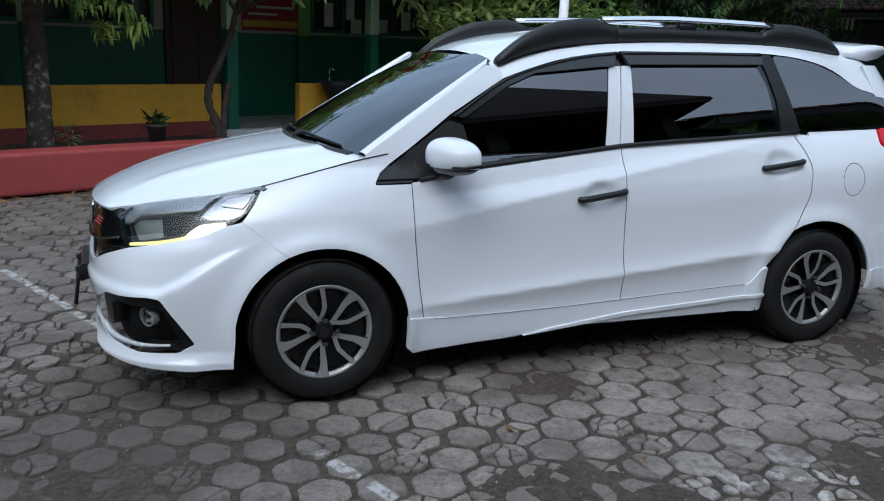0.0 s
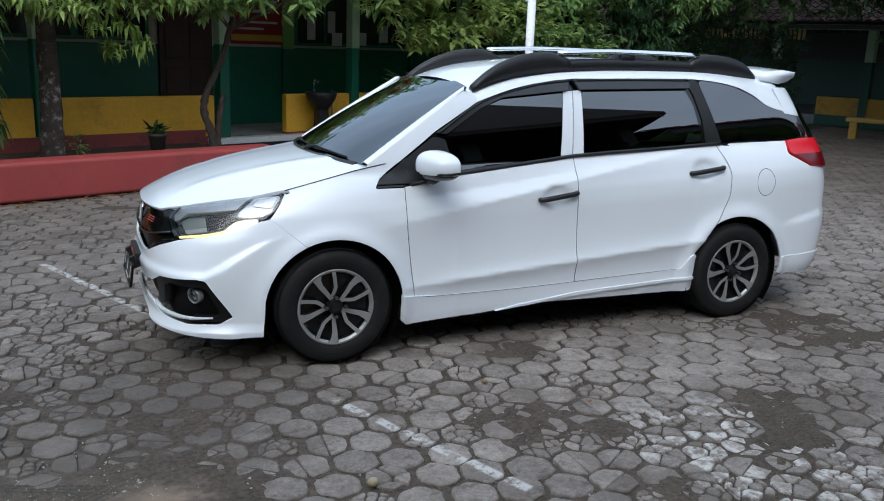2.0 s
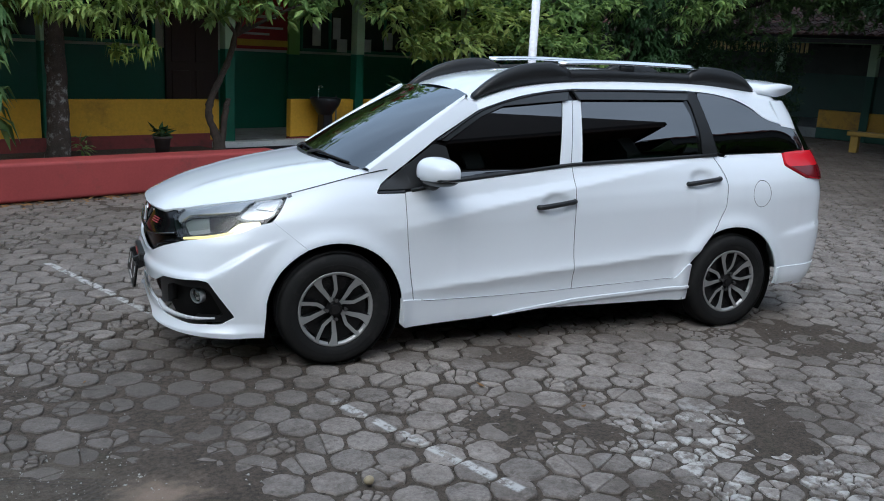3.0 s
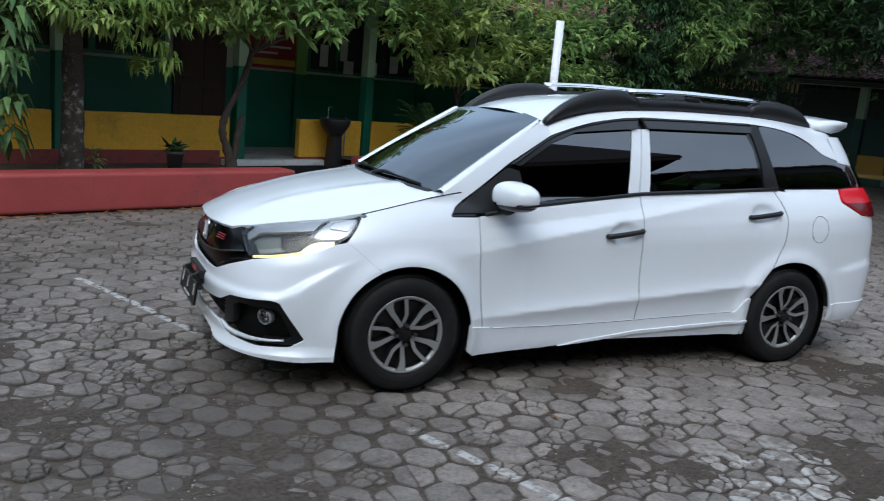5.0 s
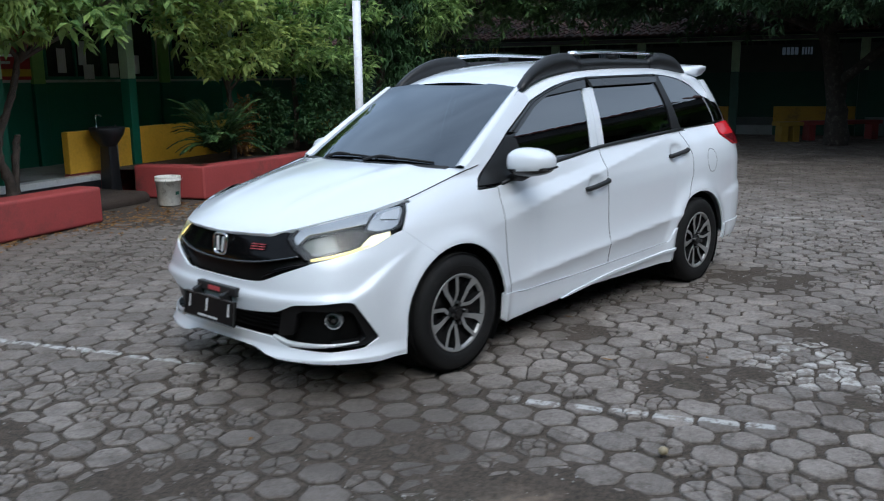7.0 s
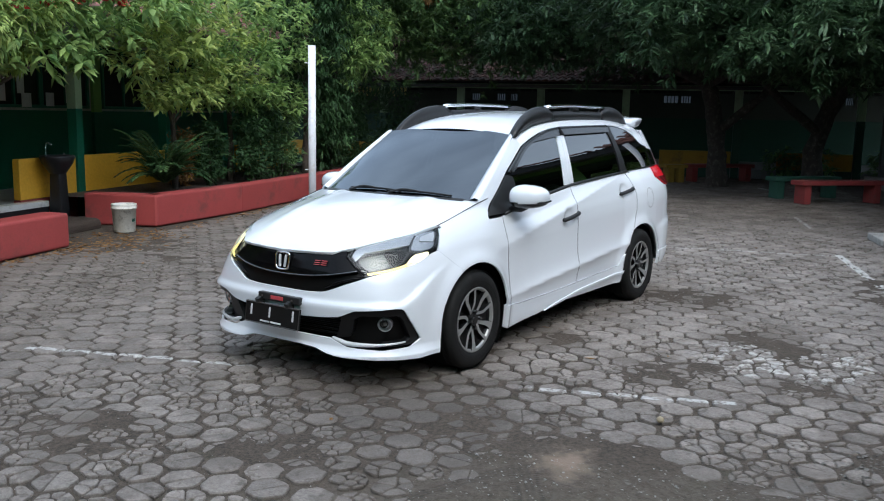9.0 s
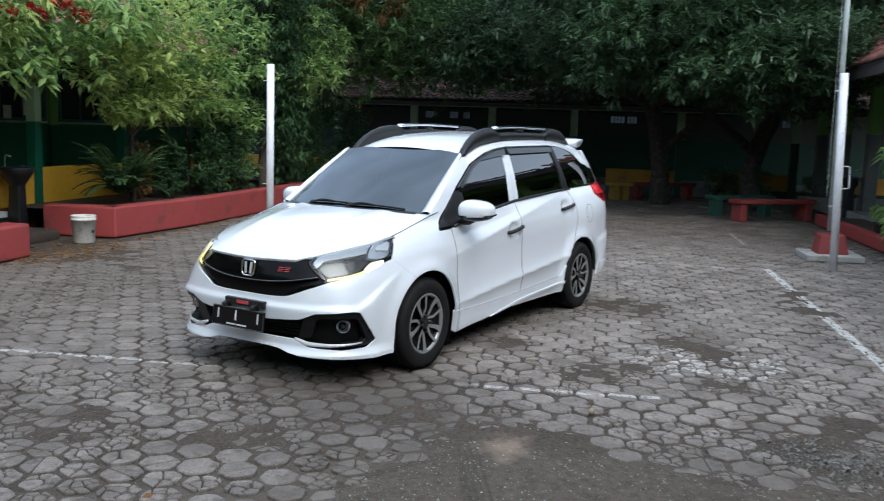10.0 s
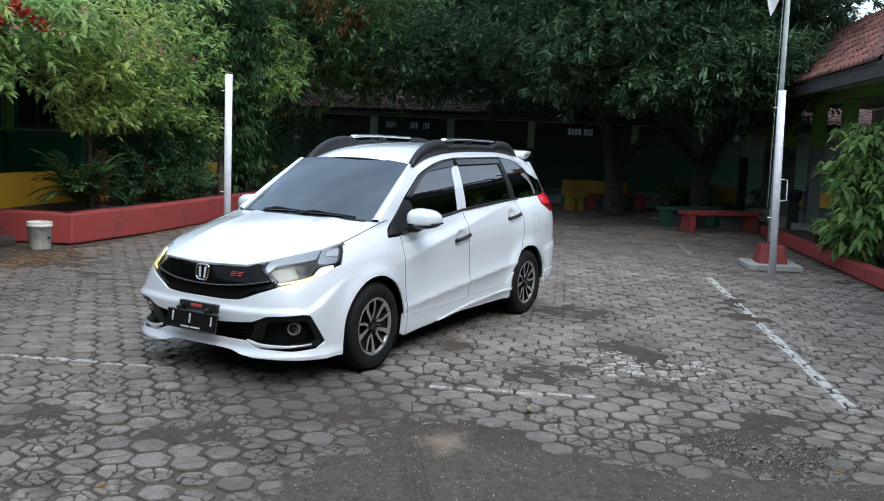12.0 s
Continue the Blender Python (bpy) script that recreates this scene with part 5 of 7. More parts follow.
    # shut lines round the doors, the bonnet and the skirt
    shut_lines = (
        ("door_gap", [(0.393, 0.925), (0.393, 0.74), (0.412, 0.57), (0.431, 0.42), (0.446, 0.335), (0.49, 0.322)]),
        ("door_gap", [(1.460, 1.058), (1.461, 0.94), (1.463, 0.77), (1.466, 0.63), (1.471, 0.45), (1.475, 0.325)]),
        ("door_gap", [(2.50, 1.118), (2.555, 1.03), (2.584, 0.95), (2.578, 0.85), (2.565, 0.78), (2.472, 0.63), (2.40, 0.545)]),
        ("skirt_gap", [(0.49, 0.330), (0.60, 0.3205), (1.1, 0.3205), (1.7, 0.338), (2.22, 0.354)]),
        ("bonnet_gap", [(-0.235, 0.913), (-0.1, 0.949), (0.05, 0.988), (0.15, 1.014), (0.30, 1.043)]))
    for gap_name, pts in shut_lines:
        flat = glide([Vector(q) for q in pts], 5)
        lift = 0.0115 if gap_name == "skirt_gap" else 0.0005
        v, f = tube([surf(q[0], q[1]) + Vector((0, sgn * lift, 0)) for q in flat], 0.003 if gap_name == "bonnet_gap" else 0.0014, 6)
        mesh_part(gap_name, v, f, BLACK_MATT, car, smooth=True)
    # belt trim
    v, f = tube([surf(x, z) + Vector((0, sgn * 0.004, 0)) for x, z in ((0.43, 0.936), (0.73, 0.986), (1.1, 1.026), (1.46, 1.066), (1.72, 1.082), (2.05, 1.097), (2.36, 1.115), (2.53, 1.124))], 0.011, 8, 1.0)
    mesh_part("belt_trim", v, f, BLACK_MATT, car, smooth=True)
    # handles
    for hx, hz, owner in ((1.325, 0.846, fd), (2.40, 0.966, rd)):
        path = [surf(hx + d, hz + 0.13 * d) + Vector((0, sgn * o, 0)) for d, o in ((-0.118, 0.004), (-0.112, 0.018), (-0.06, 0.040), (0.0, 0.046), (0.06, 0.040), (0.112, 0.022), (0.122, 0.006))]
        v, f = tube(glide(path, 3), 0.0155, 8, 1.0)
        mesh_part("door_handle", v, f, BLACK_MATT, owner, "black pull handle", smooth=True)
    # fuel flap on the left
    if sgn < 0:
        v, f = tube([surf(2.855 + 0.072 * math.cos(a), 0.885 + 0.085 * math.sin(a)) + Vector((0, 0.0022, 0)) for a in np.linspace(0, 2 * math.pi, 37)], 0.003, 6, cap=False)
        mesh_part("fuel_flap_gap", v, f, BLACK_MATT, car, smooth=True)
    # mirrors
    mid = Vector((0.548, sgn * 0.858, 1.050))
    bm = bmesh.new()
    bmesh.ops.create_uvsphere(bm, u_segments=32, v_segments=20, radius=1.0)
    for vert in bm.verts:
        c = vert.co
        q = Vector([math.copysign(abs(t) ** 0.78, t) for t in c])
        back = max(q.x, 0)
        vert.co = Vector((q.x * (0.108 if q.x < 0 else 0.06), q.y * 0.122, q.z * (0.078 - 0.01 * q.y * sgn)))
        vert.co.x += 0.30 * sgn * vert.co.y * 0.9
    bm.transform(Matrix.Translation(mid))
    low = [f for f in bm.faces if f.calc_center_median().z < mid.z - 0.038]
    for f in bm.faces:
        f.smooth = True
    for f in low:
        f.material_index = 1
    mirror = part("door_mirror", bm, [PAINT, BLACK_GLOSS], car, "white door mirror with a black base")
    v, f = tube(glide([mid + Vector(q) for q in ((-0.075, sgn * 0.02, -0.034), (-0.03, sgn * 0.118, -0.030), (0.055, sgn * 0.122, -0.024))], 5), 0.007, 6)
    mesh_part("indicator", v, f, BLACK_GLOSS, mirror, smooth=True)
    v, f = tube([mid + Vector(q) for q in ((-0.015, sgn * -0.02, -0.06), (-0.02, sgn * -0.06, -0.085), (-0.02, sgn * -0.13, -0.088))], [0.035, 0.032, 0.03], 10, 0.7)
    mesh_part("mirror_foot", v, f, BLACK_MATT, mirror, smooth=True)

# roof
roof_mid = curve([(0.80, 1.438), (0.86, 1.468), (1.0, 1.520), (1.2, 1.562), (1.5, 1.590), (1.9, 1.604), (2.4, 1.600), (2.8, 1.578), (3.10, 1.548), (3.18, 1.49), (3.27, 1.34)])
roof_side = curve([(0.80, 1.335), (0.89, 1.372), (1.22, 1.464), (1.49, 1.498), (2.32, 1.514), (2.5, 1.505), (2.70, 1.474), (2.82, 1.430), (2.95, 1.354), (3.10, 1.318), (3.2, 1.295)])


def roof_row(x, n=10):
    zs, zr = roof_side(x), roof_mid(x)
    p0, p1, p2 = Vector((x, body_y(x, zs), zs)), Vector((x, body_y(x, min(zr, zs + 0.16)) * 0.985, zr - 0.028)), Vector((x, 0.30, zr))
    edge = [(1 - t) ** 2 * p0 + 2 * t * (1 - t) * p1 + t * t * p2 for t in [k / n for k in range(n + 1)]]
    top = [Vector((x, y, zr + 0.014 * (1 - (y / 0.30) ** 2))) for y in (0.2, 0.1, 0.0)]
    half_row = edge + top
    return [Vector((p.x, -p.y, p.z)) for p in half_row] + half_row[-2::-1]


v, f = grid_mesh([roof_row(x) for x in np.linspace(0.845, 3.262, 52)])
mesh_part("roof", v, [t[::-1] for t in f], PAINT, car, smooth=True)

# windscreen: between the cowl line and the roof
def screen(u, w):
    """u across from -1 to 1, w from the cowl 0 to the roof 1."""
    low = Vector((0.030 + 0.165 * abs(u) ** 2.2, u * 0.625, 1.055 - 0.022 * abs(u) ** 2))
    high = Vector((0.872 - 0.05 * abs(u) ** 2, u * 0.535, 1.474 - 0.03 * abs(u) ** 2.5))
    p = low.lerp(high, w)
    return p + Vector((-0.45, 0, 0.9)) * (0.028 * math.sin(math.pi * min(max(w, 0), 1)) * (1 - 0.85 * min(abs(u), 1) ** 3))


shape = fillet([(-1.03, 0, 1), (1.03, 0, 1), (1.045, 1, 1), (-1.045, 1, 1)], 0)
windscreen = panel("windscreen", [shape], screen, SCREEN, car, 0.1, thick=0, label="dark tinted windscreen", squash=1.0)
for sgn, surf in ((-1, left), (1, right)):
    rows = []
    for k in range(15):
        w = k / 14
        q = screen(sgn * 0.985, w) + Vector((-0.004, 0, 0.008))
        x, z = 0.205 + (0.80 - 0.205) * w, float(np.interp(w, (0, 0.405, 1), (1.040, 1.199, 1.423)))
        p = surf(x, z)
        mid = (p + q) / 2 + Vector((-0.006, sgn * 0.004, 0.010))
        rows.append([q + Vector((0.012, 0, -0.02)), q, mid, p, p + Vector((0.006, 0, -0.006))])
    v, f = grid_mesh(rows)
    mesh_part("pillar_face", v, f, PAINT, car, smooth=True)
band = [(-0.93, -0.02, 1), (0.93, -0.02, 1), (0.93, 0.026, 1), (0.5, 0.012), (0, 0.008), (-0.5, 0.012), (-0.93, 0.026, 1)]
panel("cowl", [fillet(band, 0)], lambda u, w: screen(u, w) + Vector((-0.012, 0, -0.006)), BLACK_MATT, car, 0.1, offset=0.002, thick=0.03)
for base, bend, tip in (((0.45, -0.005), (0.1, 0.030), (-0.12, 0.03)), ((-0.12, -0.005), (-0.45, 0.028), (-0.80, 0.03))):
    n = Vector((-0.5, 0, 0.85))
    pts = [screen(*base) + 0.010 * n, screen((base[0] + bend[0]) / 2, bend[1]) + 0.022 * n, screen(*bend) + 0.018 * n]
    v, f = tube(glide(pts, 5), [0.009 - 0.0003 * k for k in range(11)], 8)
    wiper = mesh_part("wiper", v, f, BLACK_MATT, car, "black wiper resting on the windscreen", smooth=True)
    v, f = tube([screen(bend[0] + 0.36 - 0.72 * k / 8, bend[1] + 0.014 * math.sin(k / 8 * 3.1) - 0.01) + 0.010 * n for k in range(9)], 0.0065, 6)
    mesh_part("wiper_blade", v, f, RUBBER, wiper, smooth=True)

# roof rails
rail_top = curve([(0.86, 0.0), (0.95, 0.036), (1.08, 0.070), (1.25, 0.088), (1.45, 0.088), (2.45, 0.086), (2.62, 0.092), (2.74, 0.086), (2.85, 0.06), (2.95, 0.0)])
rail_y = curve([(0.86, 0.515), (1.2, 0.482), (1.6, 0.468), (2.5, 0.462), (2.95, 0.455)])


def rail_piece(name, sgn, x0, x1, low, high, half, material, parent, label="", n=16):
    """A stretch of rail whose section runs from low to high over the roof."""
    rows = []
    for x in np.linspace(x0, x1, n):
        x = float(x)
        y, z = rail_y(x), roof_mid(x) - 0.018
        h0, h1 = low(x), max(high(x), low(x) + 0.002)
        rows.append([Vector((x, sgn * (y + b), z + h)) for b, h in ((-half, h0), (-half * 0.95, h1 - 0.012), (-half * 0.5, h1), (half * 0.4, h1), (half * 0.95, h1 - 0.014), (half * 1.15, h0))])
    v, f = grid_mesh(rows, closed=True)
    f += [tuple(range(6))[::-1], tuple(range((n - 1) * 6, n * 6))]
    if sgn > 0:
        f = [t[::-1] for t in f]
    return mesh_part(name, v, f, material, parent, label, smooth=True)


for sgn in (-1, 1):
    rail = rail_piece("roof_rail", sgn, 0.865, 1.52, lambda x: -0.03, lambda x: rail_top(x) - 0.052 * min(max((x - 1.36) / 0.16, 0), 1) ** 1.5, 0.027, BLACK_MATT, car, "black and chrome roof rail")
    rail_piece("rear_foot", sgn, 2.40, 2.945, lambda x: -0.03, lambda x: rail_top(x) - 0.052 * min(max((2.52 - x) / 0.12, 0), 1) ** 1.5, 0.027, BLACK_MATT, rail)
    rail_piece("lower_bar", sgn, 1.48, 2.46, lambda x: -0.03, lambda x: 0.038, 0.025, BLACK_MATT, rail)
    rail_piece("chrome_bar", sgn, 1.44, 2.48, lambda x: 0.066, lambda x: 0.092, 0.02, CHROME, rail, "chrome bar")
    rail_piece("rail_post", sgn, 1.88, 1.98, lambda x: 0.03, lambda x: 0.07, 0.018, BLACK_MATT, rail, n=3)

# tail
gate = fillet([(-0.62, 0.50, 1), (0.62, 0.50, 1), (0.62, 1.29, 1), (0.80, 1.31, 1), (0.80, 1.47, 1), (-0.80, 1.47, 1), (-0.80, 1.31, 1), (-0.62, 1.29, 1)], 0)
tailgate = panel("tailgate", [gate], tail, PAINT, car, 0.05)
panel("rear_glass", [fillet([(-0.64, 1.13), (0.64, 1.13), (0.64, 1.285), (0.52, 1.44), (-0.52, 1.44), (-0.64, 1.285)], 0.02)], tail, TINT, tailgate, 0.06, offset=0.004, thick=0)
panel("rear_bumper", [fillet([(-0.74, 0.25, 1), (0.74, 0.25, 1), (0.70, 0.62, 1), (-0.70, 0.62, 1)], 0)], tail, PAINT, car, 0.05, offset=0.001, thick=0)
for sgn, surf in ((-1, left), (1, right)):
    panel("bumper_skirt", [fillet([(3.035, 0.39), (3.46, 0.40), (3.47, 0.30), (3.05, 0.268)], 0.015)], surf, PAINT, car, 0.05, offset=0.009, thick=0.012)
v, f = grid_mesh([[Vector((x, y, z - 0.02 * (y / 0.5) ** 2)) for x, z in ((2.98, 1.566), (3.10, 1.588), (3.21, 1.598), (3.270, 1.592), (3.266, 1.562), (3.205, 1.528), (3.13, 1.512), (2.98, 1.53))] for y in np.linspace(-0.50, 0.50, 15)], closed=True)
n = 8
f += [tuple(range(n))[::-1], tuple(range(14 * n, 15 * n))]
spoiler = mesh_part("spoiler", v, f, PAINT, car, "white roof spoiler", smooth=True)

# dark inside: floor pan, cabin lining and wheel housings, their shade put into the colour
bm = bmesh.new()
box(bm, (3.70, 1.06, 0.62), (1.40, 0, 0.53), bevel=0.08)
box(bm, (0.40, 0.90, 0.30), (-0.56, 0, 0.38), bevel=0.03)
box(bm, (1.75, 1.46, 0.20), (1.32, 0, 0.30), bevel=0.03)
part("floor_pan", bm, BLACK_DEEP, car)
rows = []
for x in np.linspace(-0.62, 3.30, 40):
    top = (bonnet_edge_z(x) - 0.05) if x < 0.3 else 1.0
    rows.append([Vector((x, y * (body_y(x, z) - 0.04), z)) for y, z in ((-1, 0.71), (-1, 0.80), (-1, 0.88 if x > -0.3 else 0.80), (-0.93, min(top, 0.97)), (0.93, min(top, 0.97)), (1, 0.88 if x > -0.3 else 0.80), (1, 0.80), (1, 0.71))])
v, f = grid_mesh(rows, closed=True)
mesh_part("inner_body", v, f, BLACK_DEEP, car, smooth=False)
for cx in WHEELS:
    for sgn in (-1, 1):
        rows = [[Vector((cx + r * math.cos(radians(a)), sgn * y, ARCH_Z - 0.01 + r * math.sin(radians(a)))) for r, y in ((0.365, 0.785), (0.372, 0.74), (0.37, 0.50), (0.05, 0.50))] for a in range(-35, 216, 10)]
        v, f = grid_mesh(rows)
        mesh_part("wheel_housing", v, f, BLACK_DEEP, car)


# wheels
def make_wheel():
    w = thing("wheel", "", "")
    tyre = [(0.205, -0.078), (0.214, -0.086), (0.232, -0.091), (0.262, -0.094), (0.285, -0.090), (0.300, -0.078), (0.3085, -0.062), (0.3115, -0.03), (0.312, 0.0), (0.3115, 0.03), (0.3085, 0.062), (0.300, 0.078), (0.262, 0.094), (0.214, 0.086), (0.20, 0.078)]
    v, f = revolve(tyre, 72)
    ty = mesh_part("tyre", v, f, RUBBER, w, smooth=True)
    for y in (-0.042, 0.0, 0.042):
        v, f = revolve([(0.3122, y - 0.004), (0.3142, y - 0.012), (0.3142, y - 0.034), (0.3118, y - 0.038)], 72)
        mesh_part("tread_rib", v, f, RUBBER, w, smooth=True)
    v, f = revolve([(0.2452, -0.0938), (0.2475, -0.0958), (0.2500, -0.0943)], 72)
    mesh_part("sidewall_ring", v, f, RUBBER, w, smooth=True)
    v, f = revolve([(0.186, -0.070), (0.204, -0.080), (0.2075, -0.083), (0.2055, -0.086), (0.196, -0.084), (0.189, -0.076), (0.186, -0.070)], 72)
    mesh_part("rim_lip", v, f, MACHINED, w, "machined alloy rim", smooth=True)
    v, f = revolve([(0.195, -0.078), (0.180, -0.05), (0.172, 0.0), (0.18, 0.07)], 48)
    mesh_part("rim_barrel", v, f, ALLOY_BLACK, w, smooth=True)
    v, f = revolve([(0.03, -0.012), (0.125, -0.012), (0.125, 0.01)], 40)
    mesh_part("brake_disc", v, f, ALLOY_BLACK, w, smooth=True)
    # ten spokes in five pairs: a straight one that broadens to the rim and a thinner kinked one
    for k in range(10):
        turn = Matrix.Rotation(2 * math.pi * (k // 2) / 5 + (0.54 if k % 2 else 0.0), 4, "Y")
        if k % 2:
            line = [(0.030, 0.014), (0.054, 0.013), (0.080, 0.001), (0.106, -0.008), (0.150, -0.005), (0.195, 0.001)]
            width = [0.0095, 0.0110, 0.0115, 0.0110, 0.0105, 0.0120]
        else:
            line = [(0.030, -0.006), (0.060, -0.006), (0.100, -0.004), (0.140, 0.000), (0.170, -0.003), (0.195, -0.010)]
            width = [0.0100, 0.0110, 0.0130, 0.0155, 0.0200, 0.0300]
        depth = [-0.058, -0.064, -0.069, -0.073, -0.079, -0.0845]
        rows = []
        for (r, q), h, y in zip(line, width, depth):
            rows.append([turn @ Vector((r, yy, q + ss)) for ss, yy in ((-h * 1.25, y + 0.035), (-h, y + 0.001), (-h * 0.92, y), (h * 0.92, y), (h, y + 0.001), (h * 1.25, y + 0.035))])
        v, f = grid_mesh(rows)
        slots = [0 if i % 5 == 2 else 1 for i in range(len(f))]
        mesh_part("spoke", v, f, [MACHINED, ALLOY_BLACK], w, slots=slots)
    v, f = revolve([(0.02, -0.030), (0.10, -0.034), (0.176, -0.052)], 48)
    mesh_part("rim_dish", v, f, ALLOY_BLACK, w, smooth=True)
    bm = bmesh.new()
    cylinder(bm, 0.046, 0.038, 0.03, (0, -0.062, 0), Matrix.Rotation(radians(90), 4, "X"), 28)
    smooth_by_angle(bm)
    hub = part("hub", bm, ALLOY_BLACK, w)
    bm = bmesh.new()
    cylinder(bm, 0.027, 0.024, 0.008, (0, -0.080, 0), Matrix.Rotation(radians(90), 4, "X"), 24)
    smooth_by_angle(bm)
    part("hub_cap", bm, BLACK_GLOSS, w)
    for k in range(4):
        a = k * math.pi / 2 + 0.33
        bm = bmesh.new()
        cylinder(bm, 0.013, 0.011, 0.03, (0.052 * math.cos(a), -0.076, 0.052 * math.sin(a)), Matrix.Rotation(radians(90), 4, "X"), 10)
        part("wheel_nut", bm, DARK_CHROME, w)
    return w


wheel = make_wheel()
spots = [pose(cx, sgn * 0.718, 0.31, 0, 19 if cx < 1 else 33, 180 if sgn > 0 else 0) for cx in WHEELS for sgn in (-1, 1)]
wheels = [wheel] + [copy_thing(wheel, m) for m in spots[1:]]
wheel.matrix_basis = spots[0]
for w in wheels:
    w.parent = car


# ---- plants ----
def numpy_mesh(name, verts, faces, material, parent, label=""):
    """A joined mesh of triangles from arrays."""
    me = bpy.data.meshes.new(name)
    me.vertices.add(len(verts))
    me.vertices.foreach_set("co", np.asarray(verts, np.float32).ravel())
    me.loops.add(3 * len(faces))
    me.polygons.add(len(faces))
    me.loops.foreach_set("vertex_index", np.asarray(faces, np.int32).ravel())
    me.polygons.foreach_set("loop_start", np.arange(0, 3 * len(faces), 3, dtype=np.int32))
    me.materials.append(material)
    me.update(calc_edges=True)
    ob = new(name, me)
    ob.parent = parent
    return tagged(ob, label)


def unit(a):
    return a / np.maximum(np.linalg.norm(a, axis=-1, keepdims=True), 1e-9)


def leaves(rng, base, way, length, width, droop):
    """Folded leaf blades: base (n, 3), way (n, 3), length and width (n,); droop bends the tip down."""
    n = len(base)
    down = np.array([0, 0, -1.0])
    side = unit(np.cross(way, down + 0.35 * rng.normal(size=(n, 3))))
    bent = unit(way + droop * down)
    up = np.cross(side, way)
    L, W = length[:, None], width[:, None]
    mid = base + 0.45 * L * way
    tip = mid + 0.55 * L * bent
    verts = np.stack([base, mid + side * W / 2 + 0.15 * W * up, mid - side * W / 2 + 0.15 * W * up, mid - 0.1 * W * up, tip], 1)
    faces = np.array([(0, 3, 1), (0, 2, 3), (1, 3, 4), (3, 2, 4)])[None] + 5 * np.arange(n)[:, None, None]
    return verts.reshape(-1, 3), faces.reshape(-1, 3)


def crown(name, seed, clumps, material, parent, per=9, length=0.18, width=0.045, spread=0.9, droop=0.5, shell=0.55, label="", keep=1.0):
    """Whorls of leaves in clumps: rows of (centre, radii, number of whorls)."""
    rng = np.random.default_rng(seed)
    bases, ways, sizes = [], [], []
    for mid, radii, count in clumps:
        count = max(int(keep * count), 3)
        d = unit(rng.normal(size=(count, 3)))
        r = shell + (1 - shell) * rng.random((count, 1)) ** 0.6
        lump = 1 + 0.25 * np.sin(5 * d[:, :1] + 3 * d[:, 1:2] + 4 * d[:, 2:]) + 0.10 * rng.normal(size=(count, 1))
        spot = np.array(mid) + d * r * lump * np.array(radii)
        out = unit(d * np.array([1, 1, 0.7]) + np.array([0, 0, 0.25]) + 0.45 * rng.normal(size=(count, 3)))
        k = rng.integers(max(per - 3, 3), per + 3, count)
        idx = np.repeat(np.arange(count), k)
        bases.append(spot[idx] + 0.02 * rng.normal(size=(len(idx), 3)) - out[idx] * 0.10 * rng.random((len(idx), 1)))
        ways.append(unit(out[idx] * 0.55 + spread * rng.normal(size=(len(idx), 3)) * np.array([0.8, 0.8, 0.5])))
        sizes.append(rng.uniform(0.65, 1.15, count)[idx] * rng.uniform(0.75, 1.1, len(idx)))
    base, way, size = np.concatenate(bases), np.concatenate(ways), np.concatenate(sizes)
    v, f = leaves(rng, base, way, length * size, width * size, droop)
    return numpy_mesh(name, v, f, material, parent, label)


def limb(name, points, radii, material, parent, knots=0.12, seed=1, segments=10):
    """A crooked tapered limb."""
    rng = random.Random(seed)
    pts = glide(points, 6)
    n = len(pts)
    rr = [float(np.interp(i / (n - 1), np.linspace(0, 1, len(radii)), radii)) for i in range(n)]
    pts = [p + Vector((rng.uniform(-1, 1), rng.uniform(-1, 1), 0)) * 0.12 * r for p, r in zip(pts, rr)]
    rr = [r * (1 + rng.uniform(-knots, knots)) for r in rr]
    v, f = tube(pts, rr, segments, up=(0.3, 1, 0.1))
    return mesh_part(name, v, f, material, parent, smooth=True)


def tree(label, u, v, z=0.33, group=""):
    return thing("tree", label, "tree", group, at=at(u, v, z))


# two trees in the west bed
t1 = tree("tree with a pale mottled trunk and drooping young leaves", 0.62, 5.50)
limb("trunk", [(0, 0, -0.09), (0.02, 0, 0.6), (0.03, 0.02, 1.4), (0.05, 0, 2.3), (0.1, 0.1, 3.2)], [0.135, 0.108, 0.10, 0.092, 0.07], BARK, t1, 0.08, 2, 14)
for k, (x, y, z) in enumerate(((1.3, -0.5, 2.4), (-1.2, -0.4, 2.5), (0.3, -0.9, 2.8), (2.1, -0.2, 2.6), (-0.6, 0.8, 3.0))):
    limb("branch", [(0.06, 0, 1.9 + 0.15 * k), (0.4 * x, 0.4 * y, 0.55 * z + 1.0), (x, y, z)], [0.045, 0.03, 0.012], BARK, t1, 0.1, k, 7)
crown("crown", 11, [((0.2, -0.2, 2.6), (1.5, 1.0, 0.75), 420), ((1.4, -0.35, 2.25), (1.0, 0.7, 0.5), 260), ((-1.3, -0.2, 2.2), (1.0, 0.8, 0.6), 260), ((2.4, -0.2, 2.5), (0.8, 0.7, 0.5), 160), ((0.75, -0.5, 1.95), (0.55, 0.3, 0.2), 46), ((-0.55, -0.5, 1.85), (0.4, 0.3, 0.25), 46), ((0.0, -0.6, 1.66), (0.8, 0.3, 0.15), 62), ((0.95, -0.6, 1.74), (0.5, 0.3, 0.14), 40)], LEAF_HANG, t1, 9, 0.20, 0.045, 0.8, 1.0)
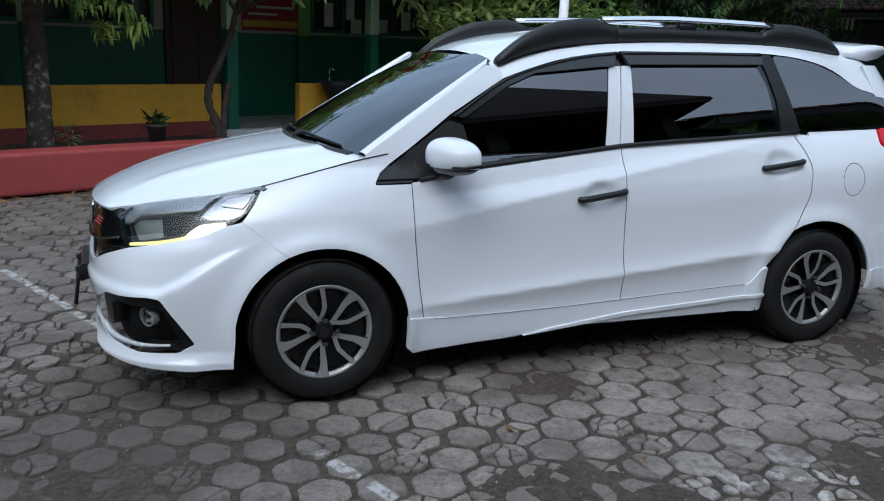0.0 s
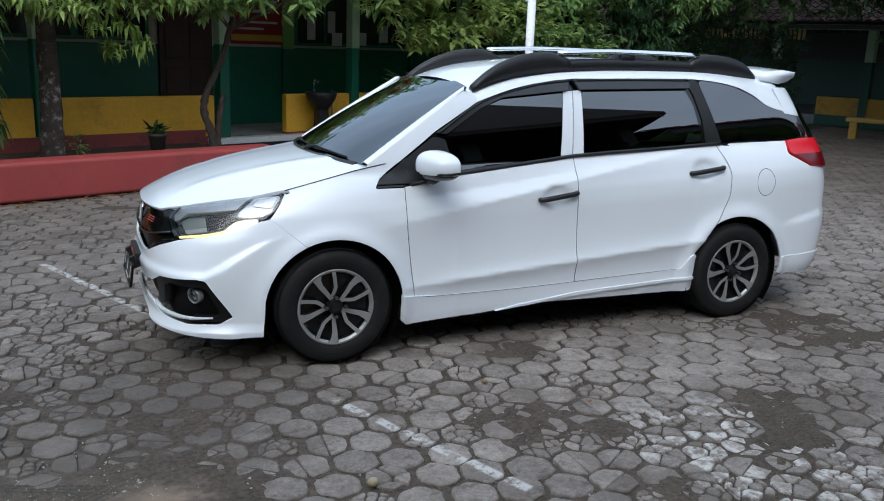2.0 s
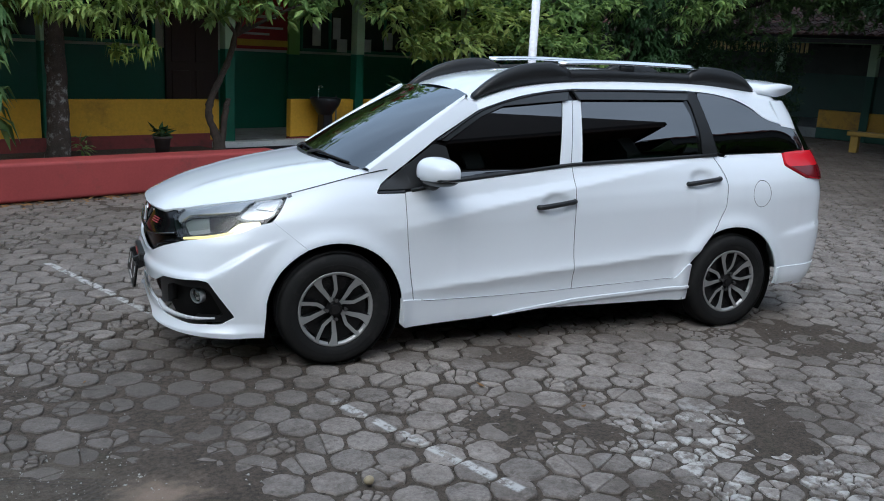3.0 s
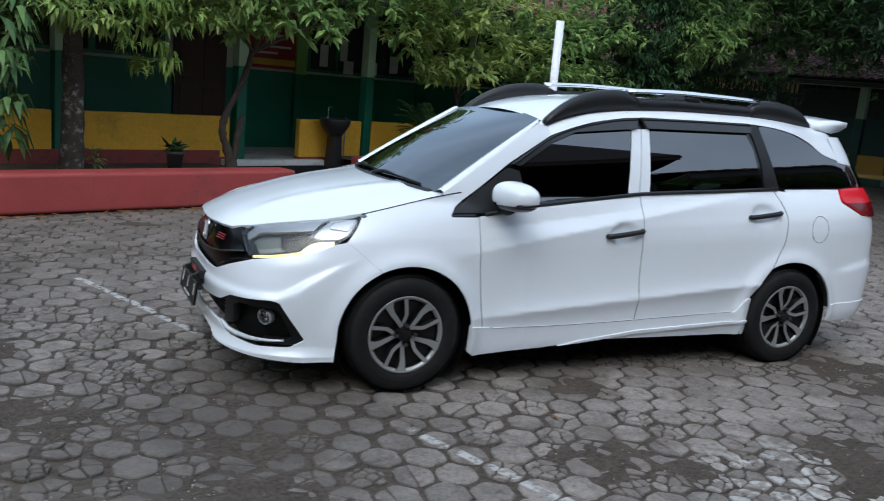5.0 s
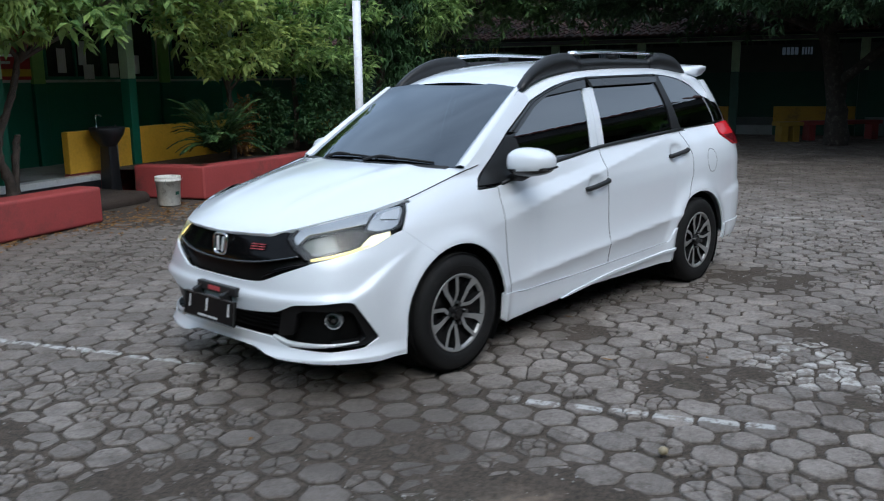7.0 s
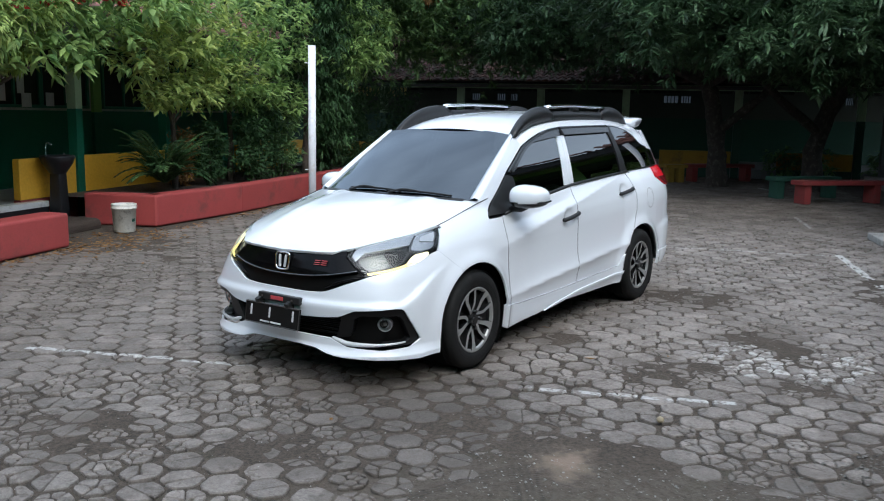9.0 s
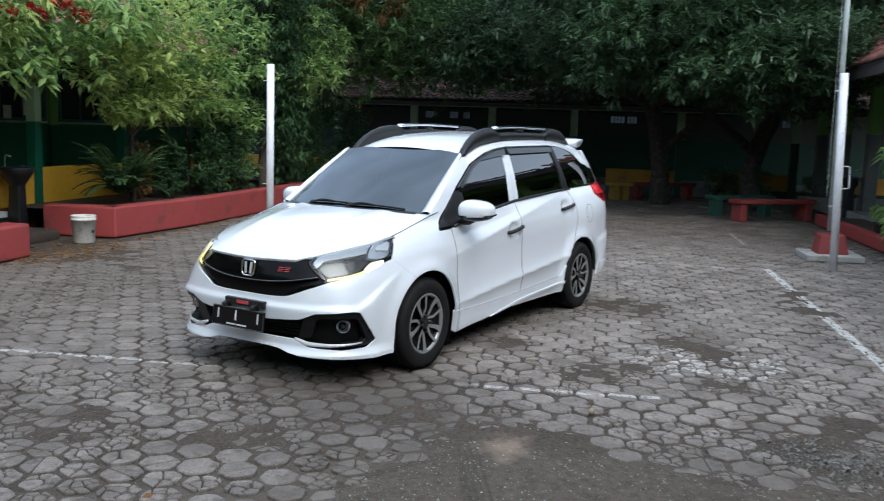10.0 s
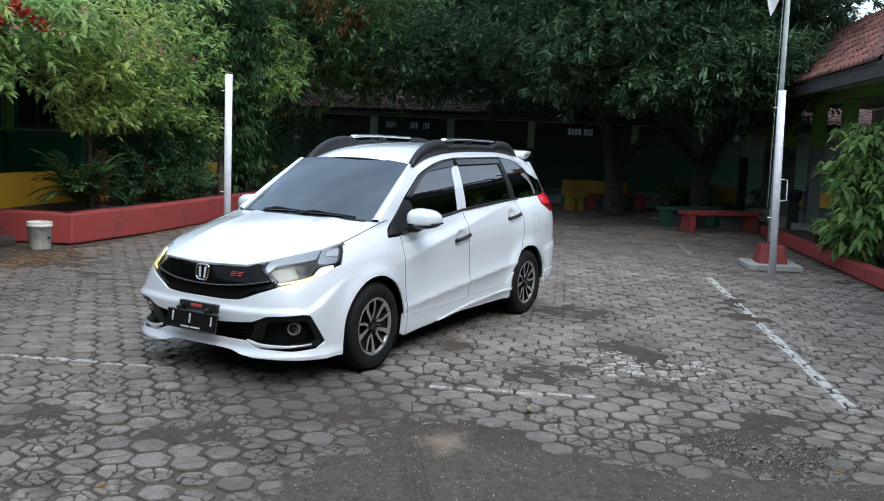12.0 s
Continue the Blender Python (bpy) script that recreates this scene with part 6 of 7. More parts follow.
crown("young_leaves", 12, [((0.35, -0.5, 1.50), (0.12, 0.1, 0.07), 3), ((0.53, -0.5, 1.20), (0.07, 0.07, 0.07), 5), ((0.82, -0.5, 1.21), (0.06, 0.07, 0.05), 4), ((0.70, -0.5, 1.42), (0.16, 0.1, 0.08), 6), ((0.30, -0.55, 1.40), (0.10, 0.1, 0.06), 4), ((1.0, -0.55, 1.72), (0.30, 0.2, 0.14), 9), ((0.5, -0.6, 1.8), (0.3, 0.2, 0.12), 8), ((2.0, -0.45, 1.75), (0.2, 0.2, 0.1), 6), ((-0.25, -0.5, 1.7), (0.25, 0.2, 0.15), 7), ((1.9, -0.5, 1.95), (0.5, 0.3, 0.15), 10)], LEAF_DROOP, t1, 11, 0.20, 0.040, 0.30, 5.0)
t2 = tree("slender twisted tree with two stems and broad leaves", 2.66, 5.60)
limb("trunk", [(0, 0, -0.09), (-0.03, 0, 0.15), (-0.13, 0, 0.40), (-0.10, 0, 0.62), (0.05, 0, 0.9), (0.20, 0.02, 1.2), (0.28, 0, 1.5), (0.5, -0.05, 1.9)], [0.080, 0.056, 0.048, 0.045, 0.042, 0.036, 0.032, 0.02], BARK_BROWN, t2, 0.15, 4)
limb("stem", [(0.03, 0, -0.08), (0.07, 0, 0.25), (0.11, 0, 0.5), (0.15, 0, 0.62)], [0.05, 0.045, 0.04, 0.03], BARK_BROWN, t2, 0.15, 5)
for k, (x, y, z) in enumerate(((-0.5, -0.2, 1.9), (0.9, -0.2, 2.2), (1.5, -0.3, 2.0), (0.2, -0.5, 2.3))):
    limb("branch", [(0.27, 0, 1.42), (0.5 * (x + 0.27), 0.5 * y, 1.75), (x, y, z)], [0.028, 0.02, 0.008], BARK_BROWN, t2, 0.1, 20 + k, 7)
crown("crown", 13, [((-0.35, -0.5, 1.68), (0.28, 0.3, 0.16), 14), ((0.1, -0.6, 1.95), (0.7, 0.35, 0.3), 36), ((0.55, -0.75, 1.85), (0.4, 0.3, 0.3), 24), ((1.1, -0.3, 2.25), (0.9, 0.6, 0.35), 70), ((1.8, -0.5, 2.1), (0.7, 0.5, 0.35), 50), ((0.4, -0.3, 2.7), (1.5, 0.8, 0.4), 150), ((1.9, -0.6, 2.7), (1.2, 0.7, 0.4), 130), ((2.9, -0.5, 2.8), (0.9, 0.7, 0.45), 110)], LEAF_FRESH, t2, 7, 0.23, 0.088, 0.8, 0.8, 0.7, keep=0.75)
crown("blossom", 14, [((-0.2, -0.75, 2.36), (0.16, 0.15, 0.12), 12), ((0.35, -0.75, 2.46), (0.2, 0.15, 0.08), 12), ((0.78, -0.75, 2.55), (0.18, 0.15, 0.08), 9), ((1.25, -0.75, 2.72), (0.14, 0.15, 0.08), 8), ((1.7, -0.75, 2.62), (0.12, 0.12, 0.08), 8)], PETAL, t2, 9, 0.10, 0.055, 0.9, 0.3, label="red flowers")
# tall leafy plant at the west end
p0 = thing("shrub", "tall plant with long hanging leaves", "plant", at=at(-0.45, 5.25, 0.27))
limb("stem", [(0, 0, 0), (0.05, 0, 0.8), (0.1, -0.1, 1.6)], [0.03, 0.025, 0.015], BARK_BROWN, p0)
crown("foliage", 15, [((0.15, -0.3, 1.45), (0.28, 0.25, 0.40), 34), ((0.1, -0.2, 0.75), (0.28, 0.25, 0.40), 18), ((0.0, 0, 2.1), (0.5, 0.4, 0.4), 40)], LEAF_MANGO, p0, 6, 0.38, 0.085, 0.6, 2.2)
# pot on the wall and weeds in the west bed
pot = thing("plant_pot", "dark clay pot with a small succulent", "pot plant", at=at(1.90, 5.60, 0.27))
v, f = grid_mesh([[Vector((r * math.cos(a), r * math.sin(a), z)) for a in np.linspace(0, 2 * math.pi, 20, endpoint=False)] for r, z in ((0.01, 0.0), (0.075, 0.0), (0.10, 0.20), (0.112, 0.205), (0.112, 0.235), (0.095, 0.235), (0.01, 0.21))], closed=True)
mesh_part("pot", v, f, TERRACOTTA, pot, smooth=True)
crown("foliage", 16, [((0, 0, 0.27), (0.08, 0.08, 0.05), 9)], LEAF_DARK, pot, 5, 0.15, 0.06, 0.7, 0.3)
for k, (u, v0) in enumerate(((0.98, 5.75), (-0.9, 5.4))):
    wd = thing("weed", "small green weed growing in the bed", "plant", "weeds in the bed", at=at(u, v0, 0.27))
    crown("foliage", 30 + k, [((0, 0, 0.12), (0.12, 0.1, 0.1), 7)], LEAF_FRESH, wd, 4, 0.16, 0.035, 0.8, 0.6)

# trees and shrubs of the east bed
t3 = tree("small tree with yellow-green feathery leaves", 6.55, 5.45, 0.36, "trees in the east bed")
limb("trunk", [(0, 0, -0.05), (0.03, 0, 0.6), (-0.02, 0, 1.1), (0.1, 0, 1.6)], [0.05, 0.04, 0.035, 0.025], BARK_BROWN, t3)
for k, (x, z) in enumerate(((-0.7, 1.8), (0.8, 1.9), (0.2, 2.3))):
    limb("branch", [(0.0, 0, 0.9 + 0.1 * k), (0.5 * x, -0.1, 1.4), (x, -0.2, z)], [0.025, 0.018, 0.008], BARK_BROWN, t3, 0.1, 40 + k, 7)
crown("crown", 17, [((-1.4, -0.3, 1.85), (0.4, 0.3, 0.25), 70), ((-0.85, -0.35, 1.45), (0.4, 0.3, 0.2), 70), ((-1.3, -0.4, 2.4), (0.6, 0.4, 0.3), 90), ((-0.2, -0.3, 1.5), (0.6, 0.5, 0.25), 120), ((0.1, -0.2, 1.9), (0.9, 0.7, 0.30), 190), ((1.1, -0.3, 1.75), (0.7, 0.6, 0.30), 150), ((-0.7, -0.3, 2.2), (0.8, 0.7, 0.3), 150), ((0.6, -0.2, 2.45), (1.2, 0.8, 0.3), 210), ((-0.2, -0.4, 2.95), (1.4, 0.8, 0.35), 120), ((1.0, -0.2, 3.5), (1.4, 0.8, 0.4), 90)], LEAF_LIME, t3, 6, 0.20, 0.072, 0.8, 0.6, 0.7, keep=0.62)
t4 = tree("small leafy tree with fresh green leaves", 8.35, 5.45, 0.36, "trees in the east bed")
limb("trunk", [(0, 0, -0.05), (0.05, 0, 0.7), (0.0, 0, 1.4), (0.1, 0, 1.9)], [0.055, 0.045, 0.04, 0.03], BARK_BROWN, t4)
crown("crown", 18, [((0.0, -0.3, 1.55), (0.9, 0.7, 0.30), 200), ((1.1, -0.3, 1.5), (0.7, 0.6, 0.35), 160), ((0.2, -0.2, 2.15), (1.2, 0.8, 0.35), 260), ((1.5, -0.3, 2.35), (0.9, 0.7, 0.35), 180), ((0.0, -0.3, 2.85), (1.4, 0.9, 0.4), 150), ((1.5, -0.2, 3.1), (1.0, 0.7, 0.4), 120), ((0.4, -0.3, 3.7), (1.7, 0.9, 0.45), 110)], LEAF_FRESH, t4, 6, 0.21, 0.072, 0.85, 0.6, 0.7, keep=0.66)
t5 = tree("slim tree with hanging dark green leaves", 10.7, 5.0, 0.36, "trees in the east bed")
limb("trunk", [(0, 0, -0.05), (0.05, 0, 1.2), (0.0, 0, 2.8), (0.1, 0, 4.2)], [0.09, 0.08, 0.07, 0.05], BARK_BROWN, t5)
crown("crown", 19, [((0.1, -0.1, 2.6), (0.85, 0.8, 1.4), 560), ((0.5, -0.3, 1.2), (0.5, 0.45, 0.9), 200), ((0.2, 0, 4.2), (1.3, 1.2, 0.9), 420), ((1.6, -0.2, 3.2), (1.0, 0.7, 0.8), 260)], LEAF_DARK, t5, 9, 0.22, 0.05, 0.7, 1.5)
crown("light_leaves", 20, [((0.6, -0.7, 2.4), (0.5, 0.3, 0.6), 60), ((1.2, -0.8, 2.5), (0.8, 0.4, 0.5), 80), ((2.2, -0.7, 3.1), (0.8, 0.4, 0.4), 60), ((1.0, -0.6, 3.3), (0.8, 0.3, 0.6), 80), ((3.2, -0.6, 3.2), (0.9, 0.4, 0.4), 40), ((2.0, -0.7, 2.35), (0.5, 0.3, 0.12), 14)], LEAF_FRESH, t5, 7, 0.24, 0.06, 0.8, 0.9)
for k, (u, v0, s, m, lab) in enumerate(((7.35, 5.30, 0.42, LEAF_DARK, "dark leafy shrub in the raised bed"), (8.2, 5.0, 0.50, LEAF_DARK, "dark leafy shrub in the raised bed"), (9.0, 5.15, 0.62, LEAF_DARK, "dark leafy shrub in the raised bed"), (9.75, 5.1, 0.55, LEAF_MANGO, "leafy green shrub in the raised bed"), (7.0, 5.6, 0.35, LEAF_BROWN, "reddish brown leafed shrub in the bed"), (11.8, 4.9, 0.6, LEAF_DARK, "dark leafy shrub in the raised bed"), (13.4, 5.3, 0.95, LEAF_DARK, "tall dark leafy shrub behind the bed"), (15.2, 5.6, 1.1, LEAF_DARK, "tall dark leafy shrub behind the bed"), (17.2, 5.2, 1.0, LEAF_DARK, "tall dark leafy shrub behind the bed"))):
    sh = thing("shrub", lab, "shrub", "shrubs in the east bed", at=at(u, v0, 0.36 if u < 13 else 0.0))
    limb("stem", [(0, 0, -0.02), (0.03, 0, s), (0.0, 0, 1.6 * s)], [0.02, 0.015, 0.008], BARK_BROWN, sh)
    crown("foliage", 50 + k, [((0, 0, 0.85 * s), (0.75 * s, 0.6 * s, 0.7 * s), int(330 * s)), ((0.1, 0, 1.9 * s), (0.7 * s, 0.6 * s, 0.6 * s), int(260 * s))], m, sh, 8, 0.12, 0.045, 0.9, 0.6)
cy = thing("cycad", "spreading cycad with feathery dark fronds in the raised bed", "plant", at=at(5.95, 5.25, 0.36))
rng = np.random.default_rng(77)
for k in range(64):
    a, lift = 2.4 * k, 0.6 + 0.8 * rng.random()
    L = rng.uniform(0.48, 0.74)
    pts = [Vector((L * s * math.cos(a), L * s * math.sin(a), 0.12 + L * (lift * 1.5 * s - 0.95 * s * s))) for s in np.linspace(0.03, 1, 9)]
    base, way = [], []
    for i in range(1, 9):
        d = (pts[i] - pts[i - 1]).normalized()
        side = d.cross(Vector((0, 0, 1))).normalized()
        for q in range(5):
            p = pts[i - 1].lerp(pts[i], q / 5)
            for sgn in (-1, 1):
                base.append(p)
                way.append((d * 0.7 + side * sgn * 0.8 + Vector((0, 0, 0.12))).normalized())
    n = len(base)
    v, f = leaves(rng, np.array(base), np.array(way), np.full(n, 0.17) * np.linspace(1, 0.45, n), np.full(n, 0.018), 0.3)
    numpy_mesh("frond", v, f, LEAF_DARK if k % 3 else LEAF_MANGO, cy)

# big mango trees at the end of the yard; the 7.4 m clumps are unseen, added to block sky light
for k, (u, v0, lean, clumps) in enumerate((
        (16.3, -3.25, 0.6, [((-4.0, 0.5, 7.4), (3.9, 5.4, 1.1), 3000), ((-3.6, 0.9, 3.8), (2.5, 2.2, 1.2), 1400), ((-3.0, -1.6, 3.5), (2.4, 1.9, 1.1), 1300), ((0.5, 2.6, 3.9), (2.4, 2.3, 1.3), 900), ((0, 0, 5.4), (4.2, 4.2, 1.8), 3600), ((2.2, 0, 4.6), (2.6, 4.4, 1.2), 2200), ((-4.6, -0.6, 3.0), (1.5, 1.8, 0.6), 560), ((-1.3, 4.3, 3.55), (1.3, 1.8, 0.85), 800)]),
        (15.6, -5.3, -0.7, [((-3.2, -0.6, 7.4), (4.0, 3.6, 1.1), 2200), ((-3.2, 0.5, 3.4), (2.1, 1.7, 1.0), 1150), ((-0.8, -1.4, 3.7), (2.0, 1.6, 1.3), 750), ((0, 0, 5.2), (3.6, 3.2, 1.6), 2800), ((2.6, 0, 4.6), (2.6, 3.8, 1.2), 2000), ((-3.4, 0.6, 2.75), (1.3, 1.2, 0.5), 420)]),
        (14.6, 6.2, 0.3, [((0.6, -1.2, 3.8), (1.9, 2.0, 1.3), 900), ((1.9, -3.4, 3.9), (2.2, 1.8, 1.3), 800), ((1.4, -0.8, 5.6), (3.8, 3.6, 1.7), 2200), ((1.4, 1.0, 3.6), (1.9, 1.7, 1.2), 600)]))):
    mg = tree("large dark green mango tree shading the yard", u, v0, 0.0, "mango trees")
    limb("trunk", [(0, 0, -0.05), (0.05, 0.05, 0.9), (0.0, lean * 0.35, 1.9), (-0.2, lean * 0.8, 2.9), (-0.2, lean, 4.2)], [0.26, 0.20, 0.19, 0.16, 0.10], BARK_DARK, mg, 0.1, 60 + k, 12)
    limb("branch", [(0.0, 0.1 * lean, 1.3), (-0.3, -1.0 * lean, 1.9), (-0.8, -2.2 * lean, 2.6)], [0.12, 0.10, 0.06], BARK_DARK, mg, 0.1, 63 + k, 9)
    for j, (mid, radii, n) in enumerate(clumps):
        limb("branch", [(-0.1, 0.6 * lean, 2.4), (0.5 * mid[0], 0.5 * mid[1], 0.5 * (mid[2] + 2.6)), mid], [0.11, 0.07, 0.02], BARK_DARK, mg, 0.1, 70 + 5 * k + j, 8)
        crown("crown", 80 + 10 * k + j, [(mid, radii, int(1.3 * n))], LEAF_MANGO if k == 2 else LEAF_CANOPY, mg, 11, 0.23, 0.062, 0.8, 0.45, 0.45)
    if k == 2:
        crown("dry_leaves", 120, [((0.0, -2.6, 4.6), (0.9, 0.9, 0.5), 46), ((-0.6, -1.8, 4.9), (0.7, 0.7, 0.4), 34)], LEAF_BROWN, mg, 9, 0.26, 0.05, 0.6, 2.0)

# bush in the south bed
sb = thing("shrub", "leafy bush with long pointed leaves beside the kerb", "shrub", at=at(7.25, -6.45, 0.15))
for k in range(7):
    a = 0.9 * k
    limb("stem", [(0.04 * math.cos(a), 0.04 * math.sin(a), 0), (0.15 * math.cos(a), 0.15 * math.sin(a), 0.7), (0.4 * math.cos(a), 0.35 * math.sin(a), 1.5)], [0.015, 0.012, 0.006], LEAF_FRESH, sb, 0.1, 140 + k, 6)
crown("foliage", 150, [((0, 0.05, 1.0), (0.75, 0.5, 0.7), 85), ((-0.1, 0.1, 0.45), (0.7, 0.45, 0.35), 50), ((0.2, 0.05, 1.7), (0.55, 0.45, 0.4), 36), ((0.8, 0.1, 1.15), (0.45, 0.35, 0.4), 26)], LEAF_FRESH, sb, 7, 0.36, 0.125, 0.75, 1.3)
for k, u in enumerate((9.0, 9.55)):
    ps = thing("plant_pot", "small dark pot with a plant on the kerb bed", "pot plant", at=at(u, -6.45, 0.15))
    bm = bmesh.new()
    cylinder(bm, 0.09, 0.12, 0.2, (0, 0, 0.10), segments=18)
    part("pot", bm, BLACK_MATT, ps)
    crown("foliage", 160 + k, [((0, 0, 0.35), (0.18, 0.18, 0.15), 22)], LEAF_FRESH, ps, 6, 0.14, 0.05, 0.8, 0.6)
for k, (u, v0) in enumerate(((18.9, -5.0), (18.9, -5.9), (19.0, -7.6))):
    fs = thing("shrub", "small shrub by the far veranda", "shrub", "far shrubs", at=at(u, v0, 0.0))
    crown("foliage", 170 + k, [((0, 0, 0.5), (0.35, 0.45, 0.4), 70)], LEAF_MANGO, fs, 7, 0.2, 0.06, 0.8, 0.8)

# tall trees behind the far building close the view
for k, (u, v0) in enumerate(((26.5, -7.6), (28.5, -3.5), (26.5, 0.5), (25.5, 6), (26, 12.5), (20, 15), (29, 16))):
    bt = tree("tall dark tree behind the far building", u, v0, 0.0, "trees behind the buildings")
    limb("trunk", [(0, 0, 0), (0.1, 0, 2.5), (0, 0.1, 5.0)], [0.25, 0.2, 0.12], BARK, bt, 0.1, 200 + k, 9)
    crown("crown", 210 + k, [((0, 0, 5.9), (3.4, 3.4 if k == 0 else 4.4, 2.4), 2000), ((-1.5, 1.5 if k else 0.5, 7.8), (2.8, 2.8, 1.4), 600)], LEAF_DARK, bt, 9, 0.42, 0.11, 0.8, 0.9, 0.4)


# ---- ground, paving and litter ----
U0, V0, PITCH = -2.28, -0.273, 0.2


# heaps of trodden dirt: u, v, radius, depth
DIRT = ((-0.08, -1.88, 0.24, 0.013), (2.3, -2.05, 0.55, 0.010), (-0.75, -3.32, 0.22, 0.013), (-0.1, -2.72, 0.15, 0.010), (0.15, -2.2, 0.15, 0.010), (-1.75, -1.55, 0.5, 0.019), (1.0, -2.6, 0.35, 0.008), (-1.9, 0.9, 0.35, 0.006), (-1.9, -0.1, 0.3, 0.007), (3.5, 4.5, 0.9, 0.012), (0.6, -1.2, 0.2, 0.010), (-1.25, -3.2, 0.42, 0.012), (-1.2, -0.75, 0.4, 0.006))


def cover(u, v):
    """How deep loose dirt lies over the setts, in metres."""
    edge = -1.62 - 0.55 * max(0.0, v + 1.3) + 0.10 * noise.noise((3 * u, 3 * v, 0))
    h = 0.020 * min(max((edge - u) / 0.35, 0), 1) * min(max((-0.75 - v) / 0.3, 0), 1)
    for a, b, r, d in DIRT:
        q = ((u - a) ** 2 + (v - b) ** 2) / r**2
        if q < 4:
            h = max(h, d * math.exp(-q * q) * (0.8 + 0.5 * noise.noise((6 * u, 6 * v, 2))))
    patch = noise.noise((0.9 * u + 5, 0.9 * v, 3)) + 0.5 * noise.noise((2.7 * u, 2.7 * v, 8))
    return h + 0.008 * min(max((patch - 0.48) / 0.4, 0), 1)


def ground_z(u, v):
    lying = cover(u, v)
    return -0.0135 + 0.0062 * min(lying / 0.004, 1) + 0.003 * noise.noise((9 * u, 9 * v, 1)) + 0.0035 * noise.noise((17 * u, 17 * v, 6)) + 0.0025 * noise.noise((31 * u, 31 * v, 4)) + lying


def site_nodes(t):
    """The yard's own u and v for a material."""
    geo = t.nodes.new("ShaderNodeNewGeometry")
    rot = t.nodes.new("ShaderNodeVectorRotate")
    rot.rotation_type = "Z_AXIS"
    rot.inputs["Angle"].default_value = radians(-21)
    t.links.new(geo.outputs["Position"], rot.inputs["Vector"])
    sep = t.nodes.new("ShaderNodeSeparateXYZ")
    t.links.new(rot.outputs["Vector"], sep.inputs["Vector"])
    return rot.outputs["Vector"], sep.outputs["X"], sep.outputs["Y"]


def calc(t, op, a, b=0.0, c=0.0):
    n = t.nodes.new("ShaderNodeMath")
    n.operation = op
    for s, val in zip(n.inputs, (a, b, c)):
        if isinstance(val, bpy.types.NodeSocket):
            t.links.new(val, s)
        else:
            s.default_value = val
    return n.outputs[0]


def band(t, x, mid, half, soft=0.008):
    """1 where x lies within half of mid."""
    d = calc(t, "ABSOLUTE", calc(t, "SUBTRACT", x, mid))
    r = t.nodes.new("ShaderNodeMapRange")
    r.interpolation_type = "SMOOTHSTEP"
    r.inputs["From Min"].default_value, r.inputs["From Max"].default_value = half + soft, half - soft
    t.links.new(d, r.inputs["Value"])
    return r.outputs["Result"]


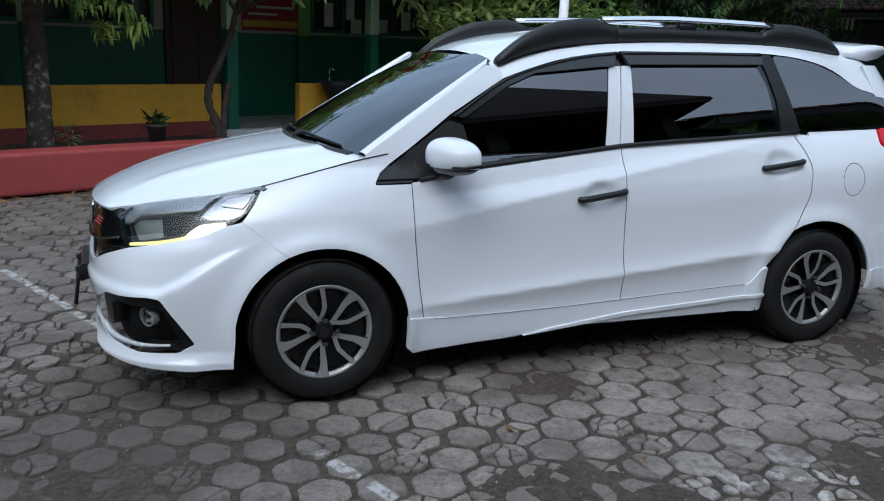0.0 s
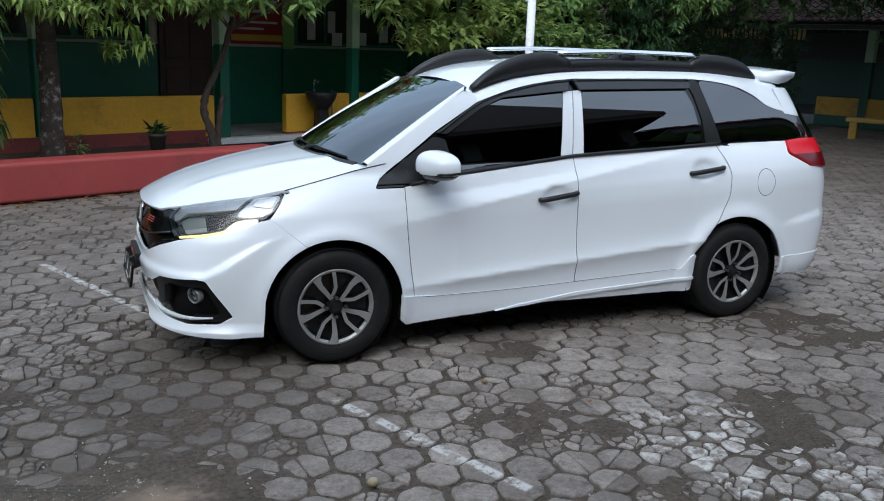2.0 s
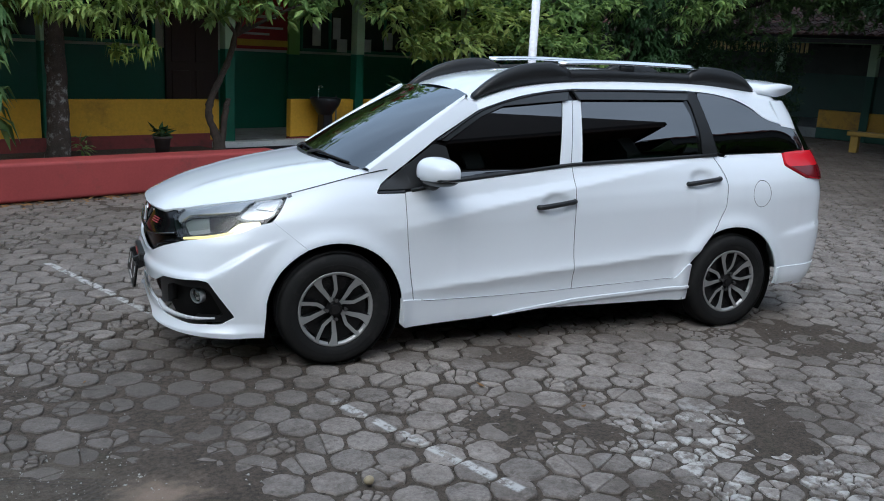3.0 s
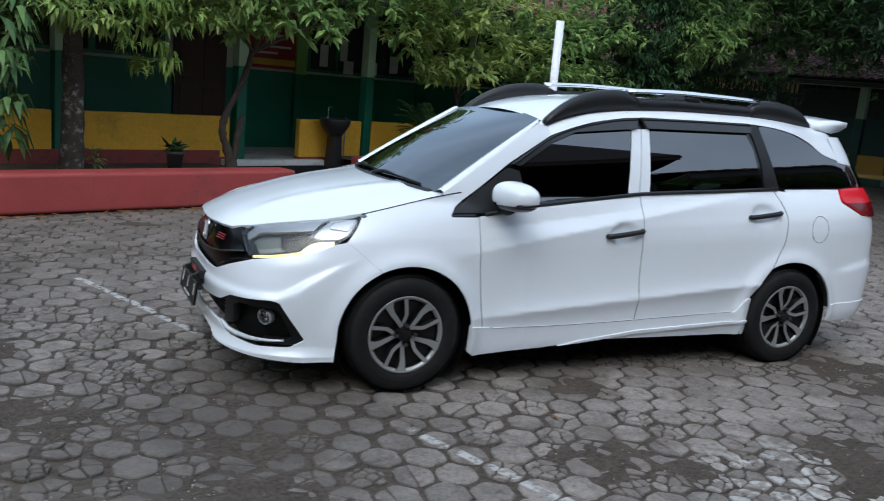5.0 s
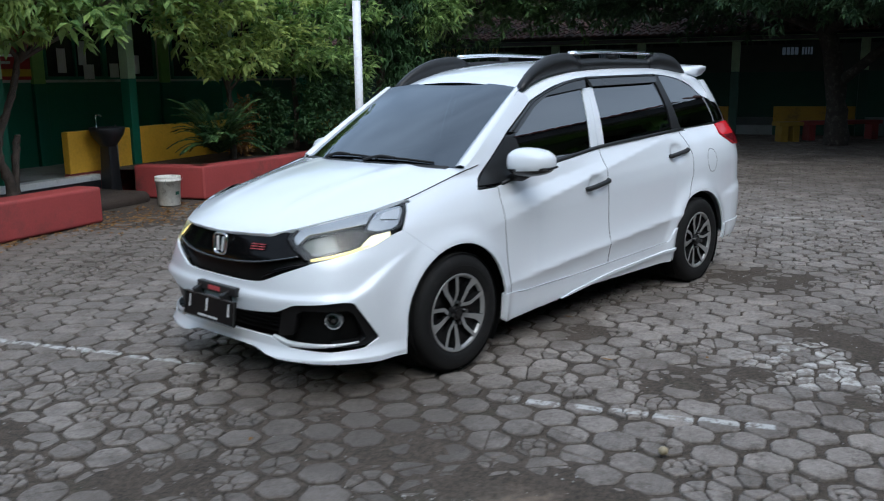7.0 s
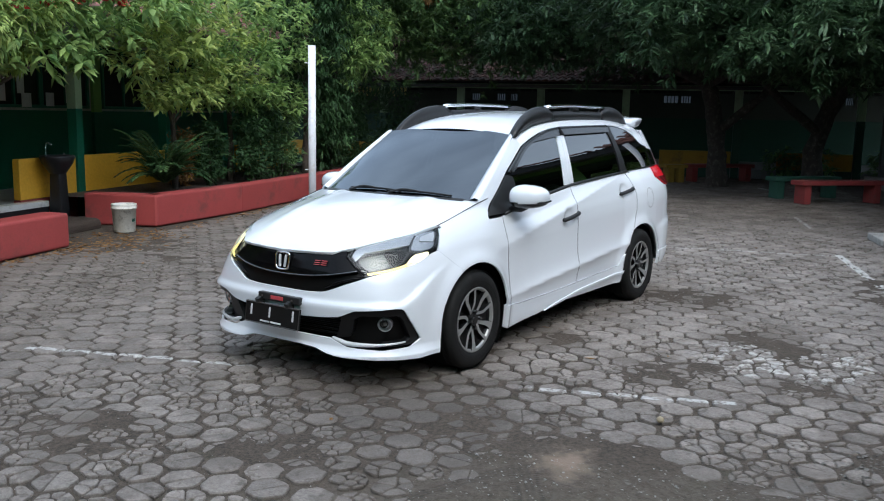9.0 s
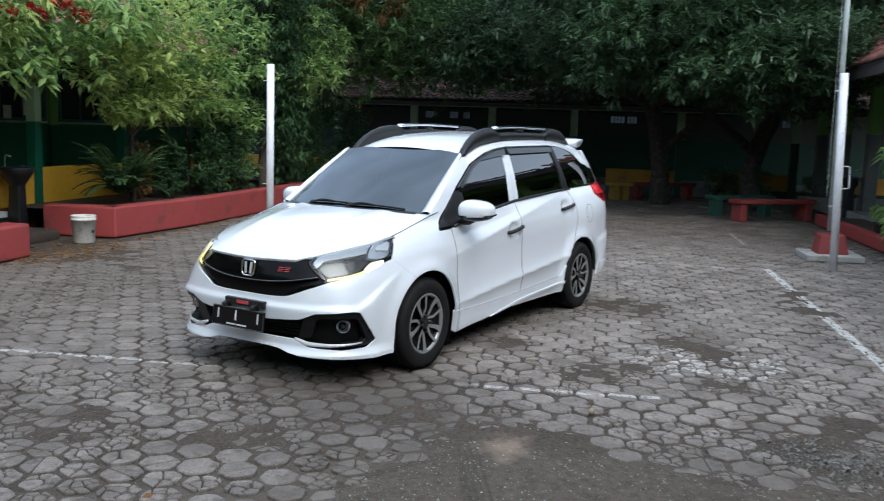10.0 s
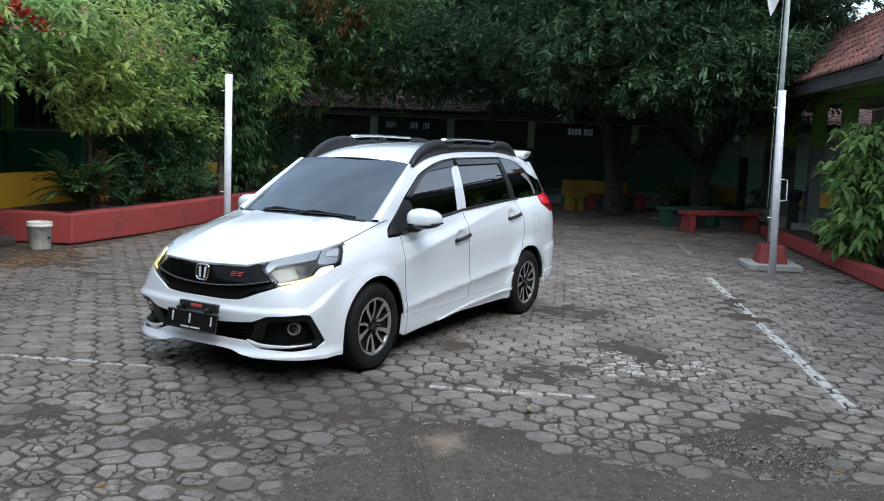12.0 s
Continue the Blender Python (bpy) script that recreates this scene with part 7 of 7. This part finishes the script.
def yard_material(name, stone):
    m, t, p, nodes, links = nodes_of(name)
    where, u, v = site_nodes(t)

    def nz(scale, detail=5, rough=0.65):
        n = nodes.new("ShaderNodeTexNoise")
        n.inputs["Scale"].default_value, n.inputs["Detail"].default_value, n.inputs["Roughness"].default_value = scale, detail, rough
        links.new(where, n.inputs["Vector"])
        return n.outputs["Fac"]
    broad, middle, fine = nz(0.7), nz(7), nz(85, 4, 0.75)
    if stone:
        pick = nodes.new("ShaderNodeNewGeometry").outputs["Random Per Island"]
        one = nodes.new("ShaderNodeObjectInfo").outputs["Random"]
        tone = calc(t, "FRACT", calc(t, "ADD", pick, one))
        grain = nz(34, 6, 0.8)
        col = ramp_node(t, tone, (0.192, 0.160, 0.138), (0.432, 0.370, 0.326), 0.0, 1.0).outputs["Color"]
        col = mix_node(t, calc(t, "MULTIPLY", ramp_node(t, middle, (0, 0, 0), (1, 1, 1), 0.47, 0.68).outputs["Color"], 0.45), col, (0.090, 0.077, 0.066))
        col = mix_node(t, calc(t, "MULTIPLY", ramp_node(t, broad, (0, 0, 0), (1, 1, 1), 0.48, 0.70).outputs["Color"], 0.3), col, (0.255, 0.245, 0.228))
        col = mix_node(t, 0.36, col, ramp_node(t, grain, (0.060, 0.047, 0.037), (0.40, 0.352, 0.315), 0.39, 0.60).outputs["Color"])
        col = mix_node(t, 0.25, col, ramp_node(t, fine, (0.04, 0.035, 0.03), (0.40, 0.38, 0.345), 0.38, 0.66).outputs["Color"])
        soil = ramp_node(t, nz(2.3, 7, 0.7), (0, 0, 0), (1, 1, 1), 0.47, 0.61).outputs["Color"]
        col = mix_node(t, calc(t, "MULTIPLY", soil, 0.5), col, (0.074, 0.056, 0.042))
        smear = ramp_node(t, nz(10.5, 6, 0.7), (0, 0, 0), (1, 1, 1), 0.55, 0.63).outputs["Color"]
        col = mix_node(t, calc(t, "MULTIPLY", smear, 0.6), col, (0.070, 0.053, 0.040))
        # shade of the far trees, mixed into the sett colour from u 5.5 on
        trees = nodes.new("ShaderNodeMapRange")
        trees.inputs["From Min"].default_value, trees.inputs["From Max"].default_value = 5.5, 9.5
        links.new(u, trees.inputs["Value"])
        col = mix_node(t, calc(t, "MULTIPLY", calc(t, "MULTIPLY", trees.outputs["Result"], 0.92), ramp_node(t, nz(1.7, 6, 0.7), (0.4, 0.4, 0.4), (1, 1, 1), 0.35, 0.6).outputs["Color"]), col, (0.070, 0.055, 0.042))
        edge = nodes.new("ShaderNodeMapRange")
        edge.inputs["From Min"].default_value, edge.inputs["From Max"].default_value = 0.1, -1.8
        links.new(u, edge.inputs["Value"])
        col = mix_node(t, calc(t, "MULTIPLY", calc(t, "MULTIPLY", edge.outputs["Result"], 0.22), ramp_node(t, middle, (0.25, 0.25, 0.25), (1, 1, 1), 0.35, 0.6).outputs["Color"]), col, (0.070, 0.060, 0.050))
        # setts turn darker and browner towards the north bed
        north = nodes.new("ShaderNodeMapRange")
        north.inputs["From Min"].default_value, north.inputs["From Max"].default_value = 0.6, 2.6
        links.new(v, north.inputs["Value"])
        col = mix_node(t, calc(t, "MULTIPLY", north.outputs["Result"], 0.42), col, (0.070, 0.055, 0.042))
        # a film of dirt round the heaps and along the bare soil
        wobble = calc(t, "MULTIPLY", calc(t, "SUBTRACT", nz(5.5, 7, 0.75), 0.5), 0.75)

        def film_by(distance, outer, inner):
            r = nodes.new("ShaderNodeMapRange")
            r.interpolation_type = "SMOOTHSTEP"
            r.inputs["From Min"].default_value, r.inputs["From Max"].default_value = outer, inner
            links.new(calc(t, "ADD", distance, wobble), r.inputs["Value"])
            return r.outputs["Result"]
        film = 0.0
        for a, b, r0, d in DIRT:
            far_off = nodes.new("ShaderNodeVectorMath")
            far_off.operation = "DISTANCE"
            links.new(where, far_off.inputs[0])
            far_off.inputs[1].default_value = (a, b, 0)
            film = calc(t, "MAXIMUM", film, film_by(far_off.outputs["Value"], r0 + 0.14, 0.5 * r0))
        rim = calc(t, "ADD", u, calc(t, "MULTIPLY", calc(t, "MAXIMUM", calc(t, "ADD", v, 1.3), 0.0), 0.55))
        bare = calc(t, "MULTIPLY", film_by(rim, -1.32, -1.62), calc(t, "LESS_THAN", v, -0.5))
        film = calc(t, "MULTIPLY", calc(t, "MAXIMUM", film, bare), ramp_node(t, grain, (0.55, 0.55, 0.55), (1, 1, 1), 0.4, 0.55).outputs["Color"])
        col = mix_node(t, calc(t, "MULTIPLY", film, 0.45), col, (0.088, 0.071, 0.056))
        # setts darker round the nose of the car
        du, dv = calc(t, "ADD", u, 1.05), calc(t, "ADD", v, 0.55)
        near = calc(t, "SQRT", calc(t, "ADD", calc(t, "MULTIPLY", du, du), calc(t, "MULTIPLY", dv, dv)))
        nose_dark = nodes.new("ShaderNodeMapRange")
        nose_dark.inputs["From Min"].default_value, nose_dark.inputs["From Max"].default_value = 1.1, 0.45
        links.new(calc(t, "ADD", near, calc(t, "MULTIPLY", calc(t, "SUBTRACT", broad, 0.5), 0.8)), nose_dark.inputs["Value"])
        col = mix_node(t, calc(t, "MULTIPLY", nose_dark.outputs["Result"], 0.5), col, (0.052, 0.043, 0.035))
        # lime and cement stains
        du, dv = calc(t, "SUBTRACT", u, 0.45), calc(t, "ADD", v, 2.72)
        near = calc(t, "SQRT", calc(t, "ADD", calc(t, "MULTIPLY", du, du), calc(t, "MULTIPLY", dv, dv)))
        pale = nodes.new("ShaderNodeMapRange")
        pale.inputs["From Min"].default_value, pale.inputs["From Max"].default_value = 0.75, 0.35
        links.new(near, pale.inputs["Value"])
        some = ramp_node(t, tone, (0, 0, 0), (1, 1, 1), 0.45, 0.6).outputs["Color"]
        lime = calc(t, "MULTIPLY", calc(t, "MULTIPLY", pale.outputs["Result"], some), ramp_node(t, nz(13, 7, 0.7), (0, 0, 0), (1, 1, 1), 0.46, 0.56).outputs["Color"])
        col = mix_node(t, calc(t, "MULTIPLY", lime, 0.85), col, (0.60, 0.58, 0.55))
        # worn white court lines
        wear = ramp_node(t, nz(16, 6, 0.75), (0, 0, 0), (1, 1, 1), 0.42, 0.54).outputs["Color"]
        slant = calc(t, "ADD", u, calc(t, "MULTIPLY", v, 0.041))
        line = calc(t, "MULTIPLY", band(t, slant, -0.63, 0.026), band(t, v, -0.05, 2.25))
        gap = calc(t, "SUBTRACT", 1.0, calc(t, "MULTIPLY", band(t, v, -0.28, 0.85, 0.1), 1.0))
        line = calc(t, "MULTIPLY", line, gap)
        second_line = calc(t, "MULTIPLY", band(t, v, -3.98, 0.042), band(t, u, 2.65, 2.95))
        third = calc(t, "MULTIPLY", band(t, u, 5.52, 0.035), band(t, v, -3.0, 0.95))
        far = calc(t, "MULTIPLY", band(t, v, -4.1, 0.03), band(t, u, 9.0, 0.8))
        paint = calc(t, "MULTIPLY", calc(t, "MAXIMUM", calc(t, "MAXIMUM", line, second_line), calc(t, "MULTIPLY", calc(t, "MAXIMUM", third, far), 0.45)), wear)
        col = mix_node(t, calc(t, "MULTIPLY", paint, 0.85), col, (0.58, 0.57, 0.55))
        fresh = calc(t, "MULTIPLY", second_line, ramp_node(t, nz(11, 6, 0.75), (0, 0, 0), (1, 1, 1), 0.36, 0.46).outputs["Color"])
        col = mix_node(t, calc(t, "MULTIPLY", fresh, 0.6), col, (0.64, 0.63, 0.61))
        p.inputs["Roughness"].default_value = 0.72
        bump_node(t, p, grain, 0.8, 0.010)
    else:
        col = ramp_node(t, middle, (0.028, 0.021, 0.015), (0.072, 0.056, 0.042), 0.35, 0.65).outputs["Color"]
        col = mix_node(t, calc(t, "MULTIPLY", ramp_node(t, nz(2.2), (0, 0, 0), (1, 1, 1), 0.5, 0.66).outputs["Color"], 0.35), col, (0.122, 0.096, 0.074))
        col = mix_node(t, 0.45, col, ramp_node(t, nz(40, 8, 0.85), (0.017, 0.013, 0.009), (0.22, 0.172, 0.13), 0.40, 0.66).outputs["Color"])
        col = mix_node(t, calc(t, "MULTIPLY", ramp_node(t, nz(3.1, 6), (0, 0, 0), (1, 1, 1), 0.58, 0.72).outputs["Color"], 0.4), col, (0.055, 0.06, 0.03))
        # dry dust where no setts lie
        rim = calc(t, "ADD", u, calc(t, "MULTIPLY", calc(t, "MAXIMUM", calc(t, "ADD", v, 1.3), 0.0), 0.55))
        dust = nodes.new("ShaderNodeMapRange")
        dust.inputs["From Min"].default_value, dust.inputs["From Max"].default_value = -1.5, -1.9
        links.new(calc(t, "ADD", rim, calc(t, "MULTIPLY", calc(t, "SUBTRACT", nz(2.6, 7, 0.7), 0.5), 1.6)), dust.inputs["Value"])
        col = mix_node(t, calc(t, "MULTIPLY", calc(t, "MULTIPLY", dust.outputs["Result"], 0.8), ramp_node(t, nz(19, 9, 0.85), (0.05, 0.05, 0.05), (1, 1, 1), 0.42, 0.62).outputs["Color"]), col, (0.150, 0.127, 0.098))
        # a spot of pale sand
        du, dv = calc(t, "SUBTRACT", u, -1.66), calc(t, "MULTIPLY", calc(t, "ADD", v, 1.46), 1.6)
        near = calc(t, "SQRT", calc(t, "ADD", calc(t, "MULTIPLY", du, du), calc(t, "MULTIPLY", dv, dv)))
        sand = nodes.new("ShaderNodeMapRange")
        sand.inputs["From Min"].default_value, sand.inputs["From Max"].default_value = 0.26, 0.0
        links.new(calc(t, "ADD", near, calc(t, "MULTIPLY", calc(t, "SUBTRACT", middle, 0.5), 0.7)), sand.inputs["Value"])
        col = mix_node(t, calc(t, "MULTIPLY", sand.outputs["Result"], 0.7), col, (0.34, 0.255, 0.19))
        # two tyre tracks pressed into the soil
        def track(u0, v0, slope, first, last, half):
            along = calc(t, "SUBTRACT", u, u0)
            across = calc(t, "SUBTRACT", calc(t, "SUBTRACT", v, v0), calc(t, "MULTIPLY", along, slope))
            mask = calc(t, "MULTIPLY", band(t, across, 0.0, half, 0.01), band(t, u, (first + last) / 2, abs(first - last) / 2, 0.06))
            rib = calc(t, "SINE", calc(t, "MULTIPLY", across, 6.283 / 0.031))
            lug = calc(t, "MULTIPLY", calc(t, "SINE", calc(t, "MULTIPLY", along, 6.283 / 0.022)), calc(t, "GREATER_THAN", calc(t, "ABSOLUTE", across), half * 0.6))
            return calc(t, "MULTIPLY", mask, calc(t, "MULTIPLY_ADD", calc(t, "ADD", rib, lug), 0.35, 0.5))
        press = calc(t, "MAXIMUM", track(-1.83, -1.29, 0.26, -1.72, -2.6, 0.068), track(-1.95, -1.09, -0.85, -1.75, -2.35, 0.05))
        col = mix_node(t, calc(t, "MULTIPLY", press, 0.4), col, (0.030, 0.026, 0.021))
        p.inputs["Roughness"].default_value = 0.92
        bump_node(t, p, calc(t, "SUBTRACT", fine, calc(t, "MULTIPLY", press, 0.9)), 0.8, 0.014)
    links.new(col, p.inputs["Base Color"])
    return m


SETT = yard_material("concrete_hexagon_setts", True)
YARD = yard_material("trodden_sandy_soil", False)

# one sheet: fine round the car, coarse out to the horizon
us = np.concatenate([np.geomspace(-400, -7.5, 16), np.arange(-7.0, 7.0, 0.055), np.arange(7.0, 20, 0.25), np.geomspace(21, 400, 14)])
vs = np.concatenate([np.geomspace(-400, -6.6, 14), np.arange(-6.2, 4.8, 0.055), np.geomspace(5.2, 400, 16)])
verts = [SITE @ Vector((u, v, ground_z(u, v) if -7 <= u <= 20 and -6.2 <= v <= 4.8 else -0.012)) for u in us for v in vs]
n = len(vs)
faces = [(i * n + k, (i + 1) * n + k, (i + 1) * n + k + 1, i * n + k + 1) for i in range(len(us) - 1) for k in range(n - 1)]
ground = mesh_part("ground", verts, faces, YARD, None, smooth=True)
tagged(ground, "sandy soil of the yard between and over the setts", "ground", kind="structure")


def clip_half(poly, px, py, nx, ny):
    """The part of a convex outline on the side of a line that (nx, ny) points to."""
    out = []
    for i in range(len(poly)):
        a, b = poly[i - 1], poly[i]
        da, db = (a[0] - px) * nx + (a[1] - py) * ny, (b[0] - px) * nx + (b[1] - py) * ny
        if (da >= 0) != (db >= 0):
            s = da / (da - db)
            out.append((a[0] + s * (b[0] - a[0]), a[1] + s * (b[1] - a[1])))
        if db >= 0:
            out.append(b)
    return out


def sett_mesh(rng, pieces):
    """A worn hexagonal sett, whole or broken."""
    r = 0.1155 * 0.958
    outline = []
    for k in range(6):
        a = math.pi / 3 * k
        for d, rr in ((-0.32, 0.90), (-0.14, 0.955), (0.14, 0.955), (0.32, 0.90)):
            q = r * rr * rng.uniform(0.945, 1.025)
            outline.append((q * math.cos(a + d), q * math.sin(a + d)))
    parts = [outline]
    if pieces:
        seeds = [(rng.uniform(-0.06, 0.06), rng.uniform(-0.06, 0.06))]
        for _ in range(pieces):
            tries = [(rng.uniform(-0.09, 0.09), rng.uniform(-0.09, 0.09)) for _ in range(5)]
            seeds.append(max(tries, key=lambda q: min(math.hypot(q[0] - w[0], q[1] - w[1]) for w in seeds)))
        parts = []
        for a in seeds:
            cell = outline
            for b in seeds:
                if a is not b and len(cell) > 2:
                    cell = clip_half(cell, (a[0] + b[0]) / 2, (a[1] + b[1]) / 2, a[0] - b[0], a[1] - b[1])
            if len(cell) > 2:
                soft = []
                for q, w in zip(cell, cell[1:] + cell[:1]):
                    e = rng.uniform(0.14, 0.3) if math.hypot(w[0] - q[0], w[1] - q[1]) > 0.012 else 0.5
                    soft += [(q[0] + c * (w[0] - q[0]), q[1] + c * (w[1] - q[1])) for c in ((e, 1 - e) if e < 0.5 else (0.5,))]
                parts.append(soft)
    verts, faces = [], []
    for p in parts:
        cx, cy = sum(q[0] for q in p) / len(p), sum(q[1] for q in p) / len(p)
        size = max(math.hypot(q[0] - cx, q[1] - cy) for q in p)
        if size < 0.014 or (pieces > 1 and rng.random() < 0.05):
            continue
        shrink = 1 - (0.003 + 0.006 * rng.random()) / max(size, 0.02) if pieces else 1.0
        drop, tx, ty = (rng.uniform(-0.003, 0.001), rng.uniform(-0.04, 0.04), rng.uniform(-0.04, 0.04)) if pieces else (0, 0, 0)
        base, m = len(verts), len(p)
        for ins, z in ((1.0, -0.03), (1.0, -0.0055), (1 - 0.0075 / max(size, 0.02), 0.0)):
            for q in p:
                x, y = cx + (q[0] - cx) * shrink * ins, cy + (q[1] - cy) * shrink * ins
                verts.append((x, y, z + (drop + tx * (x - cx) + ty * (y - cy) if z > -0.02 else 0)))
        for ring in range(2):
            for k in range(m):
                a, b = base + ring * m + k, base + ring * m + (k + 1) % m
                faces.append((a, b, b + m, a + m))
        faces.append(tuple(range(base + 2 * m, base + 3 * m)))
    return verts, faces


rng = random.Random(9)
kinds = [sett_mesh(rng, k) for k in (0, 0, 0, 0, 0, 0, 1, 1, 2, 3, 4, 5, 6, 8, 10)]
meshes = []
for v, f in kinds:
    me = bpy.data.meshes.new("sett")
    me.from_pydata(v, [], f)
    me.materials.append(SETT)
    meshes.append(me)
paving = thing("paving", "worn grey hexagonal concrete setts with open joints", "paving", kind="structure")
spots = []
for i in range(-26, 130):
    for k in range(-32, 28):
        u, v = U0 + i * PITCH * 0.866, V0 + (k + 0.5 * (i % 2)) * PITCH
        if not (-6.0 < u < 19.2 and -6.05 < v < 4.62) or (u > 4.5 and v > 4.35):
            continue
        if cover(u, v) > 0.0185 and rng.random() < 0.8:
            continue
        broken = noise.noise((0.8 * u, 0.8 * v, 7)) + rng.uniform(-0.5, 0.5) + (0.35 if u < -0.9 else 0) + (0.42 if (u - 0.35) ** 2 + (v + 2.85) ** 2 < 0.45 else 0)
        kind = rng.randrange(6) if broken < 0.10 else 6 + min(int(9 * rng.random()), 8)
        spots.append((u + rng.uniform(-0.007, 0.007), v + rng.uniform(-0.007, 0.007), kind, rng.randrange(6), rng.uniform(-0.006, 0.004), rng.uniform(-0.03, 0.03), rng.uniform(-0.03, 0.03), rng.uniform(-4, 4), rng.uniform(0.92, 1.0) - (0.05 if u < -0.4 and v < 0.6 else 0.0) - 0.10 * min(max(2 * noise.noise((0.7 * u, 0.7 * v, 31)) + (0.5 if u < 0.5 else 0.0), 0), 1) * rng.random()))
near = sorted(spots, key=lambda s: (s[0] + 0.9) ** 2 + (s[1] + 2.0) ** 2)[:300]
close = set(id(s) for s in near)
for s in near:
    ob = new("sett", meshes[s[2]])
    ob.parent = paving
    ob.matrix_basis = SITE @ Matrix.Translation((s[0], s[1], s[4])) @ Euler((s[5], s[6], s[3] * math.pi / 3 + radians(s[7]))).to_matrix().to_4x4() @ Matrix.Diagonal((s[8], s[8], 1, 1))
verts, faces = [], []
for s in spots:
    if id(s) in close:
        continue
    m = SITE @ Matrix.Translation((s[0], s[1], s[4])) @ Euler((s[5], s[6], s[3] * math.pi / 3 + radians(s[7]))).to_matrix().to_4x4() @ Matrix.Diagonal((s[8], s[8], 1, 1))
    v, f = kinds[s[2]]
    b = len(verts)
    arr = np.array(v) @ np.array(m.to_3x3()).T + np.array(m.translation)
    verts += arr.tolist()
    faces += [tuple(b + i for i in q) for q in f]
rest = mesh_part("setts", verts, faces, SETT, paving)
rest["kind"] = "stuff"

# rubble, leaf litter and a fallen fruit
rng = np.random.default_rng(21)


def scatter(name, label, category, spots_uv, low, high, material, seed):
    r = np.random.default_rng(seed)
    verts, faces = [], []
    for u, v in spots_uv:
        size = r.uniform(low, high) * (0.6 + r.random() ** 3)
        b = len(verts)
        d = unit(np.array([(1, 1, 1), (1, -1, -1), (-1, 1, -1), (-1, -1, 1), (0.2, 0.1, 1.2), (-1.1, 0.2, -0.2)]) + 0.5 * r.normal(size=(6, 3))) * size
        mid = SITE @ Vector((u, v, ground_z(u, v) + 0.35 * size))
        for q in d:
            verts.append((mid.x + q[0], mid.y + q[1], mid.z + 0.65 * q[2]))
        faces += [tuple(b + i for i in q) for q in ((0, 4, 1), (1, 4, 3), (3, 4, 0), (0, 1, 2), (1, 3, 5), (3, 2, 5), (0, 2, 3), (1, 5, 2))]
    ob = mesh_part(name, verts, faces, material, None)
    return tagged(ob, label, category, kind="stuff")


heap = [(-1.40 + 0.16 * a, -3.30 + 0.36 * b) for a, b in rng.normal(size=(1600, 2))]
scatter("rubble", "broken grey bits of concrete and gravel", "gravel", heap, 0.004, 0.014, CRUSHED, 1)
loose = [(rng.uniform(-4, 4), rng.uniform(-4.5, 4)) for _ in range(5500)] + [(rng.uniform(-3.2, -1.6), rng.uniform(-4.0, -0.8)) for _ in range(2500)]
scatter("grit", "loose grit lying on the setts", "gravel", loose, 0.0015, 0.0065, CONCRETE, 2)
lie = [(rng.uniform(-6, 2.9), 4.62 - abs(rng.normal()) * 0.12) for _ in range(480)] + [(3.5 + 0.6 * rng.normal(), 4.45 + 0.35 * rng.normal()) for _ in range(420)] + [(rng.uniform(4.9, 11), 4.40 - abs(rng.normal()) * 0.12) for _ in range(200)] + [(rng.uniform(-4, 6), rng.uniform(-5, 4)) for _ in range(24)]
base = np.array([SITE @ Vector((u, v, max(ground_z(u, v), 0.0) + 0.006)) for u, v in lie])
way = unit(np.column_stack([rng.normal(size=(len(lie), 2)), 0.06 * rng.normal(size=len(lie))]))
v, f = leaves(rng, base, way, rng.uniform(0.03, 0.10, len(lie)), rng.uniform(0.014, 0.036, len(lie)), 0.0)
litter = numpy_mesh("leaf_litter", v, f, LEAF_BROWN, None)
tagged(litter, "dry brown leaves blown along the walls", "leaves", kind="stuff")
bm = bmesh.new()
bmesh.ops.create_uvsphere(bm, u_segments=16, v_segments=10, radius=0.020)
for q in bm.verts:
    q.co = Vector((q.co.x * 1.15, q.co.y, q.co.z * 0.9))
for q in bm.faces:
    q.smooth = True
fruit = part("fruit", bm, surface("yellow_fruit_skin", (0.36, 0.30, 0.19), rough=0.5, scale=30, fine=90), None)
fruit.matrix_basis = at(-0.98, -1.885, 0.02)
tagged(fruit, "small fallen yellow fruit lying on the setts", "fruit")
